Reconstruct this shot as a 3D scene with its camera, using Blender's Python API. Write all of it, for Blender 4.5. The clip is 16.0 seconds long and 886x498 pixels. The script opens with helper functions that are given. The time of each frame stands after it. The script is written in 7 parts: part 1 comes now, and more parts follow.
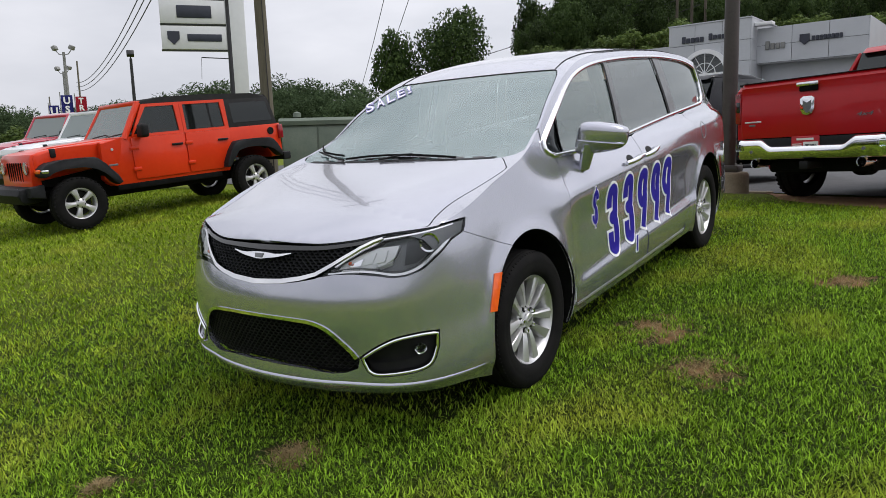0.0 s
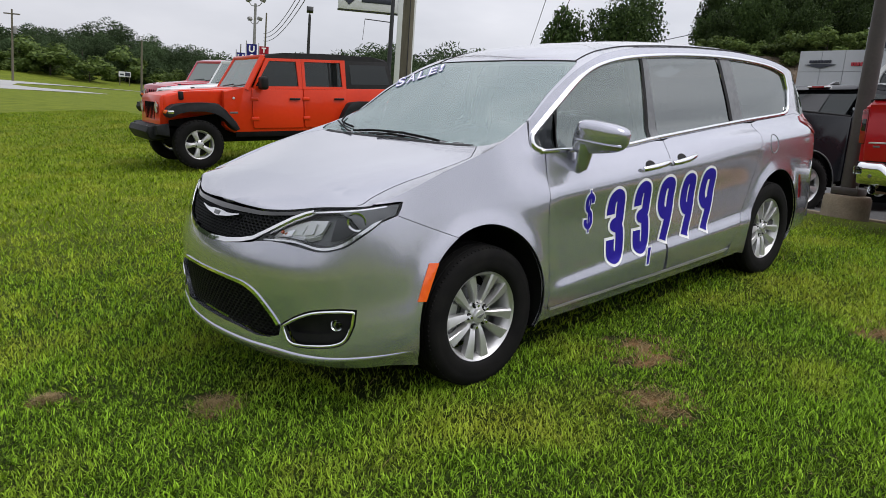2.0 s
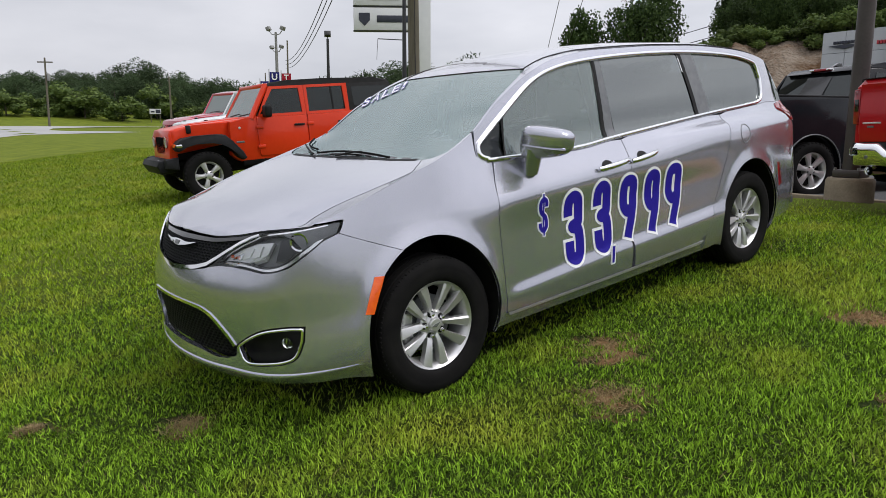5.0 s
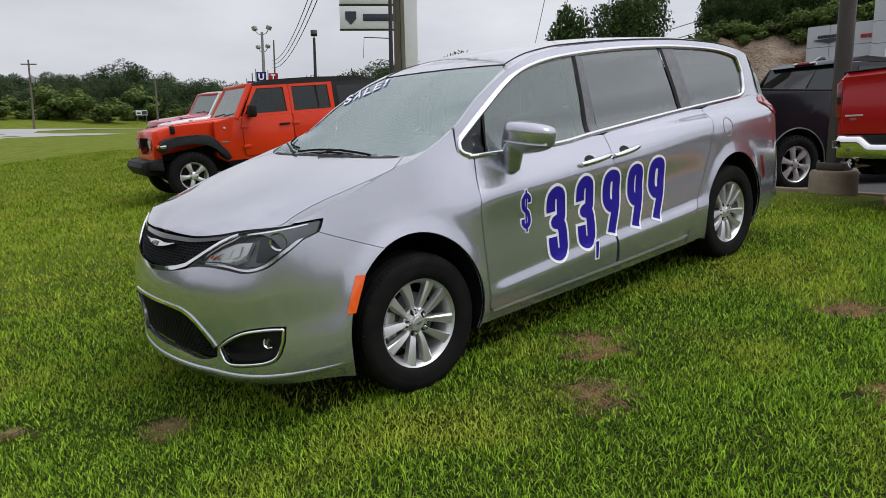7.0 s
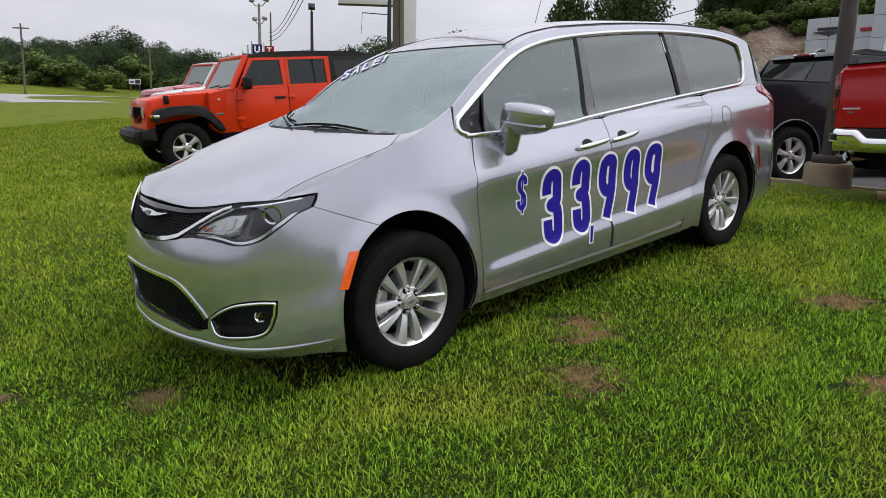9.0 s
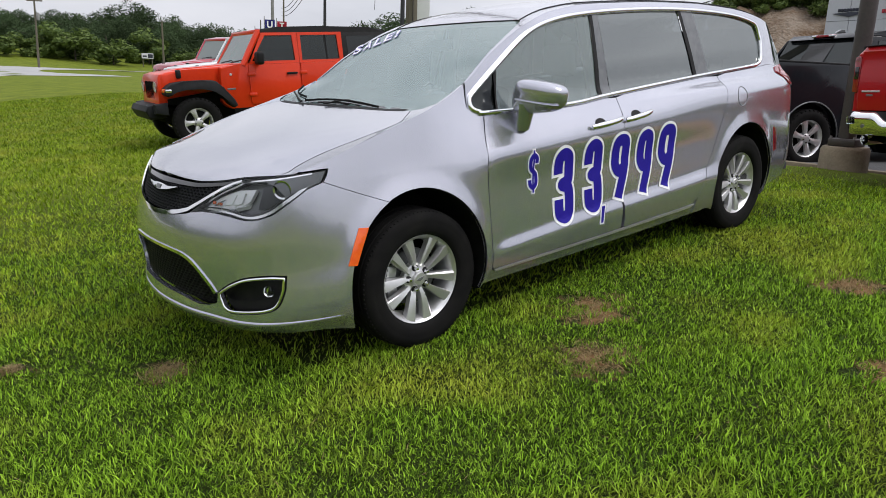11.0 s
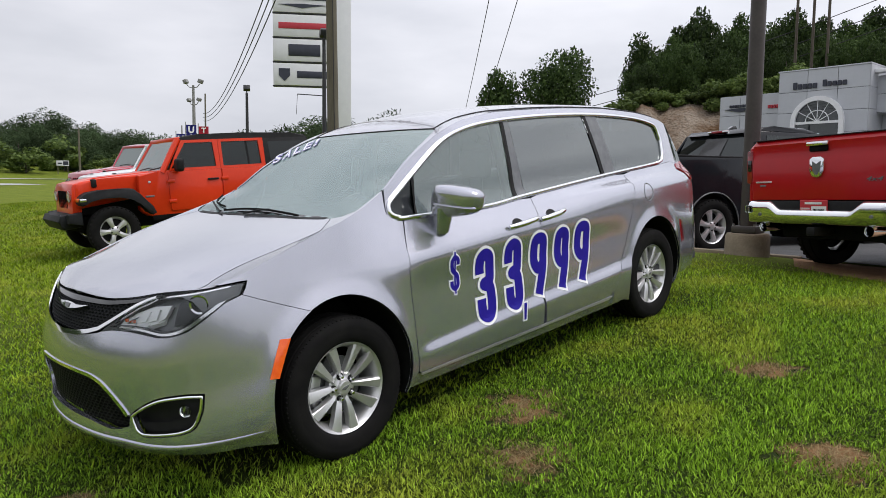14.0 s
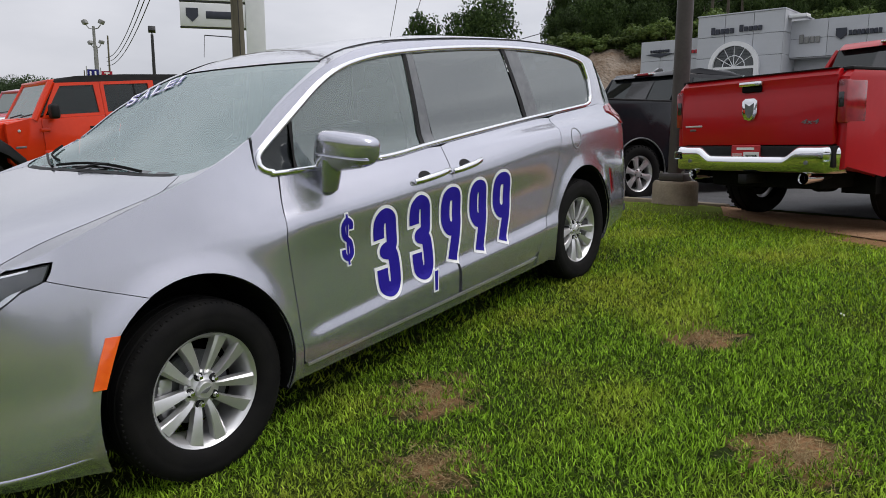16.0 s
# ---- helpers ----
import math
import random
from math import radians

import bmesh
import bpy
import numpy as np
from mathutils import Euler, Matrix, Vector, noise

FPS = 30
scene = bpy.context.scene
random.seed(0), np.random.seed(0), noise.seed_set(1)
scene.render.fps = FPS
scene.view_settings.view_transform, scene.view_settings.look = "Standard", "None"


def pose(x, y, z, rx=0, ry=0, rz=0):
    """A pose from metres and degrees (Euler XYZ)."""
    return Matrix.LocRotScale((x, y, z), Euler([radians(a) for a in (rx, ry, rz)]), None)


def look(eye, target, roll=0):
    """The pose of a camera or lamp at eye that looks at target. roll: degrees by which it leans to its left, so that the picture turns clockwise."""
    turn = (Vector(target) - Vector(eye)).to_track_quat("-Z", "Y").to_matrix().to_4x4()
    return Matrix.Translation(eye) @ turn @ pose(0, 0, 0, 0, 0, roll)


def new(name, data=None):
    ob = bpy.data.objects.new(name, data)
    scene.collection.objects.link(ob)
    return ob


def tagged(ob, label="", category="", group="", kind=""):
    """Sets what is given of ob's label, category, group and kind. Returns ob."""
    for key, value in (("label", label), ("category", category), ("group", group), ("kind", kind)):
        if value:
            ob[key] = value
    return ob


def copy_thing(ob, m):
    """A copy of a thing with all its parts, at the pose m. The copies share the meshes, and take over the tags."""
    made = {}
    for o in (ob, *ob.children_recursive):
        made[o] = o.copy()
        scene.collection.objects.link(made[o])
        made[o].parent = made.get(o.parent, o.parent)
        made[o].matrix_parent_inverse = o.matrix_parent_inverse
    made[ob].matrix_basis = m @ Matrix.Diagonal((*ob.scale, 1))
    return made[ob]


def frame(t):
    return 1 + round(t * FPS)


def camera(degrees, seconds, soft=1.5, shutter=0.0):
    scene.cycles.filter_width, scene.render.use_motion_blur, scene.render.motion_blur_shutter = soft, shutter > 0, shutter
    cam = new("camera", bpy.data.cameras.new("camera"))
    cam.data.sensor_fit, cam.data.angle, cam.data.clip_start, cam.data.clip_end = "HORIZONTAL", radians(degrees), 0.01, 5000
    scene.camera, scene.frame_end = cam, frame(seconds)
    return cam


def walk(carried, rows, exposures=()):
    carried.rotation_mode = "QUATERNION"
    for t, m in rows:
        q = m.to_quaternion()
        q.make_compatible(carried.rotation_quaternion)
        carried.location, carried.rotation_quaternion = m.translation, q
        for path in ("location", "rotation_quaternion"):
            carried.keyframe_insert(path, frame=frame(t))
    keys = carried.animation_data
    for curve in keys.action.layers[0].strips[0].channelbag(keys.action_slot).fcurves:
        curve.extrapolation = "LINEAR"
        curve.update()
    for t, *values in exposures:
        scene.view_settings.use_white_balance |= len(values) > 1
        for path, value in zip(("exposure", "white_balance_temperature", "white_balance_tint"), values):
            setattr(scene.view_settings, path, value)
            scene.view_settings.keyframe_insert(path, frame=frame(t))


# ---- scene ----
# the camera and its walk, in the frame of the parked van; LEVEL turns that frame upright
cam = camera(64.0, 16.0, 0.65)
LEVEL = Matrix(((.99998, -.00032, -.006, 0), (-.00032, .99415, -.108, 0), (.006, .108, .99413, 0), (0, 0, 0, 1)))
EXPOSURES = [(0.0, 0.14, 6400.0, 13.5), (1.5, 0.06, 6400.0, 13.5), (2.5, 0.18, 6400.0, 13.5), (3.5, 0.20, 6400.0, 13.5), (6.0, 0.02, 6400.0, 13.5), (7.5, 0.02, 6400.0, 13.5), (9.0, 0.08, 6400.0, 13.5), (11.5, 0.25, 6400.0, 13.5), (12.5, 0.36, 6400.0, 13.5), (13.0, 0.40, 6400.0, 13.5), (13.5, 0.30, 6400.0, 13.5), (14.5, 0.10, 6400.0, 13.5), (16.0, 0.0, 6400.0, 13.5)]
PATH = [
    (0, (2.697, -3.089, 1.6), (1.529, -1.528, 1.153), -5.8),
    (0.5, (2.979, -2.982, 1.617), (1.722, -1.5, 1.145), -2.4),
    (1, (3.105, -2.765, 1.586), (1.751, -1.369, 1.123), -3.3),
    (1.5, (3.169, -2.56, 1.591), (1.77, -1.212, 1.117), -2.7),
    (2, (3.37, -2.378, 1.58), (1.903, -1.109, 1.09), -0.3),
    (2.5, (3.522, -2.248, 1.592), (2.011, -1.042, 1.082), -2.1),
    (3, (3.543, -2.142, 1.579), (2.003, -0.956, 1.107), -4.3),
    (3.5, (3.637, -2.13, 1.581), (2.086, -0.964, 1.095), -5.1),
    (6, (3.733, -2.073, 1.579), (2.208, -0.854, 1.145), -5.0),
    (6.5, (3.734, -2.062, 1.573), (2.214, -0.841, 1.128), -5.2),
    (7, (3.739, -2.059, 1.569), (2.219, -0.843, 1.109), -5.6),
    (7.5, (3.734, -2.05, 1.561), (2.227, -0.825, 1.083), -5.6),
    (8, (3.735, -2.049, 1.563), (2.231, -0.824, 1.076), -5.3),
    (8.5, (3.729, -2.061, 1.563), (2.225, -0.836, 1.072), -4.2),
    (9, (3.72, -2.062, 1.56), (2.223, -0.84, 1.045), -3.6),
    (11.5, (3.715, -2.05, 1.549), (2.21, -0.868, 0.967), -3.1),
    (12, (3.718, -2.048, 1.55), (2.215, -0.865, 0.964), -3.7),
    (12.5, (3.724, -2.053, 1.552), (2.229, -0.861, 0.966), -3.3),
    (13, (3.72, -2.044, 1.576), (2.243, -0.793, 1.073), -2.7),
    (13.5, (3.731, -2.035, 1.597), (2.291, -0.694, 1.241), -3.5),
    (14, (3.736, -2.028, 1.597), (2.331, -0.642, 1.275), -4.1),
    (14.5, (3.75, -2.021, 1.589), (2.379, -0.603, 1.264), -3.8),
    (15, (3.732, -1.967, 1.561), (2.389, -0.532, 1.191), -3.3),
    (15.5, (3.528, -1.717, 1.549), (2.215, -0.268, 1.126), -3.6),
    (16, (3.351, -1.4, 1.524), (2.111, 0.094, 1.045), -4.1),
]
walk(cam, [(t, LEVEL @ look(eye, target, roll)) for t, eye, target, roll in PATH], EXPOSURES)

# ---- light: an overcast noon sky, with a faint wide sun behind the cloud ----
SUN_TURN, SUN_RISE = 62.0, 56.0
world = bpy.data.worlds.new("sky")
scene.world = world
world.use_nodes = True
wn, wl = world.node_tree.nodes, world.node_tree.links
sky = wn.new("ShaderNodeTexSky")
sky.sky_type, sky.sun_disc = "NISHITA", False
sky.sun_elevation, sky.sun_rotation = radians(SUN_RISE), radians(SUN_TURN)
sky.air_density, sky.dust_density = 1.0, 4.0
at_sky = wn.new("ShaderNodeTexCoord")
stretch = wn.new("ShaderNodeMapping")
stretch.inputs["Scale"].default_value = (1.0, 1.0, 3.2)
wl.new(at_sky.outputs["Generated"], stretch.inputs["Vector"])
billow = wn.new("ShaderNodeTexNoise")
billow.inputs["Scale"].default_value, billow.inputs["Detail"].default_value, billow.inputs["Roughness"].default_value = 2.6, 5.0, 0.5
wl.new(stretch.outputs["Vector"], billow.inputs["Vector"])
grey = wn.new("ShaderNodeValToRGB")
grey.color_ramp.elements[0].position, grey.color_ramp.elements[0].color = 0.30, (5.8, 6.05, 6.45, 1)
grey.color_ramp.elements[1].position, grey.color_ramp.elements[1].color = 0.72, (8.5, 8.65, 8.95, 1)
wl.new(billow.outputs["Fac"], grey.inputs["Fac"])
cloud = wn.new("ShaderNodeMix")
cloud.data_type = "RGBA"
cloud.inputs["Factor"].default_value = 0.93
wl.new(sky.outputs["Color"], cloud.inputs["A"])
wl.new(grey.outputs["Color"], cloud.inputs["B"])
# an overcast sky is brighter overhead than at the horizon
up, climb, lift = wn.new("ShaderNodeSeparateXYZ"), wn.new("ShaderNodeMapRange"), wn.new("ShaderNodeVectorMath")
wl.new(at_sky.outputs["Generated"], up.inputs["Vector"])
wl.new(up.outputs["Z"], climb.inputs["Value"])
climb.inputs["From Min"].default_value, climb.inputs["From Max"].default_value = 0.22, 0.95
climb.inputs["To Min"].default_value, climb.inputs["To Max"].default_value = 1.0, 1.75
lift.operation = "SCALE"
wl.new(cloud.outputs["Result"], lift.inputs[0])
# and brighter where the cloud cover is thinner, over the dealership
toward, glow, both_ways = wn.new("ShaderNodeVectorMath"), wn.new("ShaderNodeMapRange"), wn.new("ShaderNodeMath")
toward.operation, both_ways.operation = "DOT_PRODUCT", "MULTIPLY"
toward.inputs[1].default_value = (.342, .94, 0)
wl.new(at_sky.outputs["Generated"], toward.inputs[0])
wl.new(toward.outputs["Value"], glow.inputs["Value"])
glow.inputs["From Min"].default_value, glow.inputs["From Max"].default_value = -.3, .85
glow.inputs["To Min"].default_value, glow.inputs["To Max"].default_value = .88, 1.13
wl.new(climb.outputs["Result"], both_ways.inputs[0]), wl.new(glow.outputs["Result"], both_ways.inputs[1])
wl.new(both_ways.outputs[0], lift.inputs["Scale"])
wl.new(lift.outputs["Vector"], wn["Background"].inputs["Color"])
wn["Background"].inputs["Strength"].default_value = 0.1
sun = new("sun", bpy.data.lights.new("sun", "SUN"))
sun.data.energy, sun.data.angle, sun.data.color = 1.35, radians(25), (1.0, 0.97, 0.92)
sun.matrix_world = pose(0, 0, 40, 90 - SUN_RISE, 0, -SUN_TURN + 180)

from mathutils.geometry import delaunay_2d_cdt


# ---- tools for meshes ----
def mesh_object(name, verts, faces, mat=None, parent=None, label="", smooth=True, normals=None):
    me = bpy.data.meshes.new(name)
    me.from_pydata([tuple(v) for v in verts], [], [tuple(f) for f in faces])
    me.update()
    if smooth:
        me.shade_smooth()
    if normals is not None:
        me.normals_split_custom_set_from_vertices([tuple(n) for n in normals])
    if mat:
        me.materials.append(mat)
    ob = new(name, me)
    if parent:
        ob.parent = parent
    if label:
        tagged(ob, label)
    return ob


def part(name, bm, mat, parent=None, label="", smooth=True, angle=35):
    """Links a bmesh as one mesh object under a thing or a part."""
    bmesh.ops.recalc_face_normals(bm, faces=bm.faces[:])
    me = bpy.data.meshes.new(name)
    bm.to_mesh(me)
    bm.free()
    if smooth:
        me.shade_smooth()
        me.set_sharp_from_angle(angle=radians(angle))
    me.materials.append(mat)
    ob = new(name, me)
    if parent:
        ob.parent = parent
    if label:
        tagged(ob, label)
    return ob


def thing(name, m, label, category, group="", kind=""):
    """An Empty at the base of a thing, which carries its parts."""
    ob = new(name)
    ob.empty_display_size = 0.1
    ob.matrix_world = m
    return tagged(ob, label, category, group, kind)


def box(bm, x0, x1, y0, y1, z0, z1, bevel=0.0, seg=2, m=None):
    g = bmesh.ops.create_cube(bm, size=1, matrix=Matrix.LocRotScale(((x0 + x1) / 2, (y0 + y1) / 2, (z0 + z1) / 2), None, (abs(x1 - x0), abs(y1 - y0), abs(z1 - z0))))
    vs = g["verts"]
    if bevel:
        es = list({e for v in vs for e in v.link_edges})
        r = bmesh.ops.bevel(bm, geom=es, offset=bevel, segments=seg, affect="EDGES", profile=0.5)
        vs = list({v for v in r["verts"]} | {v for v in vs if v.is_valid})
    if m is not None:
        bmesh.ops.transform(bm, matrix=m, verts=list({v for v in vs if v.is_valid} | {w for v in vs if v.is_valid for f in v.link_faces for w in f.verts}))
    return bm


def boxed(*a, **k):
    return box(bmesh.new(), *a, **k)


def frame_to(a, b):
    a, b = Vector(a), Vector(b)
    return Matrix.Translation(a) @ (b - a).to_track_quat("Z", "Y").to_matrix().to_4x4(), (b - a).length


def rod(bm, a, b, r0, r1=None, n=12, caps=True):
    m, length = frame_to(a, b)
    bmesh.ops.create_cone(bm, cap_ends=caps, segments=n, radius1=r0, radius2=r0 if r1 is None else r1, depth=length, matrix=m @ Matrix.Translation((0, 0, length / 2)))
    return bm


def tube(bm, pts, r, n=8, closed=False, squash=1.0, caps=True):
    """A round bar along points."""
    pts = [Vector(p) for p in pts]
    rings, up = [], None
    k = len(pts)
    for i, p in enumerate(pts):
        a, b = (pts[i - 1], pts[(i + 1) % k]) if closed else (pts[max(i - 1, 0)], pts[min(i + 1, k - 1)])
        d = (b - a).normalized()
        if up is None:
            up = Vector((0, 0, 1)) if abs(d.z) < 0.9 else Vector((1, 0, 0))
        side = d.cross(up).normalized()
        up = side.cross(d).normalized()
        rr = r(i / (k - 1)) if callable(r) else r
        rings.append([bm.verts.new(p + rr * (math.cos(t) * side + squash * math.sin(t) * up)) for t in (2 * math.pi * j / n for j in range(n))])
    for i in range(k if closed else k - 1):
        a, b = rings[i], rings[(i + 1) % k]
        for j in range(n):
            bm.faces.new((a[j], a[(j + 1) % n], b[(j + 1) % n], b[j]))
    if not closed and caps:
        bm.faces.new(rings[0][::-1]), bm.faces.new(rings[-1])
    return bm


def lathe(bm, prof, n=40, axis="x", m=None, close=True):
    """Turns a profile of (along, radius) about an axis."""
    rings = []
    for a, r in prof:
        ring = []
        for j in range(n):
            t = 2 * math.pi * j / n
            p = {"x": (a, r * math.cos(t), r * math.sin(t)), "y": (r * math.cos(t), a, r * math.sin(t)), "z": (r * math.cos(t), r * math.sin(t), a)}[axis]
            ring.append(bm.verts.new(m @ Vector(p) if m is not None else p))
        rings.append(ring)
    for a, b in zip(rings, rings[1:]):
        for j in range(n):
            bm.faces.new((a[j], a[(j + 1) % n], b[(j + 1) % n], b[j]))
    if close:
        for ring, flip in ((rings[0], 1), (rings[-1], -1)):
            bm.faces.new(ring[::flip])
    return bm


def prism(bm, poly, a0, a1, axis="y", bevel=0.0, m=None):
    """A flat outline given thickness along an axis. poly: (x, z) for y, (y, z) for x, (x, y) for z."""
    put = {"y": lambda p, a: (p[0], a, p[1]), "x": lambda p, a: (a, p[0], p[1]), "z": lambda p, a: (p[0], p[1], a)}[axis]
    lo = [bm.verts.new(put(p, a0)) for p in poly]
    hi = [bm.verts.new(put(p, a1)) for p in poly]
    n = len(poly)
    fs = [bm.faces.new(lo), bm.faces.new(hi[::-1])] + [bm.faces.new((lo[i], lo[(i + 1) % n], hi[(i + 1) % n], hi[i])) for i in range(n)]
    vs = lo + hi
    if bevel:
        r = bmesh.ops.bevel(bm, geom=[e for f in fs[:2] for e in f.edges], offset=bevel, segments=2, affect="EDGES", profile=0.5)
        vs = list({v for v in vs if v.is_valid} | set(r["verts"]))
    if m is not None:
        bmesh.ops.transform(bm, matrix=m, verts=[v for v in vs if v.is_valid])
    return bm


def lettering(name, text, size, depth, m, mat, parent=None, label="", shear=0.0, bold=0.0, spacing=1.0, stretch=1.0, align="CENTER"):
    """Raised letters in the built-in font, as a mesh, standing in the x-z plane of m and facing its -y."""
    cu = bpy.data.curves.new(name, "FONT")
    cu.body, cu.size, cu.extrude, cu.shear, cu.offset, cu.space_character, cu.align_x = text, size, depth / 2, shear, bold, spacing, align
    cu.resolution_u = 4
    tmp = bpy.data.objects.new(name, cu)
    scene.collection.objects.link(tmp)
    bpy.context.view_layer.update()
    me = bpy.data.meshes.new_from_object(tmp.evaluated_get(bpy.context.evaluated_depsgraph_get()))
    bpy.data.objects.remove(tmp)
    me.transform(m @ pose(0, 0, 0, 90) @ Matrix.Diagonal((stretch, 1, 1, 1)))
    me.materials.clear()
    me.materials.append(mat)
    me.name = name
    ob = new(name, me)
    if parent:
        ob.parent = parent
    if label:
        tagged(ob, label)
    return ob


def inside(p, poly):
    x, y = p
    c = False
    for (x0, y0), (x1, y1) in zip(poly, poly[1:] + poly[:1]):
        if (y0 > y) != (y1 > y) and x < (x1 - x0) * (y - y0) / (y1 - y0) + x0:
            c = not c
    return c


def dense(poly, step):
    out = []
    for (x0, y0), (x1, y1) in zip(poly, poly[1:] + poly[:1]):
        k = max(1, int(math.hypot(x1 - x0, y1 - y0) / step + .5))
        out += [(x0 + (x1 - x0) * i / k, y0 + (y1 - y0) * i / k) for i in range(k)]
    return out


def rounded(poly, passes=2):
    """Corner cutting: a soft outline through a coarse one."""
    for _ in range(passes):
        poly = [q for (x0, y0), (x1, y1) in zip(poly, poly[1:] + poly[:1]) for q in ((.75 * x0 + .25 * x1, .75 * y0 + .25 * y1), (.25 * x0 + .75 * x1, .25 * y0 + .75 * y1))]
    return poly


def shrunk(poly, d):
    """The outline moved inwards by d."""
    area = sum(x0 * y1 - x1 * y0 for (x0, y0), (x1, y1) in zip(poly, poly[1:] + poly[:1]))
    s, out, n = (1 if area > 0 else -1), [], len(poly)
    for i in range(n):
        (xa, ya), (x, y), (xb, yb) = poly[i - 1], poly[i], poly[(i + 1) % n]
        e0, e1 = Vector((x - xa, y - ya)).normalized(), Vector((xb - x, yb - y)).normalized()
        n0, n1 = Vector((-e0.y, e0.x)), Vector((-e1.y, e1.x))
        b = n0 + n1
        b = b / max(b.length_squared / 2, .35)
        out.append((x + s * d * b.x, y + s * d * b.y))
    return out


def open_line(pts, k=6):
    """A smooth open line through points in the plane."""
    p = [np.array(q, float) for q in pts]
    p = [2 * p[0] - p[1]] + p + [2 * p[-1] - p[-2]]
    out = []
    for a, b, c, d in zip(p, p[1:], p[2:], p[3:]):
        out += [tuple(.5 * (2 * b + (c - a) * t + (2 * a - 5 * b + 4 * c - d) * t * t + (3 * b - a - 3 * c + d) * t ** 3)) for t in np.arange(0, 1, 1 / k)]
    return out + [tuple(p[-2])]


def sheet(surf, outline, holes=(), step=.05, lift=0.0, flange=0.0, mirror=False, fine=None):
    """Triangles of a curved surface inside an outline, with true surface normals. Returns verts, faces, normals. surf(a, b) gives a place; flange turns the rim inwards."""
    loops = [dense(outline, fine or step)] + [dense(h, fine or step) for h in holes]
    pts, edges = [], []
    for lp in loops:
        k = len(pts)
        pts += lp
        edges += [(k + i, k + (i + 1) % len(lp)) for i in range(len(lp))]
    rim = np.array(pts)
    lo, hi = rim[:len(loops[0])].min(0), rim[:len(loops[0])].max(0)
    for i, a in enumerate(np.arange(lo[0] + step / 2, hi[0], step)):
        for b in np.arange(lo[1] + step / 2 * (i % 2), hi[1], step):
            if np.min((rim[:, 0] - a) ** 2 + (rim[:, 1] - b) ** 2) > (.45 * step) ** 2 and inside((a, b), loops[0]) and not any(inside((a, b), h) for h in loops[1:]):
                pts.append((a, b))
    v2, _, f2, *_ = delaunay_2d_cdt([Vector(p) for p in pts], edges, [], 0, 1e-6)
    v2 = [tuple(v) for v in v2]
    faces = []
    for f in f2:
        c = (sum(v2[i][0] for i in f) / 3, sum(v2[i][1] for i in f) / 3)
        if inside(c, loops[0]) and not any(inside(c, h) for h in loops[1:]):
            faces.append(tuple(f))
    verts, norms = [], []
    e = 2e-3
    for a, b in v2:
        n = (surf(a + e, b) - surf(a - e, b)).cross(surf(a, b + e) - surf(a, b - e))
        p = surf(a, b)
        if abs(p.x) < 1e-4:
            n.x = 0
        n.normalize()
        verts.append(p), norms.append(n)
    cx = sum((v.x for v in verts)) / len(verts)
    mid = Vector((0, 1.6, .8))
    if sum(n.dot(p - mid) for n, p in zip(norms, verts)) < 0:
        norms = [-n for n in norms]
    f = faces[len(faces) // 2]
    if (verts[f[1]] - verts[f[0]]).cross(verts[f[2]] - verts[f[0]]).dot(norms[f[0]]) < 0:
        faces = [t[::-1] for t in faces]
    verts = [p + lift * n for p, n in zip(verts, norms)]
    if flange:
        seen = {}
        for t in faces:
            for i in range(3):
                seen[(t[i], t[(i + 1) % 3])] = 1
        for a, b in [k for k in seen if (k[1], k[0]) not in seen]:
            if abs(verts[a].x) < 1e-4 and abs(verts[b].x) < 1e-4:
                continue
            k = len(verts)
            d = (verts[b] - verts[a]).cross(norms[a]).normalized()
            verts += [verts[a].copy(), verts[b].copy(), verts[a] - flange * norms[a], verts[b] - flange * norms[b]]
            norms += [d, d, d, d]
            faces.append((k + 1, k, k + 2, k + 3))
    if mirror:
        k = len(verts)
        verts = verts + [Vector((-p.x, p.y, p.z)) for p in verts]
        norms = norms + [Vector((-n.x, n.y, n.z)) for n in norms]
        faces = faces + [tuple(k + i for i in t[::-1]) for t in faces]
    return verts, faces, norms


def eased(s, reach):
    """Softens a sheet's normals over a reach, so that its sides roll into each other; the folded rims stay sharp."""
    p, n = np.array([tuple(v) for v in s[0]]), np.array([tuple(v) for v in s[2]])
    out = []
    for i in range(len(p)):
        r = reach if p[i, 2] > .93 else min(reach, .026)
        w = np.exp(-((p - p[i]) ** 2).sum(1) / (2 * r * r)) * np.maximum(n @ n[i] - .35, 0)
        q = (w[:, None] * n).sum(0)
        out.append(Vector(q / np.linalg.norm(q)))
    return s[0], s[1], out


def joined(*sheets):
    verts, faces, norms = [], [], []
    for v, f, n in sheets:
        k = len(verts)
        verts += v
        norms += n
        faces += [tuple(k + i for i in t) for t in f]
    return verts, faces, norms


def flipped(s):
    v, f, n = s
    return [Vector((-p.x, p.y, p.z)) for p in v], [t[::-1] for t in f], [Vector((-q.x, q.y, q.z)) for q in n]


def panel(name, s, mat, parent, label=""):
    return mesh_object(name, s[0], s[1], mat, parent, label, True, s[2])


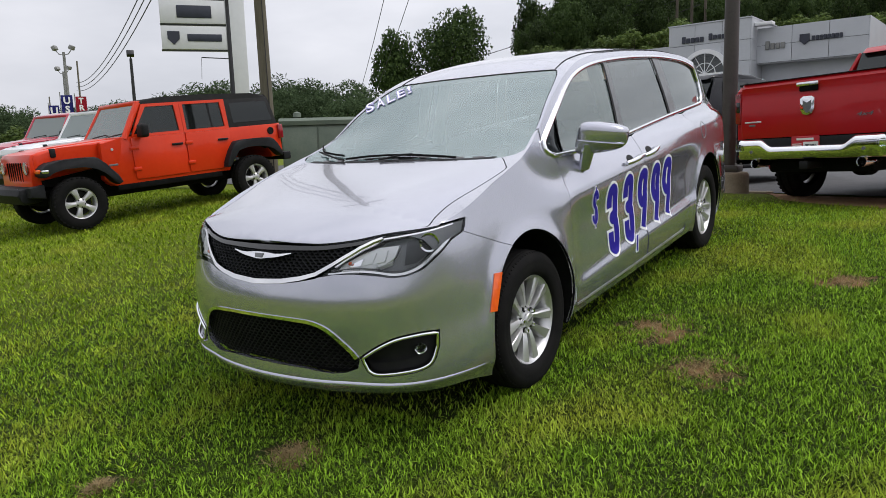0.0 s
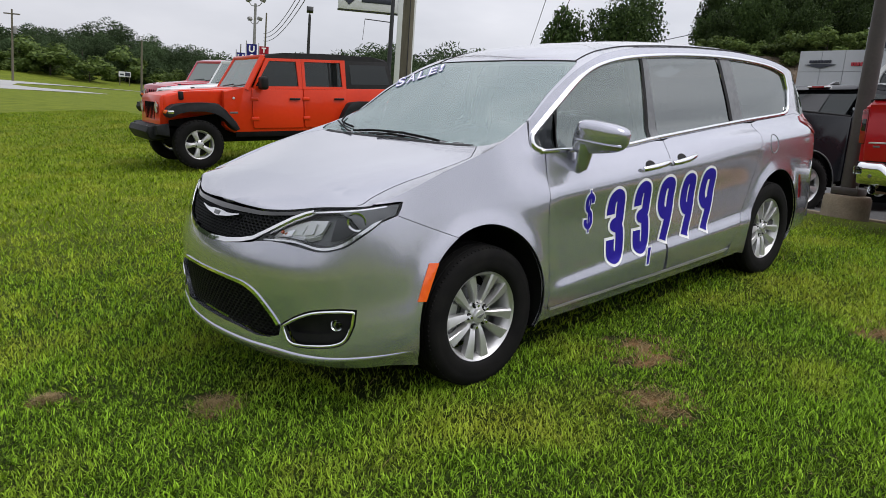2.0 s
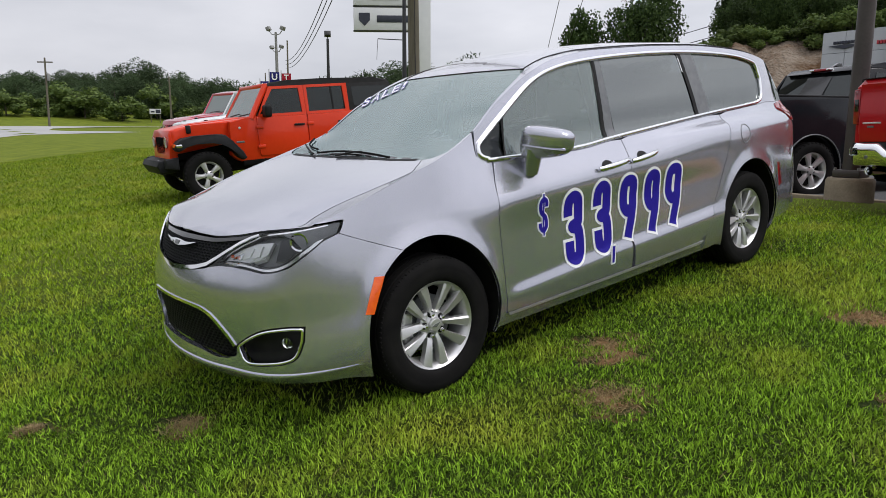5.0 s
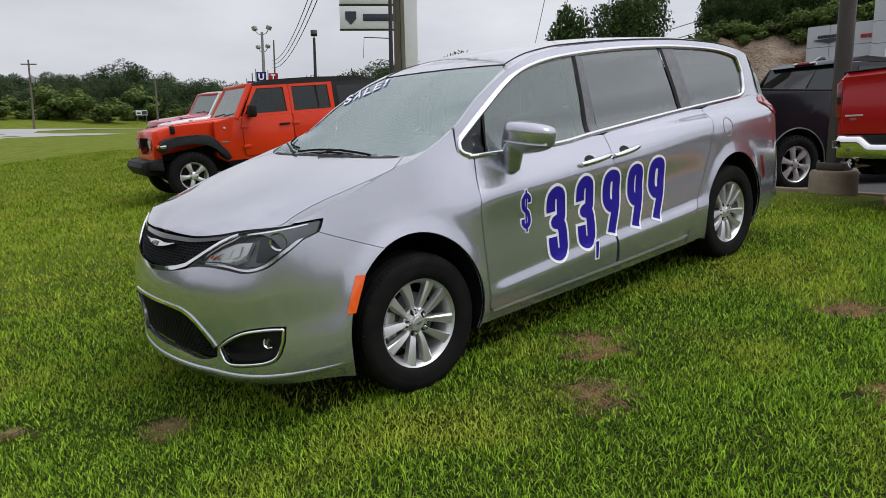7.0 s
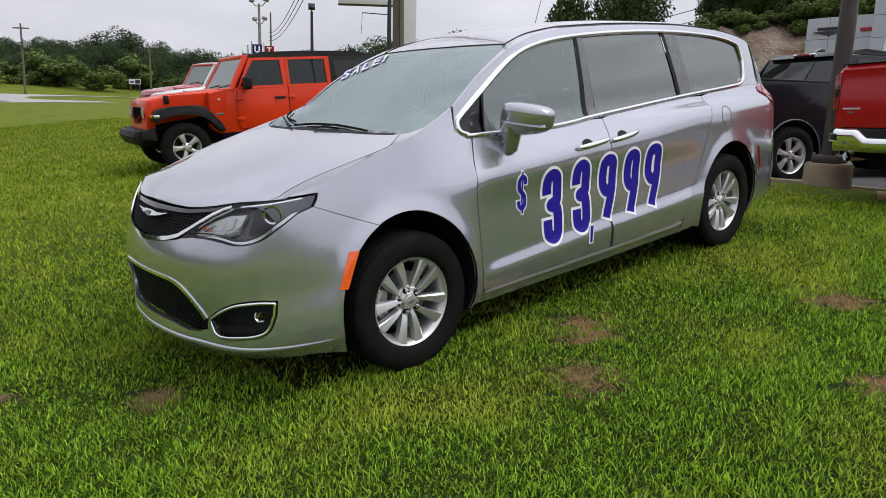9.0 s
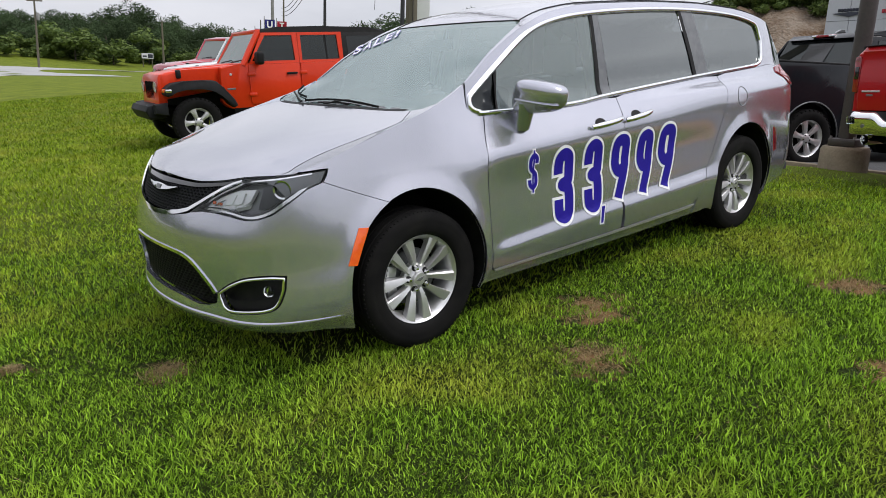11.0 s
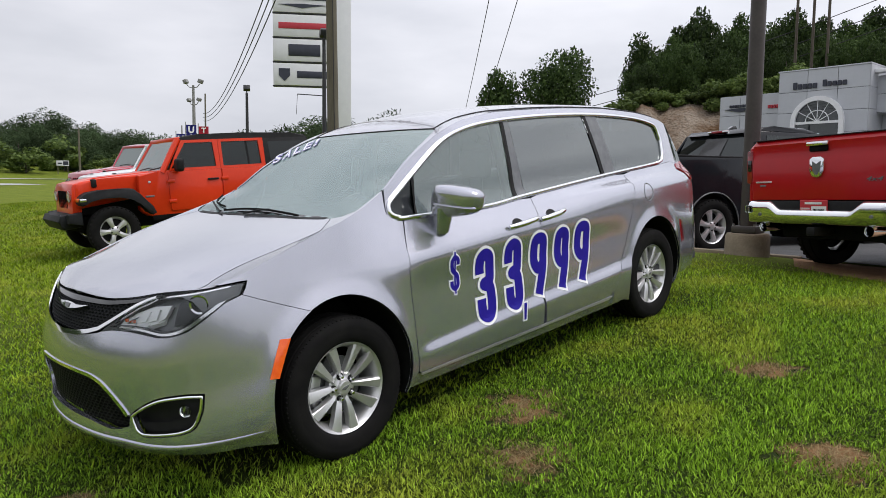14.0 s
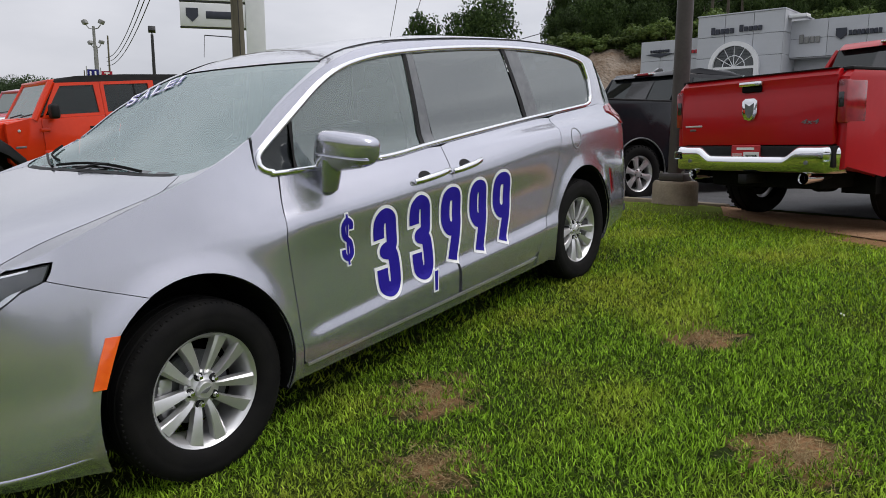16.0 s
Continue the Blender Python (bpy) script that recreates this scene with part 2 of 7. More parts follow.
# ---- materials ----
def material(name, color, rough=0.5, metal=0.0, color2=None, scale=6.0, detail=4.0, spread=(0.35, 0.65), bump=0.0, bump_scale=60.0, coat=0.0, spec=0.5, rough2=None, per_object=0.0, stretch=(1, 1, 1)):
    """A procedural surface: two colours mixed by noise, a finer noise on top of it for grain, and relief."""
    m = bpy.data.materials.new(name)
    m.use_nodes = True
    n, l = m.node_tree.nodes, m.node_tree.links
    b = n["Principled BSDF"]
    b.inputs["Roughness"].default_value, b.inputs["Metallic"].default_value = rough, metal
    b.inputs["Specular IOR Level"].default_value = spec
    b.inputs["Coat Weight"].default_value, b.inputs["Coat Roughness"].default_value = coat, 0.04
    tc = n.new("ShaderNodeTexCoord")
    mp = n.new("ShaderNodeMapping")
    mp.inputs["Scale"].default_value = stretch
    l.new(tc.outputs["Object"], mp.inputs["Vector"])
    def noise_at(s, d=3.0):
        t = n.new("ShaderNodeTexNoise")
        t.inputs["Scale"].default_value, t.inputs["Detail"].default_value = s, d
        l.new(mp.outputs["Vector"], t.inputs["Vector"])
        return t
    c2 = color2 or tuple(min(1, c * 1.12) for c in color)
    big, fine = noise_at(scale, detail), noise_at(scale * 9, 3)
    add = n.new("ShaderNodeMath")
    add.operation = "MULTIPLY_ADD"
    add.inputs[1].default_value, add.inputs[2].default_value = 0.35, 0.0
    l.new(fine.outputs["Fac"], add.inputs[0])
    mul = n.new("ShaderNodeMath")
    mul.operation = "MULTIPLY_ADD"
    mul.inputs[1].default_value = 0.65
    l.new(big.outputs["Fac"], mul.inputs[0])
    l.new(add.outputs[0], mul.inputs[2])
    ramp = n.new("ShaderNodeValToRGB")
    ramp.color_ramp.elements[0].position, ramp.color_ramp.elements[0].color = spread[0], (*color, 1)
    ramp.color_ramp.elements[1].position, ramp.color_ramp.elements[1].color = spread[1], (*c2, 1)
    l.new(mul.outputs[0], ramp.inputs["Fac"])
    out = ramp.outputs["Color"]
    if per_object:
        info, hsv = n.new("ShaderNodeObjectInfo"), n.new("ShaderNodeHueSaturation")
        rng = n.new("ShaderNodeMapRange")
        rng.inputs["To Min"].default_value, rng.inputs["To Max"].default_value = 1 - per_object, 1 + per_object
        l.new(info.outputs["Random"], rng.inputs["Value"])
        l.new(rng.outputs["Result"], hsv.inputs["Value"])
        l.new(out, hsv.inputs["Color"])
        out = hsv.outputs["Color"]
    l.new(out, b.inputs["Base Color"])
    if rough2 is not None:
        r = n.new("ShaderNodeMapRange")
        r.inputs["From Min"].default_value, r.inputs["From Max"].default_value = 0.35, 0.65
        r.inputs["To Min"].default_value, r.inputs["To Max"].default_value = rough, rough2
        l.new(fine.outputs["Fac"], r.inputs["Value"])
        l.new(r.outputs["Result"], b.inputs["Roughness"])
    if bump:
        bt, bn = noise_at(bump_scale, 4), n.new("ShaderNodeBump")
        bn.inputs["Strength"].default_value, bn.inputs["Distance"].default_value = 1.0, bump
        l.new(bt.outputs["Fac"], bn.inputs["Height"])
        l.new(bn.outputs["Normal"], b.inputs["Normal"])
    return m


def glass(name, tint, see, film=(.012, .014, .014), ior=1.62, rough=0.0):
    """Thin glazing: a clear film that lets part of the light through, and a flat film colour, under a real reflection.
    A pale film colour stands in for reflected sky.
    """
    m = bpy.data.materials.new(name)
    m.use_nodes = True
    n, l = m.node_tree.nodes, m.node_tree.links
    n.remove(n["Principled BSDF"])
    clear, dark, mix1 = n.new("ShaderNodeBsdfTransparent"), n.new("ShaderNodeBsdfDiffuse"), n.new("ShaderNodeMixShader")
    clear.inputs["Color"].default_value = (*tint, 1)
    dark.inputs["Color"].default_value = (*film, 1)
    mix1.inputs["Fac"].default_value = see
    gl, fr, mix2 = n.new("ShaderNodeBsdfGlossy"), n.new("ShaderNodeFresnel"), n.new("ShaderNodeMixShader")
    gl.inputs["Roughness"].default_value = rough
    gl.inputs["Color"].default_value = (.95, 1.0, .98, 1)
    fr.inputs["IOR"].default_value = ior
    l.new(dark.outputs[0], mix1.inputs[1]), l.new(clear.outputs[0], mix1.inputs[2])
    l.new(fr.outputs[0], mix2.inputs["Fac"]), l.new(mix1.outputs[0], mix2.inputs[1]), l.new(gl.outputs[0], mix2.inputs[2])
    l.new(mix2.outputs[0], n["Material Output"].inputs["Surface"])
    return m


silver = material("silver_metallic_paint", (.468, .474, .532), 0.20, 0.80, (.496, .502, .560), 2.0, coat=1.0)
chrome = material("chrome", (.82, .83, .84), 0.06, 1.0, (.86, .86, .87), 3.0)
satin = material("satin_alloy", (.60, .60, .61), 0.32, 0.75, (.66, .66, .66), 8.0, rough2=0.40)
black_gloss = material("gloss_black_plastic", (.012, .012, .013), 0.12, 0.0, (.02, .02, .02), 5.0, coat=0.5)
black_matte = material("matte_black_plastic", (.008, .008, .009), 0.55, 0.0, (.014, .014, .014), 20.0, spec=0.18, bump=0.0004, bump_scale=300)
void_black = material("unlit_black_lining", (.004, .004, .004), 0.9, 0.0, (.01, .01, .01), 10.0, spec=0.1)
rubber = material("tyre_rubber", (.005, .005, .0055), 0.75, 0.0, (.011, .0105, .010), 9.0, bump=0.0005, bump_scale=160, spec=0.12, rough2=0.85)
amber = material("amber_reflector", (.80, .095, .008), 0.25, 0.0, (.88, .14, .014), 30.0, coat=0.6)
red_lens = material("red_lamp_lens", (.22, .006, .012), 0.12, 0.0, (.32, .012, .018), 14.0, coat=0.7)
lamp_inner = material("lamp_bowl_silver", (.78, .79, .80), 0.10, 1.0, (.85, .85, .86), 30.0)
lamp_bright = material("pale_lamp_silver", (.88, .89, .91), 0.35, 0.15, (.93, .93, .94), 30.0)
lamp_dark = material("dark_lamp_bezel", (.028, .029, .033), 0.28, 0.2, (.045, .047, .052), 20.0)
lamp_grey = material("lamp_bezel_grey", (.13, .135, .145), 0.30, 0.4, (.19, .195, .2), 20.0)
seat_cloth = material("black_seat_cloth", (.022, .022, .024), 0.9, 0.0, (.04, .04, .042), 60.0, bump=0.0006, bump_scale=500)
cabin_grey = material("pale_cabin_plastic", (.34, .34, .32), 0.7, 0.0, (.40, .40, .38), 12.0)
decal_blue = material("violet_blue_vinyl", (.016, .008, .26), 0.5, 0.0, (.024, .013, .31), 9.0, spec=0.2)
# violet lightened as if the sky's reflection lay over the windshield letters
decal_paled = material("reflection_paled_vinyl", (.32, .31, .56), 0.5, 0.0, (.37, .36, .60), 9.0, spec=0.2)
decal_white = material("white_vinyl", (.88, .88, .90), 0.4, 0.0, (.91, .91, .92), 9.0)
# pale film colours put the sky's bright reflection into the next two panes
sky_paled_glass = glass("windshield_glass", (.78, .90, .88), .70, (.37, .54, .535), 2.5)
cabin_glass = glass("sky_paled_door_glass", (.62, .74, .72), .70, (.25, .32, .315), 2.2)
privacy_glass = glass("privacy_glass", (.10, .115, .12), .6, (.045, .052, .056), 2.6)
lens_glass = glass("lamp_lens_glass", (.95, .96, .97), .98, ior=1.36)

truck_glass = glass("truck_glass", (.10, .12, .13), .3, (.012, .014, .015), 1.5)
side_glass = glass("tinted_side_glass", (.35, .40, .40), .55, (.02, .024, .025), 1.5)
offroad_orange = material("orange_red_paint", (.62, .034, .006), 0.28, 0.0, (.67, .044, .009), 2.0, coat=0.3, spec=0.25)
# film colour paled to stand for sky reflected in the windshield
offroad_glass = glass("sky_paled_windshield", (.55, .62, .60), .45, (.26, .31, .295), 1.7)
truck_red = material("cherry_red_paint", (.36, .003, .006), 0.28, 0.0, (.40, .004, .008), 2.0, coat=0.22, spec=0.3)
pink_red = material("faded_red_paint", (.42, .020, .045), 0.28, 0.0, (.46, .028, .055), 2.0, coat=0.8)
truck_black = material("black_metallic_paint", (.008, .009, .012), 0.14, 0.0, (.012, .013, .016), 2.0, coat=0.08, spec=0.2)
white_paint = material("white_car_paint", (.72, .73, .74), 0.3, 0.0, (.76, .77, .78), 2.0, coat=0.7)
canvas_top = material("black_canvas", (.009, .009, .010), 0.9, 0.0, (.018, .018, .019), 14.0, bump=0.0012, bump_scale=140)
flare_black = material("grained_black_plastic", (.009, .0095, .011), 0.6, 0.0, (.016, .017, .019), 12.0, spec=0.2, bump=0.0006, bump_scale=260)
plate_white = material("plate_white", (.70, .70, .70), 0.5)
plate_red = material("plate_red", (.45, .02, .03), 0.5)


# ---- materials of the surroundings ----
asphalt = material("asphalt", (.055, .056, .058), 0.85, 0.0, (.085, .086, .088), 3.0, bump=0.004, bump_scale=120, spread=(.3, .7))
road_grey = material("worn_road", (.30, .30, .30), 0.9, 0.0, (.38, .38, .37), .4, bump=0.004, bump_scale=60)
concrete = material("cast_concrete", (.15, .12, .085), 0.9, 0.0, (.27, .22, .155), 5.0, bump=0.004, bump_scale=50, spread=(.3, .7))
pole_bronze = material("bronze_pole_paint", (.040, .033, .030), 0.45, 0.2, (.060, .050, .045), 4.0, bump=0.0006, bump_scale=40)
pole_grey = material("weathered_galvanised", (.20, .20, .19), 0.6, 0.4, (.28, .28, .27), 3.0)
pole_dark = material("dark_pole_paint", (.020, .021, .023), 0.5, 0.2, (.034, .035, .037), 4.0)
wood_pole = material("weathered_pole_wood", (.080, .072, .048), 0.9, 0.0, (.15, .135, .095), 3.0, bump=0.006, bump_scale=18, stretch=(6, 6, .4), spread=(.3, .7))
facade_grey = material("pale_grey_metal_panel", (.44, .455, .48), 0.42, 0.2, (.48, .495, .52), .8, per_object=.04)
facade_white = material("white_arch_metal", (.74, .75, .76), 0.4, 0.1, (.80, .80, .80), 2.0)
facade_dark = material("dark_soffit", (.08, .085, .09), 0.6, 0.0, (.11, .115, .12), 2.0)
sign_face = material("backlit_sign_face", (.62, .63, .645), 0.35, 0.0, (.67, .68, .69), 2.0)
sign_dark = material("navy_sign_letters", (.018, .022, .035), 0.4, 0.0, (.028, .032, .05), 3.0)
sign_red = material("red_sign_letters", (.40, .02, .035), 0.4, 0.0, (.46, .03, .045), 3.0)
banner_blue = material("blue_banner_cloth", (.03, .03, .22), 0.8, 0.0, (.04, .045, .28), 6.0)
banner_red = material("red_banner_cloth", (.45, .02, .05), 0.8, 0.0, (.52, .03, .06), 6.0)
box_green = material("utility_green_paint", (.105, .135, .105), 0.6, 0.0, (.14, .17, .13), 3.0, bump=0.0008, bump_scale=40)
window_dark = glass("storefront_glass", (.25, .28, .30), .5, (.05, .055, .06), 1.7)
cable_black = material("cable_black", (.015, .015, .016), 0.7)
bark = material("tree_bark", (.055, .045, .034), 0.95, 0.0, (.10, .085, .065), 4.0, bump=0.02, bump_scale=10, stretch=(3, 3, .5))
dirt = material("reddish_dirt", (.25, .135, .072), 0.98, 0.0, (.36, .225, .135), 2.2, bump=0.02, bump_scale=30, spread=(.3, .7), spec=.1)


def leaf_material(name, dark, light, gloss=0.7, clear=0.3, shine=0.3):
    m = bpy.data.materials.new(name)
    m.use_nodes = True
    n, l = m.node_tree.nodes, m.node_tree.links
    b = n["Principled BSDF"]
    b.inputs["Roughness"].default_value, b.inputs["Specular IOR Level"].default_value = gloss, shine
    geo, info, ramp, hsv, rng = n.new("ShaderNodeNewGeometry"), n.new("ShaderNodeObjectInfo"), n.new("ShaderNodeValToRGB"), n.new("ShaderNodeHueSaturation"), n.new("ShaderNodeMapRange")
    ramp.color_ramp.elements[0].color, ramp.color_ramp.elements[1].color = (*dark, 1), (*light, 1)
    l.new(geo.outputs["Random Per Island"], ramp.inputs["Fac"])
    rng.inputs["To Min"].default_value, rng.inputs["To Max"].default_value = .65, 1.35
    l.new(info.outputs["Random"], rng.inputs["Value"])
    l.new(rng.outputs["Result"], hsv.inputs["Value"])
    l.new(ramp.outputs["Color"], hsv.inputs["Color"])
    l.new(hsv.outputs["Color"], b.inputs["Base Color"])
    tr, mix = n.new("ShaderNodeBsdfTranslucent"), n.new("ShaderNodeMixShader")
    l.new(hsv.outputs["Color"], tr.inputs["Color"])
    mix.inputs["Fac"].default_value = clear
    l.new(b.outputs[0], mix.inputs[1]), l.new(tr.outputs[0], mix.inputs[2])
    l.new(mix.outputs[0], n["Material Output"].inputs["Surface"])
    return m


leaves_dark = leaf_material("broadleaf_foliage", (.018, .036, .010), (.058, .094, .024), .7, .3, .14)
leaves_light = leaf_material("shrub_foliage", (.050, .085, .018), (.125, .175, .040))
# the haze of distance is mixed into this leaf colour
leaves_far = leaf_material("haze_tinted_foliage", (.036, .060, .028), (.070, .102, .046), .8, .3, .06)
straw = leaf_material("dry_grass", (.20, .14, .06), (.50, .38, .19))


# ---- ground: a grassy bank that climbs to a level sales lot, and open country beyond ----
def ramp01(a, b, x):
    t = min(max((x - a) / (b - a), 0), 1)
    return t * t * (3 - 2 * t)


def ground_z(x, y):
    s = .006 * x + .1086 * y
    rise = ramp01(-3.5, -6.5, x) * ramp01(9, 5, y)
    s += .045 * rise
    cap = .46 + .05 * rise
    k = .045
    low = s - k * math.log1p(math.exp(min((s - cap) / k, 50))) if s < cap + 2 else cap
    low = max(low, -.9) if low < -.8 else low
    r = math.hypot(x, y)
    roll = .012 * noise.noise((x * .9, y * .9, 0)) * ramp01(1.2, 3.0, math.hypot(x, y - 1.5))
    far = 0.0
    if x < -14:
        far = float(np.interp(-x, (14, 56, 81, 95, 112, 140, 200), (0, .45, 1.15, 1.25, 3.0, 5.2, 8.5))) * ramp01(75, 40, y)
    # a slight mound round the foot of the lamp post
    mound = .10 * math.exp(-((x - .1) ** 2 + (y - 6.7) ** 2) / .7) if abs(x) < 4 and abs(y - 6.7) < 4 else 0
    return low + roll + far + mound


def ground_sheet():
    def axis(mid0, mid1, fine):
        core = list(np.arange(mid0, mid1, fine))
        step, lo, hi = fine, [mid0], [core[-1]]
        while lo[-1] > -3000:
            step *= 1.16
            lo.append(lo[-1] - step)
        step = fine
        while hi[-1] < 3000:
            step *= 1.16
            hi.append(hi[-1] + step)
        return lo[:0:-1] + core + hi[1:]
    gx, gy = axis(-9, 6, .12), axis(-5, 9, .12)
    verts = [(x, y, ground_z(x, y)) for y in gy for x in gx]
    w = len(gx)
    faces = [(j * w + i, j * w + i + 1, (j + 1) * w + i + 1, (j + 1) * w + i) for j in range(len(gy) - 1) for i in range(w - 1)]
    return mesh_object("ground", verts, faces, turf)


def turf_material():
    m = material("lawn_ground", (.080, .110, .012), 0.95, 0.0, (.170, .205, .022), 1.3, spread=(.3, .7), bump=0.02, bump_scale=30, spec=0.1)
    n, l = m.node_tree.nodes, m.node_tree.links
    b = n["Principled BSDF"]
    base = b.inputs["Base Color"].links[0].from_socket
    # near the van the colour darkens, for the shade in gaps between blades
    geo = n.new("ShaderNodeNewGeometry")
    away, reach, shaded_soil = n.new("ShaderNodeVectorMath"), n.new("ShaderNodeMapRange"), n.new("ShaderNodeMix")
    away.operation, shaded_soil.data_type = "DISTANCE", "RGBA"
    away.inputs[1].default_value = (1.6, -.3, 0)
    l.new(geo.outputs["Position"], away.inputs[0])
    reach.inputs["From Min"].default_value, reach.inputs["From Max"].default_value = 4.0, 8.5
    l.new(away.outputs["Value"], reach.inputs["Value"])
    l.new(reach.outputs["Result"], shaded_soil.inputs["Factor"])
    shaded_soil.inputs["A"].default_value = (.020, .030, .006, 1)
    l.new(base, shaded_soil.inputs["B"])
    base = shaded_soil.outputs["Result"]
    for i, (cx, cy, r) in enumerate(BARE):
        dist = n.new("ShaderNodeVectorMath")
        dist.operation = "DISTANCE"
        wob = n.new("ShaderNodeTexNoise")
        wob.inputs["Scale"].default_value, wob.inputs["Detail"].default_value = 9.0, 5.0
        l.new(geo.outputs["Position"], wob.inputs["Vector"])
        l.new(geo.outputs["Position"], dist.inputs[0])
        dist.inputs[1].default_value = (cx, cy, ground_z(cx, cy))
        sub = n.new("ShaderNodeMath")
        sub.operation = "MULTIPLY_ADD"
        sub.inputs[1].default_value = .62
        l.new(wob.outputs["Fac"], sub.inputs[0])
        l.new(dist.outputs["Value"], sub.inputs[2])
        rng = n.new("ShaderNodeMapRange")
        rng.inputs["From Min"].default_value, rng.inputs["From Max"].default_value = r + .37, r + .22
        l.new(sub.outputs[0], rng.inputs["Value"])
        mix = n.new("ShaderNodeMix")
        mix.data_type = "RGBA"
        mix.inputs["B"].default_value = (.220, .122, .058, 1)
        l.new(rng.outputs["Result"], mix.inputs["Factor"])
        l.new(base, mix.inputs["A"])
        base = mix.outputs["Result"]
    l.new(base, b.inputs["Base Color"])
    return m


# bare, dry places in the lawn: place and radius
BARE = [(1.24, .98, .19), (1.64, .50, .15), (2.07, 2.34, .18), (-.35, -1.75, .03), (.26, -1.15, .08), (2.8, 1.3, .17), (2.75, 5.9, .7)]
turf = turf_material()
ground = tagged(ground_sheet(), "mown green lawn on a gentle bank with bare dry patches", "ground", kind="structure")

# ---- the van's outer surface, in the van's own frame: x to its left, y to its rear, z up; the front axle is y = 0 ----
def spline(*pairs):
    """A smooth curve through (a, b) pairs, straight beyond its ends."""
    xa, ya = np.array(pairs, float).T
    h, d = np.diff(xa), np.diff(ya) / np.diff(xa)
    m = np.concatenate(([d[0]], [0 if a * b <= 0 else (p + q) / (p / a + q / b) for a, b, p, q in zip(d, d[1:], h, h[1:])], [d[-1]]))
    def at(x):
        x = min(max(x, xa[0]), xa[-1])
        i = min(max(int(np.searchsorted(xa, x)) - 1, 0), len(h) - 1)
        t = (x - xa[i]) / h[i]
        return ((1 + 2 * t) * ya[i] + t * h[i] * m[i]) * (1 - t) ** 2 + ((3 - 2 * t) * ya[i + 1] - (1 - t) * h[i] * m[i + 1]) * t * t
    return at


def plan_curve():
    """Half of the van's outline from above, front centre to rear centre, by length."""
    key = [(-.3, -1.01), (0, -1.035), (.3, -1.01), (.52, -.952), (.70, -.868), (.825, -.755), (.905, -.61), (.948, -.445), (.966, -.2), (.973, .2), (.977, 1.2),
           (.977, 2.2), (.972, 3.0), (.947, 3.55), (.89, 3.92), (.76, 4.11), (.45, 4.165), (0, 4.18), (-.4, 4.165)]
    pts = []
    for a, b, c, d in zip(key, key[1:], key[2:], key[3:]):
        a, b, c, d = map(np.array, (a, b, c, d))
        for t in np.arange(0, 1, .05):
            pts.append(.5 * (2 * b + (c - a) * t + (2 * a - 5 * b + 4 * c - d) * t * t + (3 * b - a - 3 * c + d) * t ** 3))
    pts = np.array(pts + [np.array(key[-2], float)])
    return np.concatenate(([0], np.cumsum(np.hypot(*np.diff(pts, axis=0).T)))), pts


PLAN_S, PLAN_P = plan_curve()
PLAN_T = np.gradient(PLAN_P, axis=0)
PLAN_T /= np.hypot(*PLAN_T.T)[:, None]
FRONT_N = int(np.argmax(PLAN_P[:, 0]))


def u_at_x(x):
    return float(np.interp(x, PLAN_P[:FRONT_N, 0], PLAN_S[:FRONT_N]))


def u_at_y(y):
    return float(np.interp(y, PLAN_P[:, 1], PLAN_S))


inset_front = spline((.12, .17), (.22, .085), (.265, .040), (.30, .012), (.325, .004), (.35, .006), (.385, .012), (.43, .012), (.50, .006), (.58, .0), (.68, .006), (.76, .03), (.88, .085), (.95, .13), (1.05, .24))
inset_side = spline((.12, .10), (.24, .045), (.32, .022), (.42, .008), (.50, .003), (.58, .005), (.68, .008), (.82, .011), (.93, .014), (.975, .019), (1.0, .026), (1.025, .038), (1.06, .06), (1.11, .098),
                    (1.17, .140), (1.22, .165), (1.35, .193), (1.5, .232), (1.62, .265), (1.7, .305), (1.78, .37))
inset_wing = spline((.12, .10), (.24, .045), (.32, .022), (.42, .008), (.50, .003), (.60, .008), (.70, .018), (.80, .033), (.90, .050), (1.0, .069), (1.1, .089), (1.17, .103), (1.25, .117), (1.35, .14), (1.5, .20))
crease_z = spline((-.5, .95), (0, .94), (.42, .94), (.89, .962), (1.4, .99), (1.98, 1.022), (2.71, 1.068), (3.3, 1.07), (3.9, 1.05))
scoop_z = spline((.4, .425), (.97, .456), (1.33, .477), (2.26, .511), (2.8, .54))
inset_rear = spline((.15, .12), (.3, .02), (.5, 0), (.9, .02), (1.1, .05), (1.25, .10), (1.6, .30), (1.75, .42))
edge_side = spline((-.62, 1.002), (-.48, 1.036), (-.2, 1.120), (0, 1.169), (.20, 1.222), (.36, 1.274), (.46, 1.318), (.5, 1.342), (.7, 1.470), (1.0, 1.608), (1.25, 1.675), (1.6, 1.71), (2.1, 1.715),
                   (2.7, 1.70), (3.2, 1.66), (3.5, 1.62), (3.8, 1.56), (4.05, 1.50))
edge_front = spline((0, .946), (.34, .948), (.53, .960), (.70, .982), (.78, .990))


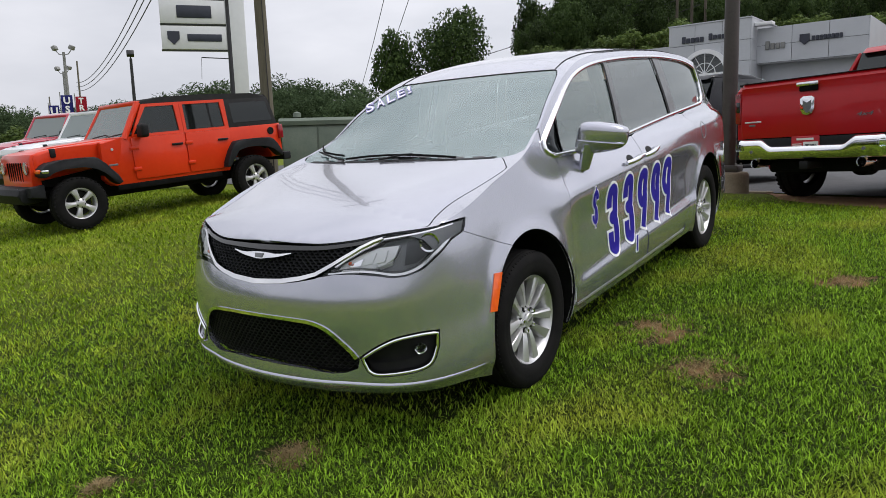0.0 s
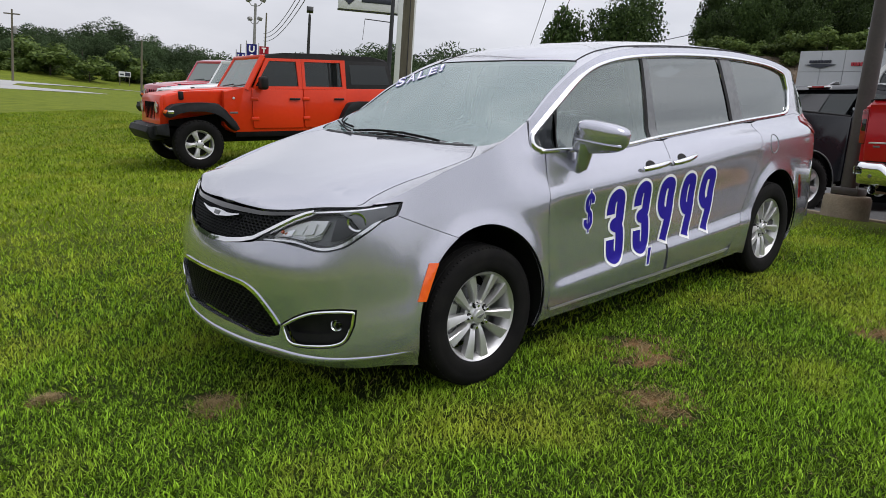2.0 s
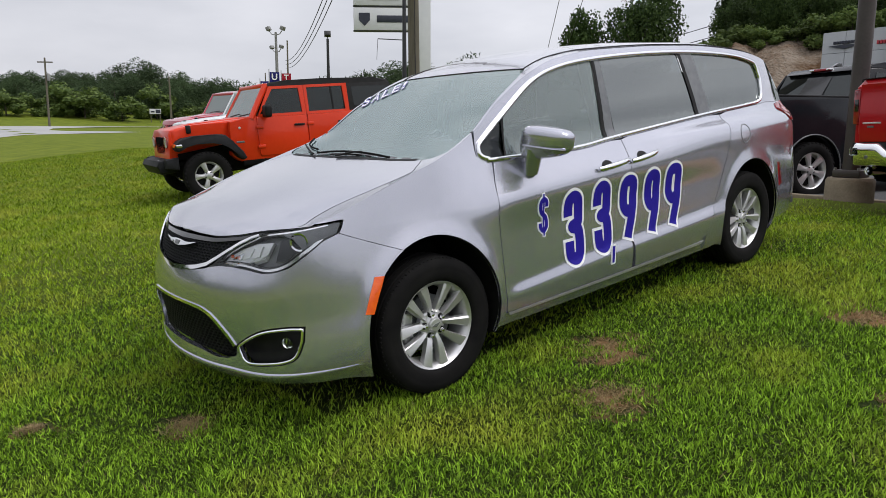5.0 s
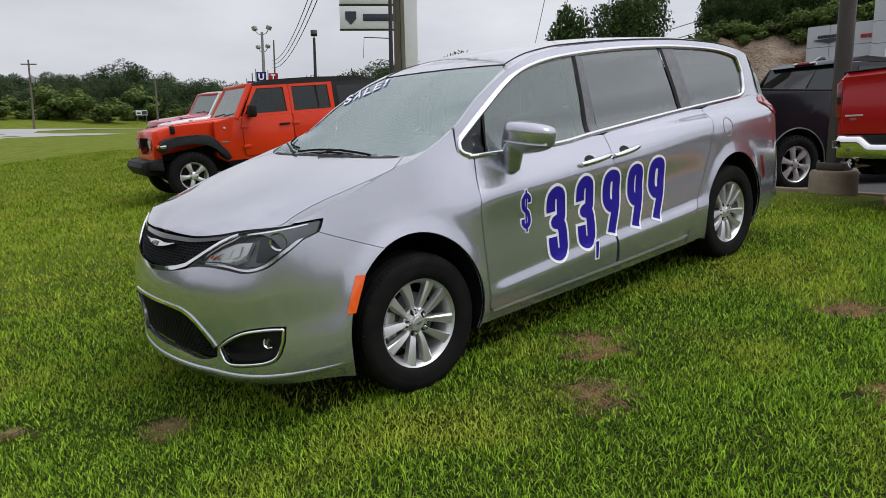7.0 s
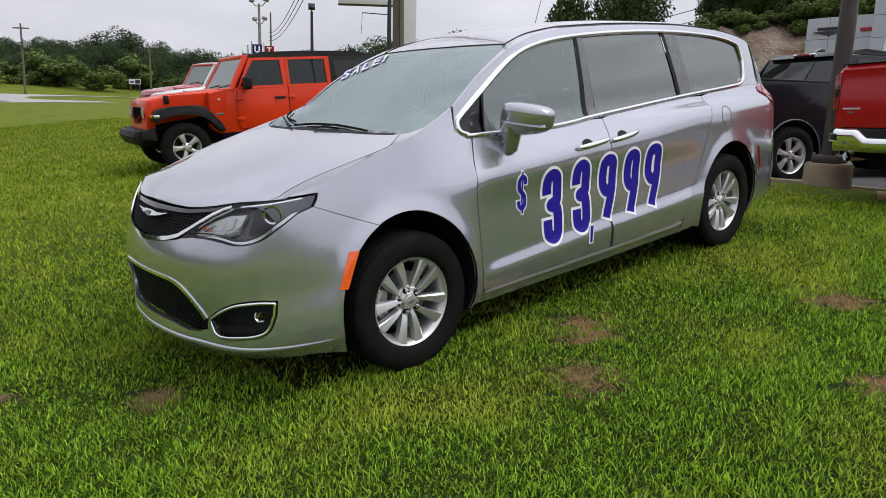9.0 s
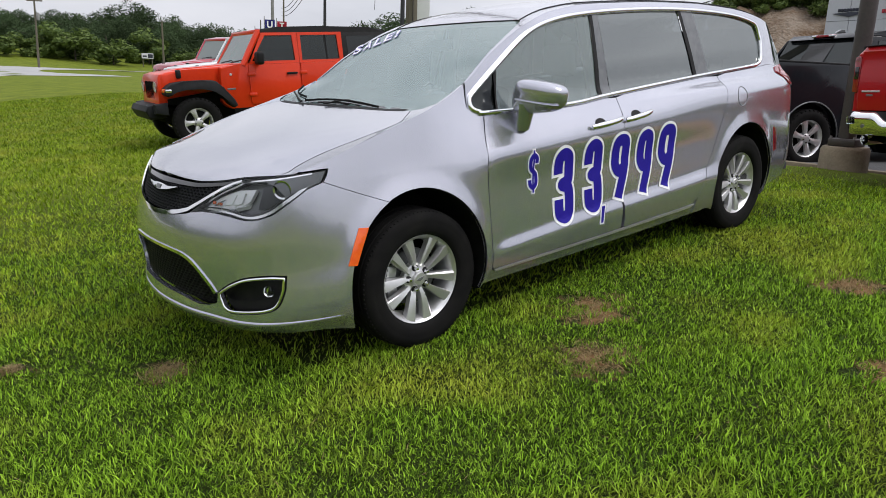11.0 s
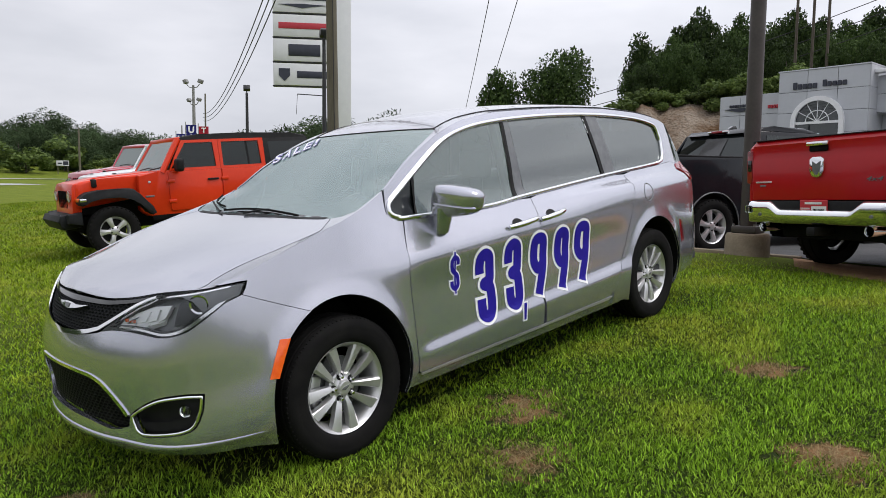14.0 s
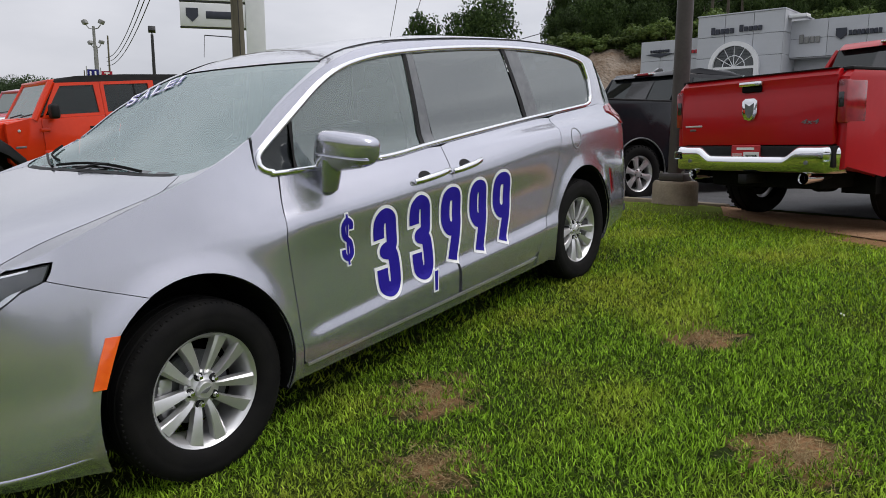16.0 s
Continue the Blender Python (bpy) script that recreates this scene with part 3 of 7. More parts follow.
def wrap(u, z):
    """A point of the skin that runs round the van, at length u of the plan and height z."""
    px, py = np.interp(u, PLAN_S, PLAN_P[:, 0]), np.interp(u, PLAN_S, PLAN_P[:, 1])
    tx, ty = np.interp(u, PLAN_S, PLAN_T[:, 0]), np.interp(u, PLAN_S, PLAN_T[:, 1])
    k = math.hypot(tx, ty)
    nx, ny = ty / k, -tx / k
    lift = crease_z(py) - 1.0
    zz = z - lift * max(0, min(1, (z - .6) / .25, (1.165 - z) / (.06 if lift > 0 else .17)))
    flank = inset_side(zz)
    if py < .48:
        # the front wing leans in gently and has a broad shoulder beside the hood
        flank += (inset_wing(z) - flank) * ramp01(.48, .06, py) * ramp01(-.78, -.46, py)
    d = nx * nx * flank + ny * ny * (inset_front(z) if ny < 0 else inset_rear(z))
    if px > .9 and .35 < py < 2.85:
        # the hollow of the doors, with a ledge that climbs to the rear below it
        zl = scoop_z(py)
        d += .026 * ramp01(zl - .045, zl + .04, z) * ramp01(.97, .74, z) * ramp01(.36, .60, py) * ramp01(2.82, 2.5, py)
    for yc, ra, rb in ((-.02, .425, .465), (3.08, .42, .45)):
        if abs(py - yc) < .62 and px > .85 and z < 1.0:
            # a lip that flares out round the wheel opening
            d -= .017 * max(0, min(1, (1.155 - math.hypot((py - yc) / ra, (z - .38) / rb)) / .15))
    if py < -.36 and px > .45 and z < .6:
        # the bumper's corner spreads towards the chin
        d -= .034 * ramp01(.60, .34, z) * ramp01(.245, .315, z) * ramp01(-.36, -.52, py) * ramp01(.45, .80, px)
    return Vector((px - nx * d, py - ny * d, z))


U_SIDE = u_at_y(-.62)


def edge_z(u):
    """Height of the skin's upper edge: hood edge, fender, windshield pillar, roof rail."""
    px, py = np.interp(u, PLAN_S, PLAN_P[:, 0]), np.interp(u, PLAN_S, PLAN_P[:, 1])
    if u < U_SIDE:
        return edge_front(px) if px < .78 else .990 + .007 * (px - .78) / .12
    return edge_side(py)


EDGE = [wrap(u, edge_z(u)) for u in np.linspace(0, PLAN_S[-1], 500)]
EDGE_Y = np.maximum.accumulate(np.array([p.y for p in EDGE]) + np.arange(500) * 1e-6)
EDGE_X, EDGE_Z = np.array([p.x for p in EDGE]), np.array([p.z for p in EDGE])
centre_z = spline((-.97, .935), (-.945, .946), (-.88, .972), (-.75, 1.018), (-.6, 1.062), (-.3, 1.125), (0, 1.180), (.125, 1.202), (.129, 1.204), (.6, 1.434), (1.03, 1.634), (1.15, 1.680), (1.3, 1.722), (1.6, 1.758),
                  (2.1, 1.775), (2.8, 1.762), (3.5, 1.715), (3.9, 1.665), (4.2, 1.60))
bow = spline((-.95, 0), (-.3, .05), (.2, .06), (.5, .12), (1.0, .04), (1.4, .0))


def top(x, y):
    """A point of the hood, windshield and roof."""
    xe, ze = max(np.interp(y, EDGE_Y, EDGE_X), .01), np.interp(y, EDGE_Y, EDGE_Z)
    r = min(abs(x) / xe, 1.0)
    b = bow(y)
    return Vector((x, y, centre_z(y - b * r * r) - r ** 3.0 * (centre_z(y - b) - ze)))


# ---- the silver minivan, parked nose-down on the bank ----
BANK = LEVEL.copy()
van = thing("minivan", BANK, "silver metallic minivan with blue sale price figures, parked on grass", "minivan")


def side(y, z):
    return wrap(u_at_y(y), z)


def front(x, z):
    p = wrap(u_at_x(abs(x)), z)
    return Vector((-p.x, p.y, p.z)) if x < 0 else p


def nose_u(u, z):
    """The skin by length u, going on mirrored past the centre."""
    p = wrap(abs(u), z)
    return Vector((-p.x, p.y, p.z)) if u < 0 else p


def both(name, make, mat, label=""):
    """A part on the van's left, and its mirror image on the right."""
    s = make
    return panel(name, s, mat, van, label), panel(name, flipped(s), mat, van, label)


UX, UY = u_at_x, u_at_y
GAP = .0028
floor_z = spline((0, .27), (.6, .26), (1.0, .24))
ARCH_F = [(-.02 + .425 * math.cos(t), .38 + .465 * math.sin(t)) for t in np.linspace(math.pi + .36, -.36, 40)]
ARCH_R = [(3.08 + .42 * math.cos(t), .38 + .45 * math.sin(t)) for t in np.linspace(math.pi + .33, -.40, 40)]
# outlines on the nose, by plan length and height
head_low = [(.388, .814), (.47, .825), (.562, .825), (.653, .816), (.731, .802), (.78, .804), (.833, .824), (.881, .876), (.914, .925)]
HEADLAMP = [(UX(x), z) for x, z in open_line(head_low, 4)] + [(UY(-.510), .945), (UY(-.490), .975), (UY(-.477), .999), (UY(-.50), 1.000), (UX(.86), .992)] + [(UX(x), edge_z(UX(x)) - .006) for x in (.78, .70)] + [(UX(x), z) for x, z in
           [(.65, .952), (.60, .934), (.531, .90), (.458, .856)]]
GRILLE = [(UX(x), z) for x, z in [(0, .790), (.17, .800), (.28, .814), (.37, .832), (.45, .868), (.52, .904), (.59, .938), (.65, .960), (.70, .970)]] + [(UX(x), edge_z(UX(x)) - .006) for x in (.68, .6, .5, .4, .3, .2, .1, 0)]
LOW_GRILLE = [(UX(x), z) for x, z in open_line([(0, .622), (.14, .62), (.26, .615), (.34, .608), (.401, .588), (.44, .562), (.473, .53), (.524, .472), (.545, .44)], 4)] + [(UX(x), z) for x, z in [(.535, .405), (.481, .385), (.411, .378), (.254, .392), (0, .396)]]
FOG = [(UX(x), z) for x, z in open_line([(.568, .448), (.643, .497), (.72, .532), (.803, .543), (.850, .538)], 4)] + [(UX(x), z) for x, z in open_line([(.845, .48), (.826, .414), (.795, .388), (.733, .377), (.632, .370), (.592, .387)], 3)]
nose_low = [(UX(x), floor_z(x)) for x in (0, .2, .4, .6, .75, .85, .92)]
arch_front_half = [p for p in ARCH_F if p[0] < -.18]
cut_line = [(-.185, .808), (-.29, .853), (-.41, .905), (-.505, .947)]
BUMPER = (nose_low + [(UY(y), z) for y, z in arch_front_half] + [(UY(y), z) for y, z in cut_line] + [(UX(x), z) for x, z in head_low[::-1]]
          + [(UX(x), z) for x, z in [(.36, .806), (.25, .789), (.13, .778), (0, .774)]])
panel("front_bumper", eased(sheet(wrap, BUMPER, [shrunk(LOW_GRILLE, -.012)[1:-1] + [(0, .384), (0, .634)], shrunk(FOG, -.010)], .024, flange=.03, mirror=True, fine=.016), .026), silver, van)

chin = [nose_u(u, .318) for u in np.linspace(-UY(-.44), UY(-.44), 90)]
part("bumper_lip", tube(bmesh.new(), [p - Vector((p.x, p.y + .2, 0)).normalized() * .010 for p in chin], lambda t: .004 + .015 * math.sin(math.pi * t) ** .3, 14), silver, van)

# fender: outer wall and top
fender_wall = [(UY(y), z) for y, z in shrunk([p for p in ARCH_F if p[0] > -.185] + [(.466, .30), (.462, .55), (.453, .88), (.49, 1.03), (.53, 1.14)] + [(.436, 1.185), (.446, edge_side(.446) + .0034)] + [(y, edge_side(y) + .0034) for y in (.42, .35, .25, .1, -.1, -.3, -.47, -.55, -.62)] + [(-.60, 1.000), (-.50, 1.0045), (-.470, 1.003), (-.483, .975)] + cut_line[::-1], GAP)]
COWL = open_line([(0, .115), (.3, .115), (.52, .117), (.66, .130), (.735, .138), (.79, .166), (.822, .225), (.824, .29), (.80, .365), (.776, .44)], 5)
edge_xy = lambda y: (float(np.interp(y, EDGE_Y, EDGE_X)), y)
HOODCUT = open_line([(edge_xy(-.655)[0] - .003, -.655), (.792, -.628), (.781, -.565), (.778, -.48), (.783, -.42), (.800, -.34), (.819, -.27), (.842, -.15), (.850, -.045), (.843, -.005), (.820, .027), (.778, .085), (.738, .132)], 5)
fender_top = HOODCUT + [(.795, .166), (.829, .225), (.831, .29), (.807, .365), (.784, .44)] + [edge_xy(y) for y in (.446, .4, .3, .15, 0, -.15, -.3, -.42, -.5, -.56, -.60, -.63, -.648)]
both("fender", eased(joined(sheet(wrap, fender_wall, (), .020, flange=.02, fine=.018), sheet(top, fender_top, (), .035, fine=.025)), .075), silver)
hood_line = [(p.x, p.y + .004) for p in (wrap(u, edge_z(u)) for u in np.linspace(0, UY(-.672), 30))]
HOOD = hood_line + [(x - .0062, y) for x, y in HOODCUT[1:]] + [(.66, .112), (.5, .099), (.25, .096), (0, .096)]
panel("hood", sheet(top, HOOD, (), .045, flange=.02, mirror=True, fine=.03), silver, van)
W_EDGE = open_line([(.776, .44), (.752, .55), (.722, .70), (.694, .84), (.662, .96), (.632, 1.03)], 5)
W_TOP = open_line([(.61, 1.040), (.40, 1.035), (.2, 1.032), (0, 1.03)], 5)
panel("windshield", sheet(top, COWL + W_EDGE[1:] + W_TOP, (), .06, lift=-.004, mirror=True, fine=.04), sky_paled_glass, van)
roof_rim = [edge_xy(y) for y in (list(np.arange(3.95, 1.0, -.12)) + [.9, .8, .7, .6, .52, .462])]
ROOF = [(x + .007, y) for x, y in W_EDGE[1:]] + [(x, y + .012) for x, y in W_TOP] + [(0, 4.02), (.3, 4.01), (.5, 3.99)] + roof_rim
panel("roof", sheet(top, ROOF, (), .07, mirror=True, fine=.04), silver, van, "silver roof and windshield pillars")

# doors and quarter panel
belt = open_line([(.53, 1.143), (1.19, 1.125), (1.625, 1.147), (2.613, 1.187), (3.486, 1.210), (3.70, 1.218)], 8)
B_CUT = [(1.60, .312), (1.598, .6), (1.602, .9), (1.618, 1.033), (1.645, 1.14)]
R_CUT = [(2.27, .318), (2.37, .322), (2.463, .352), (2.555, .504), (2.645, .672), (2.72, .85), (2.785, 1.0), (2.821, 1.087), (2.868, 1.185)]
belt_in = lambda a, b: [p for p in belt if a < p[0] < b]
DOOR_F = [(.48, .305)] + B_CUT + belt_in(.56, 1.62)[::-1] + [(.534, 1.142), (.49, 1.03), (.453, .88), (.462, .55), (.468, .32)]
DOOR_S = [(1.63, .313)] + R_CUT + belt_in(1.68, 2.84)[::-1] + B_CUT[::-1][:-1]
flat = lambda poly: [(UY(y), z) for y, z in poly]
doors = both("front_door", eased(sheet(wrap, flat(shrunk(DOOR_F, GAP)), (), .024, flange=.03, fine=.020), .014), silver)
sliders = both("sliding_door", eased(sheet(wrap, flat(shrunk(DOOR_S, GAP)), (), .024, flange=.03, fine=.020), .014), silver)
QUARTER = R_CUT[2:] + belt_in(2.89, 3.68) + [(3.70, 1.218), (3.9, 1.2), (3.9, .30)] + [(3.56, .27)] + [p for p in ARCH_R[::-1]] + [(2.62, .25), (2.45, .25)]
both("rear_quarter", eased(sheet(wrap, flat(shrunk(QUARTER, GAP)), (), .03, flange=.02, fine=.024), .035), silver)
SILL = [(.42, .225), (1.5, .225), (2.60, .235), (2.45, .34), (2.36, .315), (1.5, .304), (.44, .297)]
both("sill", sheet(wrap, flat(SILL), (), .05, lift=-.012, flange=.05), silver)
both("sill_bright_strip", sheet(wrap, flat([(.49, .291), (1.5, .293), (2.40, .302), (2.44, .320), (1.5, .308), (.49, .303)]), (), .05, lift=.004, flange=.01), satin)
# rear end, closed
u_r = UY(3.9)
REAR = [(u_r, .28), (PLAN_S[-1], .28), (PLAN_S[-1], 1.2), (u_r, 1.2)]
panel("tailgate", sheet(wrap, REAR, (), .09, mirror=True), silver, van)
REAR_TOP = [(u_r, 1.2), (PLAN_S[-1], 1.2)] + [(u, edge_z(u)) for u in np.linspace(PLAN_S[-1], u_r, 8)]
panel("rear_window", sheet(wrap, REAR_TOP, (), .09, mirror=True), privacy_glass, van)

# side windows
DLO = open_line([(.458, 1.198), (.474, 1.176), (.51, 1.163), (.565, 1.153), (1.187, 1.139), (1.62, 1.161), (2.613, 1.202), (3.486, 1.225)], 8) + [(3.56, 1.24), (3.60, 1.28)] + open_line([(3.633, 1.405), (3.61, 1.505), (3.54, 1.548), (3.224, 1.606),
      (2.685, 1.652), (2.133, 1.667), (1.6, 1.656), (1.241, 1.623), (.984, 1.552), (.703, 1.392), (.50, 1.262), (.463, 1.226)], 6)
frame_rim = [(y, edge_side(y)) for y in list(np.arange(.46, 3.9, .07)) + [3.9]]
FRAME = [(.437, 1.18), (.465, 1.158)] + belt + [(3.9, 1.2)] + frame_rim[::-1]
both("upper_side_frame", sheet(wrap, flat(FRAME), [flat(DLO)], .05, flange=.02, fine=.03), silver)
rim = [side(y, z) + Vector((.003, 0, 0)) for y, z in dense(DLO, .03)]
for s in (1, -1):
    part("window_trim", tube(bmesh.new(), [(s * p.x, p.y, p.z) for p in rim], .0145, 10, closed=True), chrome, van, "bright chrome window surround", True, 80)
def cut(poly, y0b, y0t, y1b, y1t):
    """The stretch of the window opening between two slanting lines, given by their y at the belt and at the roof."""
    def clip(pts, yb, yt, keep):
        out = []
        f = lambda p: keep * (p[0] - (yb + (yt - yb) * (p[1] - 1.17) / .48))
        for a, b in zip(pts, pts[1:] + pts[:1]):
            fa, fb = f(a), f(b)
            if fa >= 0:
                out.append(a)
            if fa * fb < 0:
                t = fa / (fa - fb)
                out.append((a[0] + t * (b[0] - a[0]), a[1] + t * (b[1] - a[1])))
        return out
    return clip(clip(poly, y0b, y0t, 1), y1b, y1t, -1)
INNER = shrunk(DLO, .004)
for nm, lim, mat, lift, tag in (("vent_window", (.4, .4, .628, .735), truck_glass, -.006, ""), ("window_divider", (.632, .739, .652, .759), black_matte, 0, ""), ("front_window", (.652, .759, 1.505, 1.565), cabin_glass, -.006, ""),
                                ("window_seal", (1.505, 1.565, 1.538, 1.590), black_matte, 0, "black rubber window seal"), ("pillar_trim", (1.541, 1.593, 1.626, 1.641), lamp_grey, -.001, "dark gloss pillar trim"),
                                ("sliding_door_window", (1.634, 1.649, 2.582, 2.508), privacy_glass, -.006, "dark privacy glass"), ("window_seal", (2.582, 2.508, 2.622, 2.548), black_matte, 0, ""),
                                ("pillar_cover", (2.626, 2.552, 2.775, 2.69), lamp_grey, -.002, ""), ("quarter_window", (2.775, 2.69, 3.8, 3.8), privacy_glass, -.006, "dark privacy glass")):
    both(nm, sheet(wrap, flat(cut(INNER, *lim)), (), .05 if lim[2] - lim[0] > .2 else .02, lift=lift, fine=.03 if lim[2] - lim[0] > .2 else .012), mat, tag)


# ---- the van's fittings ----
def band(pts, w0, w1=None, lift=.006, flange=.008, surf=wrap, mirror=True, step=.012):
    """A narrow strip on the skin along points, its width going from w0 to w1."""
    w1 = w0 if w1 is None else w1
    n = len(pts)
    up, dn = [], []
    for i, (a, b) in enumerate(pts):
        p, q = pts[max(i - 1, 0)], pts[min(i + 1, n - 1)]
        d = Vector((q[0] - p[0], q[1] - p[1])).normalized()
        w = (w0 + (w1 - w0) * i / (n - 1)) / 2
        up.append((a - d.y * w, b + d.x * w)), dn.append((a + d.y * w, b - d.x * w))
    if mirror and abs(pts[0][0]) < 1e-6:
        up[0], dn[0] = (0, up[0][1]), (0, dn[0][1])
    return sheet(surf, up + dn[::-1], (), step, lift=lift, flange=flange, mirror=mirror, fine=.02)


def honeycomb(name, outline, w, h, bar, lift, mat):
    """A net of six-sided openings across an outline of the nose."""
    verts, faces = [], []
    hi = max(u for u, _ in outline)
    z0, z1 = min(z for _, z in outline), max(z for _, z in outline)
    inner = outline
    for j, z in enumerate(np.arange(z0, z1 + h, h * .78)):
        for u in np.arange((j % 2) * w / 2, hi, w):
            for s in ((1, -1) if u > 1e-6 else (1,)):
                if not inside((max(u, .04), z), inner):
                    continue
                k = len(verts)
                for f, dep in ((1.0, 0), (bar, 0), (bar * .94, -.014)):
                    for a, b in ((.5, .18), (.5, -.18), (0, -.52), (-.5, -.18), (-.5, .18), (0, .52)):
                        p = nose_u(s * u + a * w * f, z + b * h * f)
                        verts.append(p + Vector((0, -(lift + dep), 0)))
                for r in (0, 6):
                    faces += [(k + r + i, k + r + (i + 1) % 6, k + r + 6 + (i + 1) % 6, k + r + 6 + i) for i in range(6)]
    return mesh_object(name, verts, faces, mat, van, "", False)


grille_edge = [(UX(x), z) for x, z in [(0, .782), (.17, .791), (.28, .806), (.37, .826), (.45, .863), (.52, .899), (.59, .933), (.65, .955), (.70, .968)]]
panel("grille_backing", sheet(wrap, GRILLE, (), .04, lift=-.035, mirror=True), void_black, van)
honeycomb("grille", GRILLE, .034, .0165, .85, -.012, flare_black)
panel("grille_top_strip", band([(UX(x), edge_z(UX(x)) - .013) for x in np.linspace(0, .69, 24)], .022, .012, -.002, .02), black_gloss, van)
panel("grille_trim", band(grille_edge, .022, .007), chrome, van, "chrome grille surround")
panel("lower_grille_backing", sheet(wrap, [(max(u, 0), z) for u, z in shrunk(LOW_GRILLE, -.014)], (), .04, lift=-.05, mirror=True), void_black, van)
honeycomb("lower_grille", LOW_GRILLE, .034, .020, .78, -.02, black_matte)
panel("lower_grille_trim", band([(u, z + .006) for u, z in LOW_GRILLE[:33]], .014, .022), chrome, van, "chrome strip over the lower grille")
wing = [(-.245, .012), (-.12, .003), (-.05, .008), (0, .009), (.05, .008), (.12, .003), (.245, .012), (.13, -.006), (.06, -.011), (0, -.016), (-.06, -.011), (-.13, -.006)]
panel("emblem", sheet(lambda a, b: nose_u(a, b), [(a, .898 + b * 1.25) for a, b in rounded(wing, 1)], (), .02, lift=.012, flange=.02, fine=.015), chrome, van, "winged chrome badge")
panel("emblem_centre", sheet(lambda a, b: nose_u(a, b), [(a * .032, .893 + b * .009) for a, b in ((-1, 1), (1, 1), (.8, -1), (-.8, -1))], (), .02, lift=.0145, flange=.004), lamp_grey, van)
# headlamps and fog lamps
for s in (1, -1):
    flip = (lambda m: m) if s == 1 else flipped
    lamp = panel("headlight", flip(sheet(wrap, HEADLAMP, (), .03, lift=.001, flange=.012, fine=.015)), lens_glass, van, "clear swept-back headlight lens")
    put = lambda nm, sh, mat, tag="": panel(nm, flip(sh), mat, lamp, tag)
    put("lamp_housing", sheet(wrap, shrunk(HEADLAMP, .001), (), .03, lift=-.055, flange=-.055), lamp_grey)
    low = [(UX(x), z) for x, z in open_line([(.43, .829), (.562, .838), (.653, .832), (.731, .817), (.785, .820), (.833, .842), (.879, .890), (.908, .93), (.930, .978)], 5)]
    put("light_strip", band(low, .006, .017, -.010, .012, wrap, False), lamp_inner, "silver running-light strip")
    put("lamp_divider", band([(u, z + .012) for u, z in low], .006, .006, -.012, .03, wrap, False), black_gloss)
    put("reflector", sheet(wrap, [(UX(x), z) for x, z in ((.47, .846), (.60, .848), (.68, .856), (.74, .89), (.765, .945), (.67, .940), (.58, .910), (.50, .872))], (), .03, lift=-.03, flange=.02), lamp_bright, "faceted silver reflector")
    put("reflector_rib", sheet(wrap, [(UX(x), z) for x, z in ((.60, .865), (.64, .872), (.66, .915), (.62, .905))], (), .02, lift=-.022, flange=.02), lamp_bright)
    put("lamp_shade", sheet(wrap, [(UX(x), z) for x, z in ((.775, .85), (.82, .855), (.87, .90), (.89, .955), (.83, .970), (.795, .955))], (), .03, lift=-.034, flange=.02), lamp_dark)
    put("lamp_tip", sheet(wrap, [(UX(.872), .90), (UX(.905), .93), (UY(-.514), .95), (UY(-.484), .995), (UY(-.52), .996), (UX(.86), .986), (UX(.80), .980), (UX(.85), .95)], (), .02, lift=-.005, flange=.01), lamp_grey)
    put("lamp_brow", band([(UX(x), z) for x, z in ((.47, .857), (.531, .893), (.60, .927), (.65, .945))] + [(UX(x), edge_z(UX(x)) - .016) for x in (.70, .78)] + [(UX(x), z) for x, z in ((.86, .982), (.926, .992))], .006, .006, -.004, .010, wrap, False), chrome, "chrome upper edge of the lamp")
    leaning = lambda u, z: wrap(u, z) + Vector((-.45, .85, 0)) * (1.5 * (z - .85))
    for q in (((.50, .848), (.575, .850), (.600, .895), (.54, .876)), ((.587, .851), (.660, .856), (.690, .924), (.615, .902)), ((.672, .858), (.725, .870), (.765, .945), (.705, .930))):
        put("reflector_facet", sheet(leaning, [(UX(x), z) for x, z in q], (), .02, lift=-.012, flange=.02), lamp_bright)
    put("reflector_rib", sheet(wrap, [(UX(x), z) for x, z in ((.53, .858), (.585, .862), (.60, .892), (.555, .876))], (), .02, lift=-.02, flange=.02), chrome)
    put("reflector_rib", sheet(wrap, [(UX(x), z) for x, z in ((.655, .868), (.70, .878), (.715, .925), (.675, .918))], (), .02, lift=-.02, flange=.02), lamp_bright)
    c = wrap(UX(.535), .868)
    bm = bmesh.new()
    bmesh.ops.create_icosphere(bm, subdivisions=2, radius=.009, matrix=Matrix.Translation((s * c.x, c.y + .012, c.z)))
    part("turn_bulb", bm, amber, lamp, "small amber bulb")
    c = wrap(UX(.862), .932)
    at_lamp = Matrix.Translation((s * c.x, c.y, c.z)) @ pose(0, 0, 0, 0, 0, s * 42) @ Matrix.Scale(.8, 4)
    part("projector_ring", lathe(bmesh.new(), [(-.012, .050), (-.020, .054), (-.016, .044), (.02, .040)], 28, "y", at_lamp @ Matrix.Translation((0, .035, 0)), False), chrome, lamp)
    part("projector", lathe(bmesh.new(), [(-.022, .004), (-.019, .018), (-.010, .030), (.004, .039), (.02, .040)], 24, "y", at_lamp @ Matrix.Translation((0, .035, 0))), lens_glass, lamp, "round projector lens")
    part("projector_bowl", lathe(bmesh.new(), [(.01, .004), (.008, .03), (0.0, .042)], 20, "y", at_lamp @ Matrix.Translation((0, .04, 0)), False), lamp_inner, lamp)
    fog = panel("fog_light_recess", flip(sheet(wrap, shrunk(FOG, -.012), (), .03, lift=-.05)), black_matte, van, "black fog light recess")
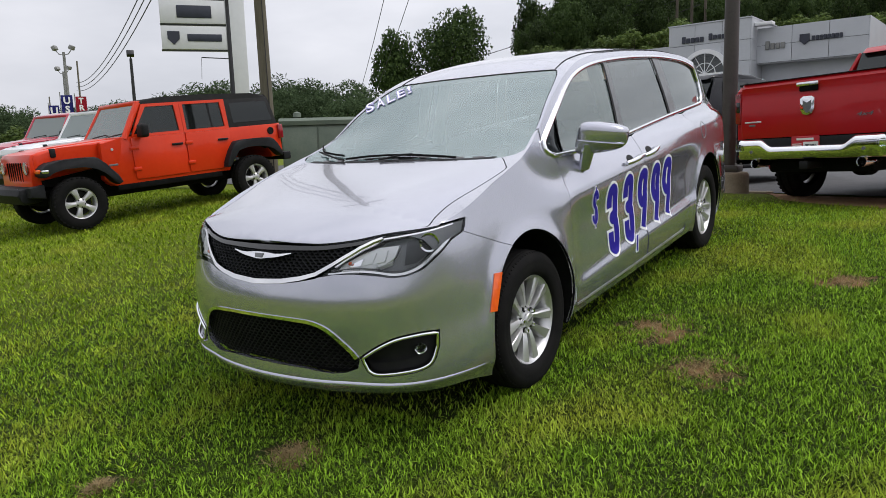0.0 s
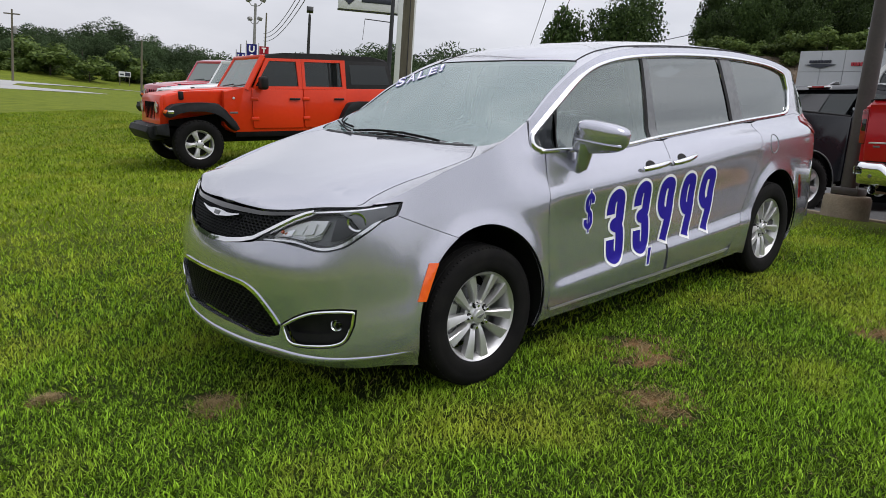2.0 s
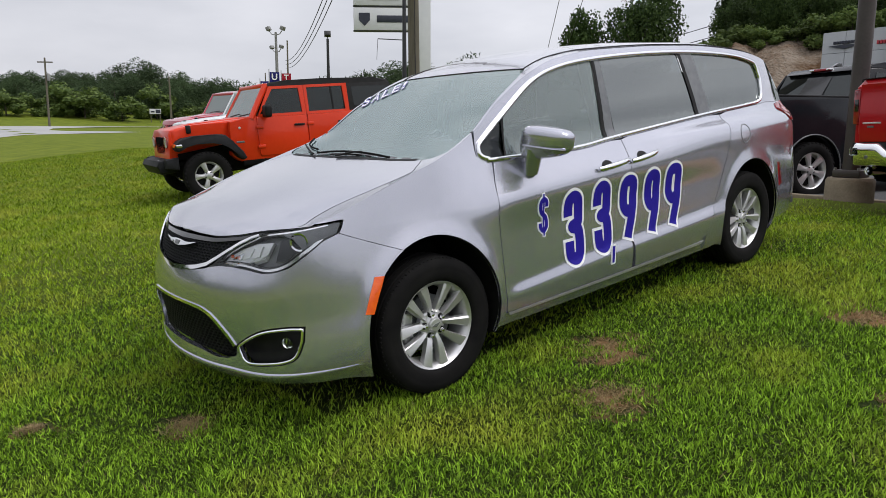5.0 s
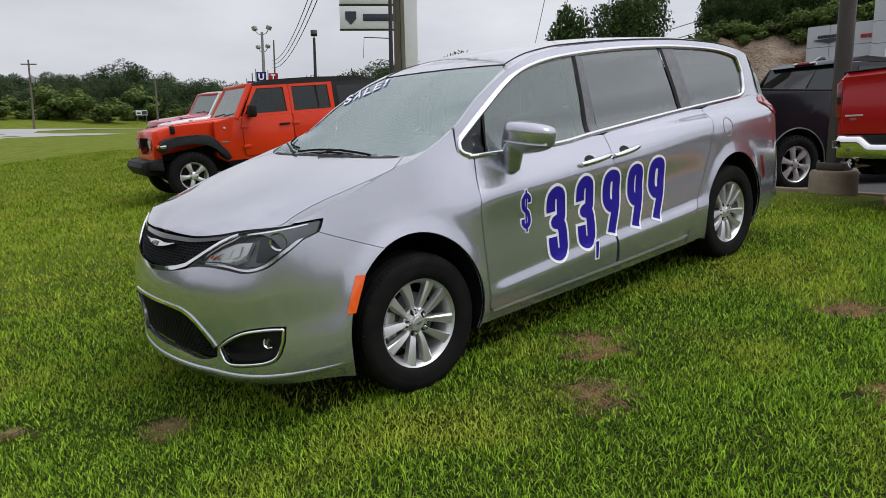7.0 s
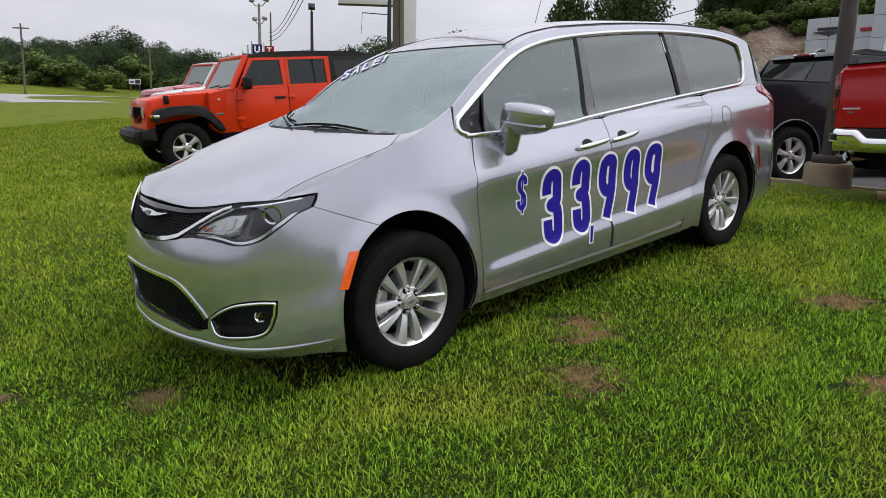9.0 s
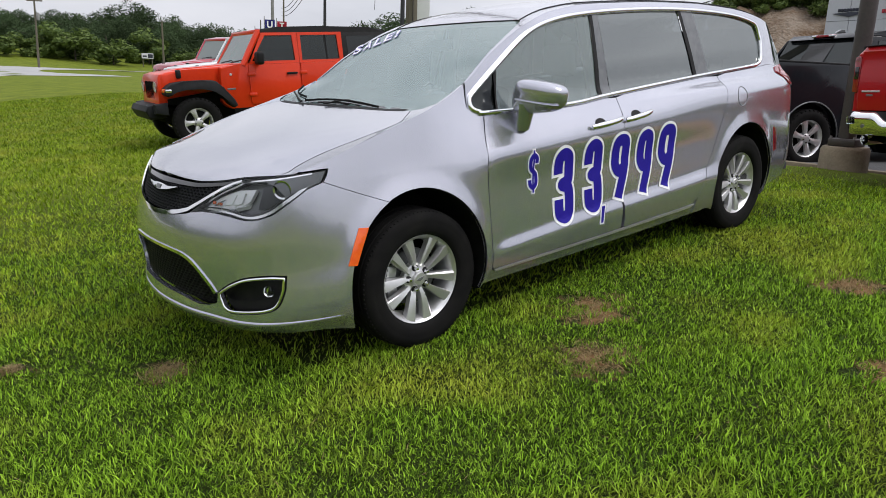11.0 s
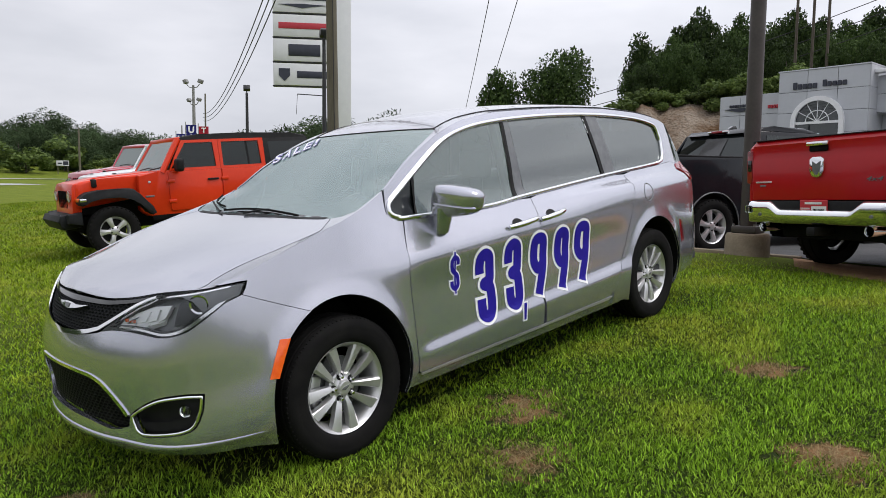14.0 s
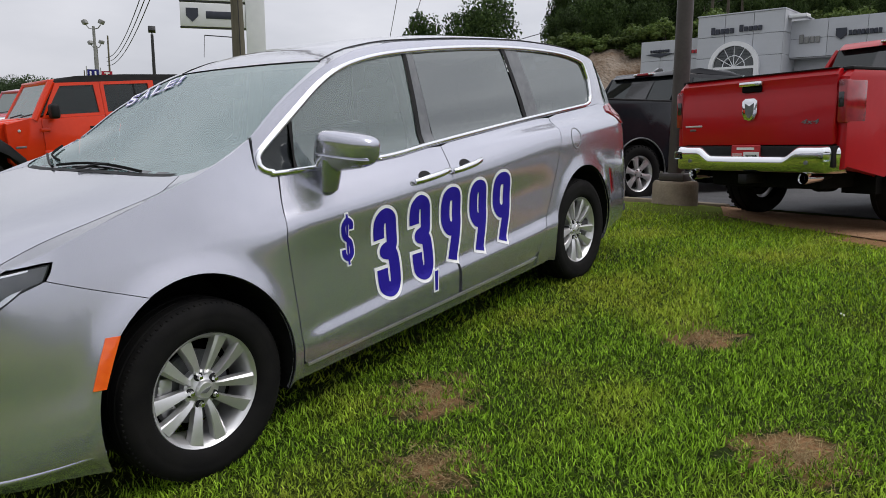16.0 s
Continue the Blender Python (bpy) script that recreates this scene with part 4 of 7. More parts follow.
    rim_line = [wrap(u, z) for u, z in dense(shrunk(FOG, .003), .02)]
    part("fog_trim", tube(bmesh.new(), [(s * (p.x + .003), p.y - .003, p.z) for p in rim_line], .0072, 10, closed=True), chrome, fog, "chrome fog light surround", True, 80)
    panel("recess_wall", flip(sheet(wrap, [(u - .004, z) for u, z in shrunk(FOG, .01)][:], [[(u - .03, z + .004) for u, z in shrunk(FOG, .045)]], .03, lift=-.03)), black_matte, fog)
    c = wrap(UX(.796), .472)
    at_fog = Matrix.Translation((s * c.x, c.y, c.z)) @ pose(0, 0, 0, 0, 0, s * 40) @ Matrix.Translation((0, .035, 0)) @ Matrix.Scale(.8, 4)
    part("fog_lamp_ring", lathe(bmesh.new(), [(-.01, .030), (-.022, .033), (-.014, .026), (.0, .022), (.004, .006)], 24, "y", at_fog, False), chrome, fog)
    part("fog_lamp", lathe(bmesh.new(), [(-.016, .004), (-.014, .015), (-.006, .025)], 20, "y", at_fog), lens_glass, fog, "round clear fog lamp")
both("side_marker", sheet(wrap, flat([(-.366, .716), (-.318, .712), (-.362, .63), (-.402, .545), (-.444, .55), (-.405, .64)]), (), .02, lift=.004, flange=.01), amber, "orange side marker on the bumper")
part("under_tray", boxed(-.78, .78, -.62, 4.0, .22, .33, .03), void_black, van)
# wheel wells
for s in (1, -1):
    for arch in (ARCH_F, ARCH_R):
        vs, fs = [], []
        for y, z in arch:
            p = side(y, z)
            vs += [(s * (p.x - .004), y, z), (s * .55, y, z)]
        fs = [(2 * i, 2 * i + 1, 2 * i + 3, 2 * i + 2) for i in range(len(arch) - 1)]
        k = len(vs)
        vs += [(s * .56, y, z) for y, z in arch]
        fs.append(tuple(range(k, len(vs))))
        mesh_object("wheel_well", vs, fs, void_black, van, "", False)



def wheel(m):
    """A road wheel with its face to +x, centred on its hub."""
    w = part("wheel", lathe(bmesh.new(), [(-.10, .226), (-.09, .236), (-.06, .205), (.02, .200), (.07, .212), (.092, .226), (.098, .234), (.092, .240), (.082, .236)], 56, "x", None, False), satin, van, "ten-spoke silver alloy wheel")
    w.matrix_basis = m
    bm = lathe(bmesh.new(), [(-.10, .232), (-.113, .26), (-.120, .30), (-.112, .345), (-.098, .359), (-.085, .3625), (-.078, .3635), (-.076, .356), (-.068, .356), (-.066, .366), (-.03, .368), (-.028, .358), (-.020, .358), (-.018, .368), (.018, .368), (.020, .358), (.028, .358), (.03, .368),
                                (.066, .366), (.068, .356), (.076, .356), (.078, .3635), (.085, .3625), (.098, .359), (.112, .345), (.119, .325), (.1215, .312), (.1205, .306), (.122, .295), (.119, .262), (.112, .248), (.104, .240), (.096, .236)], 72, "x", None, False)
    part("tyre", bm, rubber, w, "black rubber tyre", True, 50)
    bm = bmesh.new()
    for i in range(90):
        t = 2 * math.pi * i / 90
        box(bm, .084, .104, -.0045, .0045, .350, .3606, .002, 1, pose(0, 0, 0, math.degrees(t)))
    tagged(part("tread", bm, rubber, w, "", True), kind="stuff")
    for i in range(10):
        t = 36 * i
        secs = []
        pair = 1 if i % 2 else -1
        for r, wd, x, lean in ((.055, .0115, .060, 0), (.085, .014, .074, .001), (.12, .0185, .081, .003), (.155, .0220, .086, .006), (.19, .0265, .089, .010), (.222, .031, .091, .014)):
            lean = pair * (lean - .004 * (.222 - r) / .16)
            secs.append([(x - .040, -wd + lean, r), (x - .005, -wd * .96 + lean, r), (x + .003, -wd * .55 * pair + lean if pair > 0 else -wd * .80 + lean, r), (x - .003, wd * .80 + lean if pair > 0 else wd * .55 + lean, r), (x - .008, wd * .97 + lean, r), (x - .040, wd + lean, r)])
        bm = bmesh.new()
        rings = [[bm.verts.new(pose(0, 0, 0, t) @ Vector(p)) for p in s_] for s_ in secs]
        for a, b in zip(rings, rings[1:]):
            for j in range(6):
                bm.faces.new((a[j], a[(j + 1) % 6], b[(j + 1) % 6], b[j]))
        bm.faces.new(rings[0]), bm.faces.new(rings[-1][::-1])
        part("spoke", bm, satin, w, "", True, 28)
    part("wheel_hub", lathe(bmesh.new(), [(.02, .082), (.052, .080), (.060, .072), (.062, .050), (.070, .040), (.070, .004)], 36), satin, w)
    part("centre_cap", lathe(bmesh.new(), [(.060, .040), (.080, .038), (.087, .032), (.089, .004)], 28), satin, w)
    part("cap_badge", prism(bmesh.new(), [(-.026, .004), (-.006, .009), (.026, .006), (.008, -.005), (-.006, -.009)], .0885, .0915, "x"), lamp_grey, w)
    for i in range(5):
        a = math.radians(72 * i + 18)
        spot = Matrix.Translation((0, .060 * math.cos(a), .060 * math.sin(a)))
        part("lug_seat", lathe(bmesh.new(), [(.055, .019), (.0665, .0185), (.0665, .003)], 14, "x", spot), black_matte, w)
        part("lug_nut", lathe(bmesh.new(), [(.05, .0125), (.080, .0120), (.087, .009), (.089, .003)], 6, "x", spot), chrome, w)
    part("brake_disc", lathe(bmesh.new(), [(-.02, .15), (.0, .152), (.006, .15), (.006, .07), (.02, .06)], 40, "x", None, False), lamp_grey, w)
    bm = bmesh.new()
    for i in range(5):
        box(bm, -.03, .034, -.055, .055, .115, .175, .012, 2, pose(0, 0, 0, 82 + (i - 2) * 9))
    part("brake_caliper", bm, satin, w)
    return w


for x, y, turn in ((.822, 0, 0), (.822, 3.085, 0), (-.822, 0, 180), (-.822, 3.085, 180)):
    wheel(pose(x, y, .362, 0 if turn else 12, 0, turn))

# door mirrors
def mirror(s):
    bm = bmesh.new()
    prof = ((-.128, .66, .50), (-.122, .86, .76), (-.10, .97, .92), (-.05, 1.0, 1.0), (.02, .96, .98), (.075, .88, .90), (.108, .74, .74), (.122, .56, .50), (.127, .36, .30))
    rings = []
    for x, a, b in prof:
        ring = []
        for t in np.linspace(0, 2 * math.pi, 24, endpoint=False):
            cs, sn = math.cos(t), math.sin(t)
            y = .075 * b * math.copysign(abs(cs) ** (.62 if sn > 0 else .9), cs)
            z = .084 * a * math.copysign(abs(sn) ** (.58 if sn > 0 else .9), sn)
            if y > .045:
                y = .045 + (y - .045) * .2
            if sn < 0:
                z *= 1.12 - 2.4 * x
            ring.append(bm.verts.new((s * (1.02 + x + .02 * z / .07), .80 + y + .30 * x, 1.222 + z - .16 * x)))
        rings.append(ring)
    for a, b in zip(rings, rings[1:]):
        for j in range(24):
            bm.faces.new((a[j], a[(j + 1) % 24], b[(j + 1) % 24], b[j]))
    bm.faces.new(rings[0]), bm.faces.new(rings[-1])
    m = part("door_mirror", bm, silver, van, "silver door mirror on a short foot", True, 60)
    bm = tube(bmesh.new(), [(s * .945, .770, 1.19), (s * .930, .768, 1.135), (s * .915, .768, 1.08), (s * .905, .77, 1.045)], lambda t: .064 - .018 * t, 14, squash=.62)
    part("mirror_foot", bm, silver, m)
    part("mirror_glass", boxed(s * .93, s * 1.12, .845, .852, 1.17, 1.275, .004, 1, None), chrome, m)
    ring = [(s * (1.02 + x), .80 + .30 * x - .074 * b, 1.222 - .024 - .16 * x) for x, a, b in prof[1:-1]]
    part("mirror_seam", tube(bmesh.new(), ring, .0055, 8), silver, m)


mirror(1), mirror(-1)
# handles, fuel door, wipers
def handle(y0, y1, z0, z1, cup, owner):
    for s, door in zip((1, -1), owner):
        bm = bmesh.new()
        pts = []
        for t in np.linspace(0, 1, 14):
            p = side(y0 + (y1 - y0) * t, z0 + (z1 - z0) * t)
            pts.append((s * (p.x + .012 + .022 * math.sin(math.pi * t) ** .5), p.y, p.z + .006))
        h = part("door_handle", tube(bm, pts, lambda t: .0125 + .004 * math.sin(math.pi * t), 12, squash=1.15), chrome, door, "chrome pull handle")
        cy = y0 + (y1 - y0) * cup
        cz = z0 + (z1 - z0) * cup
        # a flat black oval paints the shade of the hollow behind the handle
        oval = [(cy + .047 * math.cos(a), cz + .010 + .029 * math.sin(a)) for a in np.linspace(0, 2 * math.pi, 28, endpoint=False)]
        sh = sheet(wrap, flat(oval), (), .02, lift=.0022, fine=.02)
        panel("handle_cup", sh if s == 1 else flipped(sh), black_matte, door)
handle(1.30, 1.588, .992, 1.014, .34, doors)
handle(1.618, 1.885, 1.000, 1.03, .48, sliders)
ringp = [side(3.015 + .066 * math.cos(a), 1.03 + .068 * math.sin(a)) for a in np.linspace(0, 2 * math.pi, 40, endpoint=False)]
part("fuel_door_seam", tube(bmesh.new(), ringp, .0028, 5, True), lamp_grey, van)
def on_top(x, y, up=.02):
    n = Vector((0, -.42, .9)).normalized()
    return top(x, y) + up * n
for pts, blade in (([(-.40, .125), (-.48, .150), (-.60, .195), (-.72, .245)], [(-.80, .36), (-.70, .262), (-.58, .215), (-.45, .185)]), ([(-.10, .112), (-.03, .135), (.04, .155), (.12, .160)], [(-.40, .148), (-.20, .164), (.05, .164), (.28, .150), (.44, .136)])):
    w = part("wiper", tube(bmesh.new(), [on_top(x, y, .014) for x, y in open_line(pts, 5)], .006, 8), black_matte, van, "black windshield wiper")
    part("wiper_blade", tube(bmesh.new(), [on_top(x, y, .008) for x, y in open_line(blade, 5)], .005, 6, squash=1.4), rubber, w)
panel("cowl_cover", sheet(top, [(0, .095)] + [(x, y - .014) for x, y in COWL[1:18]] + [(x, y + .016) for x, y in COWL[:18][::-1]], (), .04, lift=.001, mirror=True), black_matte, van, "black plastic cowl below the windshield")
# a dark strip low on the glass stands for the shaded dash behind
panel("glass_border", sheet(top, [(x, y + .018) for x, y in COWL[:18]] + [(x - .004, y + .050 - .02 * x) for x, y in COWL[:18][::-1]], (), .03, lift=-.0025, mirror=True), black_gloss, van, "black printed border of the windshield")
both("rear_lamp", sheet(wrap, [(UY(3.79), 1.15), (UY(3.85), 1.19), (UY(4.05), 1.20), (UY(4.05), 1.03), (UY(3.88), 1.05)], (), .04, lift=.008, flange=.03), red_lens, "red wraparound tail lamp")
both("rear_reflector", sheet(wrap, flat([(3.545, .74), (3.575, .74), (3.61, .56), (3.575, .55)]), (), .03, lift=.004, flange=.008), red_lens)
for s in (1, -1):
    part("roof_seam", tube(bmesh.new(), [top(s * (edge_xy(y)[0] - float(np.interp(y, (1.05, 1.25, 1.6, 2.2), (edge_xy(1.05)[0] - .615, .085, .060, .055)))), y) + Vector((0, 0, .001)) for y in np.linspace(1.05, 3.7, 44)], .0035, 6), black_matte, van)

# cabin
part("dashboard", tube(bmesh.new(), [(x, .62 - .05 * abs(x), 1.02) for x in np.linspace(-.74, .74, 16)], .13, 16, squash=.75), black_matte, van, "dark dashboard under the windshield")
part("dash_top", boxed(-.72, .72, .25, .62, 1.02, 1.09, .03), black_matte, van)
bm = bmesh.new()
tube(bm, [(.40 + .18 * math.cos(a), .80 - .06 * math.sin(a), 1.03 + .17 * math.sin(a)) for a in np.linspace(0, 2 * math.pi, 30, endpoint=False)], .014, 8, True)
rod(bm, (.40, .70, .99), (.40, .81, 1.03), .05, .07)
rod(bm, (.23, .80, 1.03), (.57, .80, 1.03), .016)
part("steering_wheel", bm, black_matte, van)
def seat(x, y, wide=.26):
    bm = boxed(x - wide, x + wide, y - .02, y + .14, .62, 1.22, .06, 3, pose(0, 0, 0) @ Matrix.Translation((0, y, .62)) @ pose(0, 0, 0, -14) @ Matrix.Translation((0, -y, -.62)))
    box(bm, x - wide, x + wide, y - .46, y + .06, .50, .66, .05, 3)
    box(bm, x - .13, x + .13, y + .13, y + .23, 1.27, 1.47, .045, 3)
    rod(bm, (x - .06, y + .17, 1.18), (x - .06, y + .18, 1.30), .008), rod(bm, (x + .06, y + .17, 1.18), (x + .06, y + .18, 1.30), .008)
    part("seat", bm, seat_cloth, van, "black cloth seat with a headrest")
for x in (.40, -.40):
    seat(x, 1.45), seat(x, 2.45)
seat(.42, 3.35, .3), seat(-.3, 3.35, .38)
part("cabin_floor", boxed(-.88, .88, .45, 3.95, .34, .40, .01), seat_cloth, van)
part("inside_mirror", boxed(-.12, .12, .93, .96, 1.47, 1.54, .015), black_matte, van)
panel("headliner", sheet(top, [(0, 1.06), (.58, 1.08), (.62, 1.3), (.62, 3.6), (0, 3.7)], (), .15, lift=-.045, mirror=True), cabin_grey, van)
for s in (1, -1):
    part("seat_belt", tube(bmesh.new(), [(s * .70, 1.62, 1.42), (s * .66, 1.60, 1.1), (s * .64, 1.55, .7)], .02, 6, squash=.2), cabin_grey, van)
    part("inner_pillar", tube(bmesh.new(), [side(1.58, 1.15) * 1 - Vector((.10, 0, 0)) if s == 1 else Vector((-side(1.58, 1.15).x + .10, 1.58, 1.15)), Vector((s * (side(1.6, 1.64).x - .09), 1.6, 1.64))], .045, 8), cabin_grey, van)


# the sale price, stuck on the doors, and the word on the windshield
def glyph(ch, size, bold, stretch):
    cu = bpy.data.curves.new("glyph", "FONT")
    cu.body, cu.size, cu.offset, cu.resolution_u = ch, size, bold, 6
    tmp = bpy.data.objects.new("glyph", cu)
    scene.collection.objects.link(tmp)
    bpy.context.view_layer.update()
    me = bpy.data.meshes.new_from_object(tmp.evaluated_get(bpy.context.evaluated_depsgraph_get()))
    bpy.data.objects.remove(tmp)
    bm = bmesh.new()
    bm.from_mesh(me)
    bmesh.ops.triangulate(bm, faces=bm.faces[:])
    for _ in range(3):
        long = [e for e in bm.edges if e.calc_length() > .05]
        if long:
            bmesh.ops.subdivide_edges(bm, edges=long, cuts=1)
            bmesh.ops.triangulate(bm, faces=[f for f in bm.faces if len(f.verts) > 3])
    return bm


def fitted(bm, box_to, box_from=None):
    xs, ys = [v.co.x for v in bm.verts], [v.co.y for v in bm.verts]
    b = box_from or (min(xs), max(xs), min(ys), max(ys))
    for v in bm.verts:
        v.co.x = box_to[0] + (v.co.x - b[0]) / (b[1] - b[0]) * (box_to[1] - box_to[0])
        v.co.y = box_to[2] + (v.co.y - b[2]) / (b[3] - b[2]) * (box_to[3] - box_to[2])
    return b


def sticker(ch, where, place, rim, name, owner, bold=.075):
    """A white character with a blue border, laid on the skin; where: y0, y1, z0, z1 of the blue part."""
    y0, y1, z0, z1 = where
    for wide, mat, lift, tag in ((0, decal_white, .0042, name), (rim, decal_paled, .0024, name + "_border")):
        bm = glyph(ch, 1.0, bold if wide == 0 else bold + .06, 1)
        fitted(bm, (y0 - wide, y1 + wide, z0 - wide, z1 + wide))
        for v in bm.verts:
            v.co = place(v.co.x, v.co.y, lift)
        part(tag, bm, mat, owner, "", False)


def on_door(y, z, lift):
    p = side(y, z)
    return p + Vector((lift, 0, 0))

# strokes of the heavy rounded figures, in a unit box
FIGURES = {
    "3": [(0, .70), (0, .84), (.10, .95), (.5, 1), (.90, .95), (1, .84), (1, .66), (.88, .57), (.45, .535), (.36, .525), (.45, .515), (.88, .47), (1, .36), (1, .16), (.90, .05), (.5, 0), (.10, .05), (0, .16), (0, .30)],
    "9": [(1, .70), (.97, .56), (.62, .47), (.30, .48), (.03, .58), (0, .72), (.02, .88), (.14, .97), (.5, 1), (.88, .97), (1, .88), (1.0, .70), (.97, .55), (.80, .36), (.55, .18), (.30, 0)],
    "$": [(0, .28), (.03, .15), (.5, .06), (.95, .15), (1, .30), (.85, .42), (.5, .5), (.15, .58), (0, .70), (.05, .85), (.5, .94), (.97, .85), (1, .72)],
}


def stroke(path, half, tail, lift, slope):
    """A flat ribbon of even width along a smooth path over the door."""
    pts = smooth_path(path)
    n = len(pts)
    vs = []
    for i, p in enumerate(pts):
        a, b = pts[max(i - 1, 0)], pts[min(i + 1, n - 1)]
        d = (b - a).normalized()
        q = p - d * tail * (i == 0) + d * tail * (i == n - 1)
        nrm = Vector((-d.y, d.x))
        vs.append([on_door(*(q + nrm * half * f), lift + slope * i / n) for f in (1, .33, -.33, -1)])
    bm = bmesh.new()
    rings = [[bm.verts.new(p) for p in r] for r in vs]
    for a, b in zip(rings, rings[1:]):
        for k in range(3):
            bm.faces.new((a[k], a[k + 1], b[k + 1], b[k]))
    return bm


def smooth_path(ctrl, steps=6):
    c = [Vector(p) for p in ctrl]
    out = []
    for i in range(len(c) - 1):
        p0, p1, p2, p3 = c[max(i - 1, 0)], c[i], c[i + 1], c[min(i + 2, len(c) - 1)]
        for k in range(steps):
            t = k / steps
            out.append(.5 * ((2 * p1) + (p2 - p0) * t + (2 * p0 - 5 * p1 + 4 * p2 - p3) * t * t + (3 * p1 - p0 - 3 * p2 + p3) * t ** 3))
    return out + [c[-1]]


for ch, y0, y1, z0, z1 in (("$", .764, .830, .70, .935), ("3", .975, 1.108, .468, .918), ("3", 1.240, 1.372, .485, .938), ("9", 1.503, 1.630, .495, .936), ("9", 1.760, 1.878, .488, .936), ("9", 1.992, 2.128, .493, .945)):
    half = .0130 if ch == "$" else .0372
    y0, y1 = (y0 - .004, y1 + .004) if ch == "$" else (y0 - .004, y1 + .026) if ch == "3" else (y0 - .010, y1 + .034)
    rim = .009 if ch == "$" else .017
    y0, y1, z0, z1 = y0 + .006, y1 + .006, z0 - .012, z1 - .012
    owner = doors[0] if y1 < 1.59 else sliders[0]
    path = [(y0 + half + u * (y1 - y0 - 2 * half), z0 + half + w * (z1 - z0 - 2 * half)) for u, w in FIGURES[ch]]
    name = "dollar_sign" if ch == "$" else "price_figure"
    part(name, stroke(path, half, .0, .0044, .0008), decal_blue, owner, "", False)
    part(name + "_border", stroke(path, half + rim, rim, .0022, .0008), decal_white, owner, "", False)
    if ch == "$":
        ym = (y0 + y1) / 2
        part("dollar_bar", stroke([(ym, z0 - .004), (ym, z1 + .004)], .006, 0, .0056, 0), decal_blue, owner, "", False)
        part("dollar_bar_border", stroke([(ym, z0 - .012), (ym, z1 + .012)], .013, 0, .0032, 0), decal_white, owner, "", False)
for wide, mat, lift in ((0, decal_blue, .0042), (.010, decal_white, .0024)):
    bm = prism(bmesh.new(), [(1.378 - wide, .395 - wide), (1.398 + wide, .395 - wide), (1.412 + wide, .50 + wide), (1.385 - wide, .50 + wide)], 0, .002, "x")
    bmesh.ops.translate(bm, verts=bm.verts[:], vec=(side(1.4, .46).x + lift, 0, 0))
    part("price_comma" if wide == 0 else "price_comma_border", bm, mat, doors[0], "", False)


def on_glass(a, b, lift):
    x, y = -.655 + .74 * a - .66 * b, .676 + .67 * a + .75 * b
    return top(x, y) + Vector((0, -.42, .9)) * lift
for i, ch in enumerate("SALE!"):
    sticker(ch, (i * .076, i * .076 + .050 - (.030 if ch == "!" else 0), .02, .16), on_glass, .0065, "sale_letter", van, -.005)


# ---- other vehicles; frames: x to the vehicle's left, y to its rear from the front axle, z up ----
def road_wheel(owner, x, y, r, rim_r, width, spokes, s, rim_mat=satin, turn=0):
    w = part("wheel", lathe(bmesh.new(), [(-.06, rim_r * .92), (.02, rim_r * .84), (width * .36, rim_r * .93), (width * .42, rim_r), (width * .38, rim_r * 1.03)], 40, "x", None, False), rim_mat, owner, "silver alloy wheel")
    w.matrix_basis = pose(s * x, y, r, turn, 0, 0 if s > 0 else 180)
    h = width / 2
    prof = [(-h * .85, rim_r), (-h, (rim_r + r) / 2), (-h * .92, r * .955), (-h * .8, r * .985), (-h * .5, r), (-h * .45, r * .965), (-h * .3, r * .965), (-h * .25, r), (h * .25, r), (h * .3, r * .965), (h * .45, r * .965), (h * .5, r), (h * .8, r * .985), (h * .92, r * .955), (h * 1.02, (rim_r + r) / 2), (h * .93, rim_r * 1.06), (h * .85, rim_r)]
    part("tyre", lathe(bmesh.new(), prof, 48, "x", None, False), rubber, w, "black rubber tyre", True, 50)
    bm = bmesh.new()
    for i in range(36):
        box(bm, h * .72, h * .97, -.016, .016, r * .93, r * .992, .004, 1, pose(0, 0, 0, 10 * i))
    tagged(part("tread", bm, rubber, w), kind="stuff")
    for i in range(spokes):
        bm = bmesh.new()
        secs = []
        for f, wd, xx in ((.12, .036, .30), (.45, .034, .36), (.75, .044, .38), (.97, .064, .36)):
            rr = rim_r * f
            secs.append([(width * xx - .03, -wd, rr), (width * xx, -wd * .85, rr), (width * xx + .008, 0, rr), (width * xx, wd * .85, rr), (width * xx - .03, wd, rr)])
        rings = [[bm.verts.new(pose(0, 0, 0, 360 * i / spokes) @ Vector(p)) for p in q] for q in secs]
        for a, b in zip(rings, rings[1:]):
            for j in range(5):
                bm.faces.new((a[j], a[(j + 1) % 5], b[(j + 1) % 5], b[j]))
        bm.faces.new(rings[0]), bm.faces.new(rings[-1][::-1])
        part("spoke", bm, rim_mat, w, "", True, 25)
    part("wheel_hub", lathe(bmesh.new(), [(0, .075), (width * .34, .07), (width * .40, .045), (width * .40, .003)], 24), rim_mat, w)
    for i in range(5):
        a = 2 * math.pi * (i + .5) / 5
        part("lug_nut", lathe(bmesh.new(), [(width * .3, .014), (width * .40, .012), (width * .41, .003)], 8, "x", Matrix.Translation((0, .056 * math.cos(a), .056 * math.sin(a)))), black_gloss, w)
    part("brake_disc", lathe(bmesh.new(), [(-.03, rim_r * .8), (.0, rim_r * .8), (.0, .05)], 28, "x", None, False), black_matte, w)
    return w


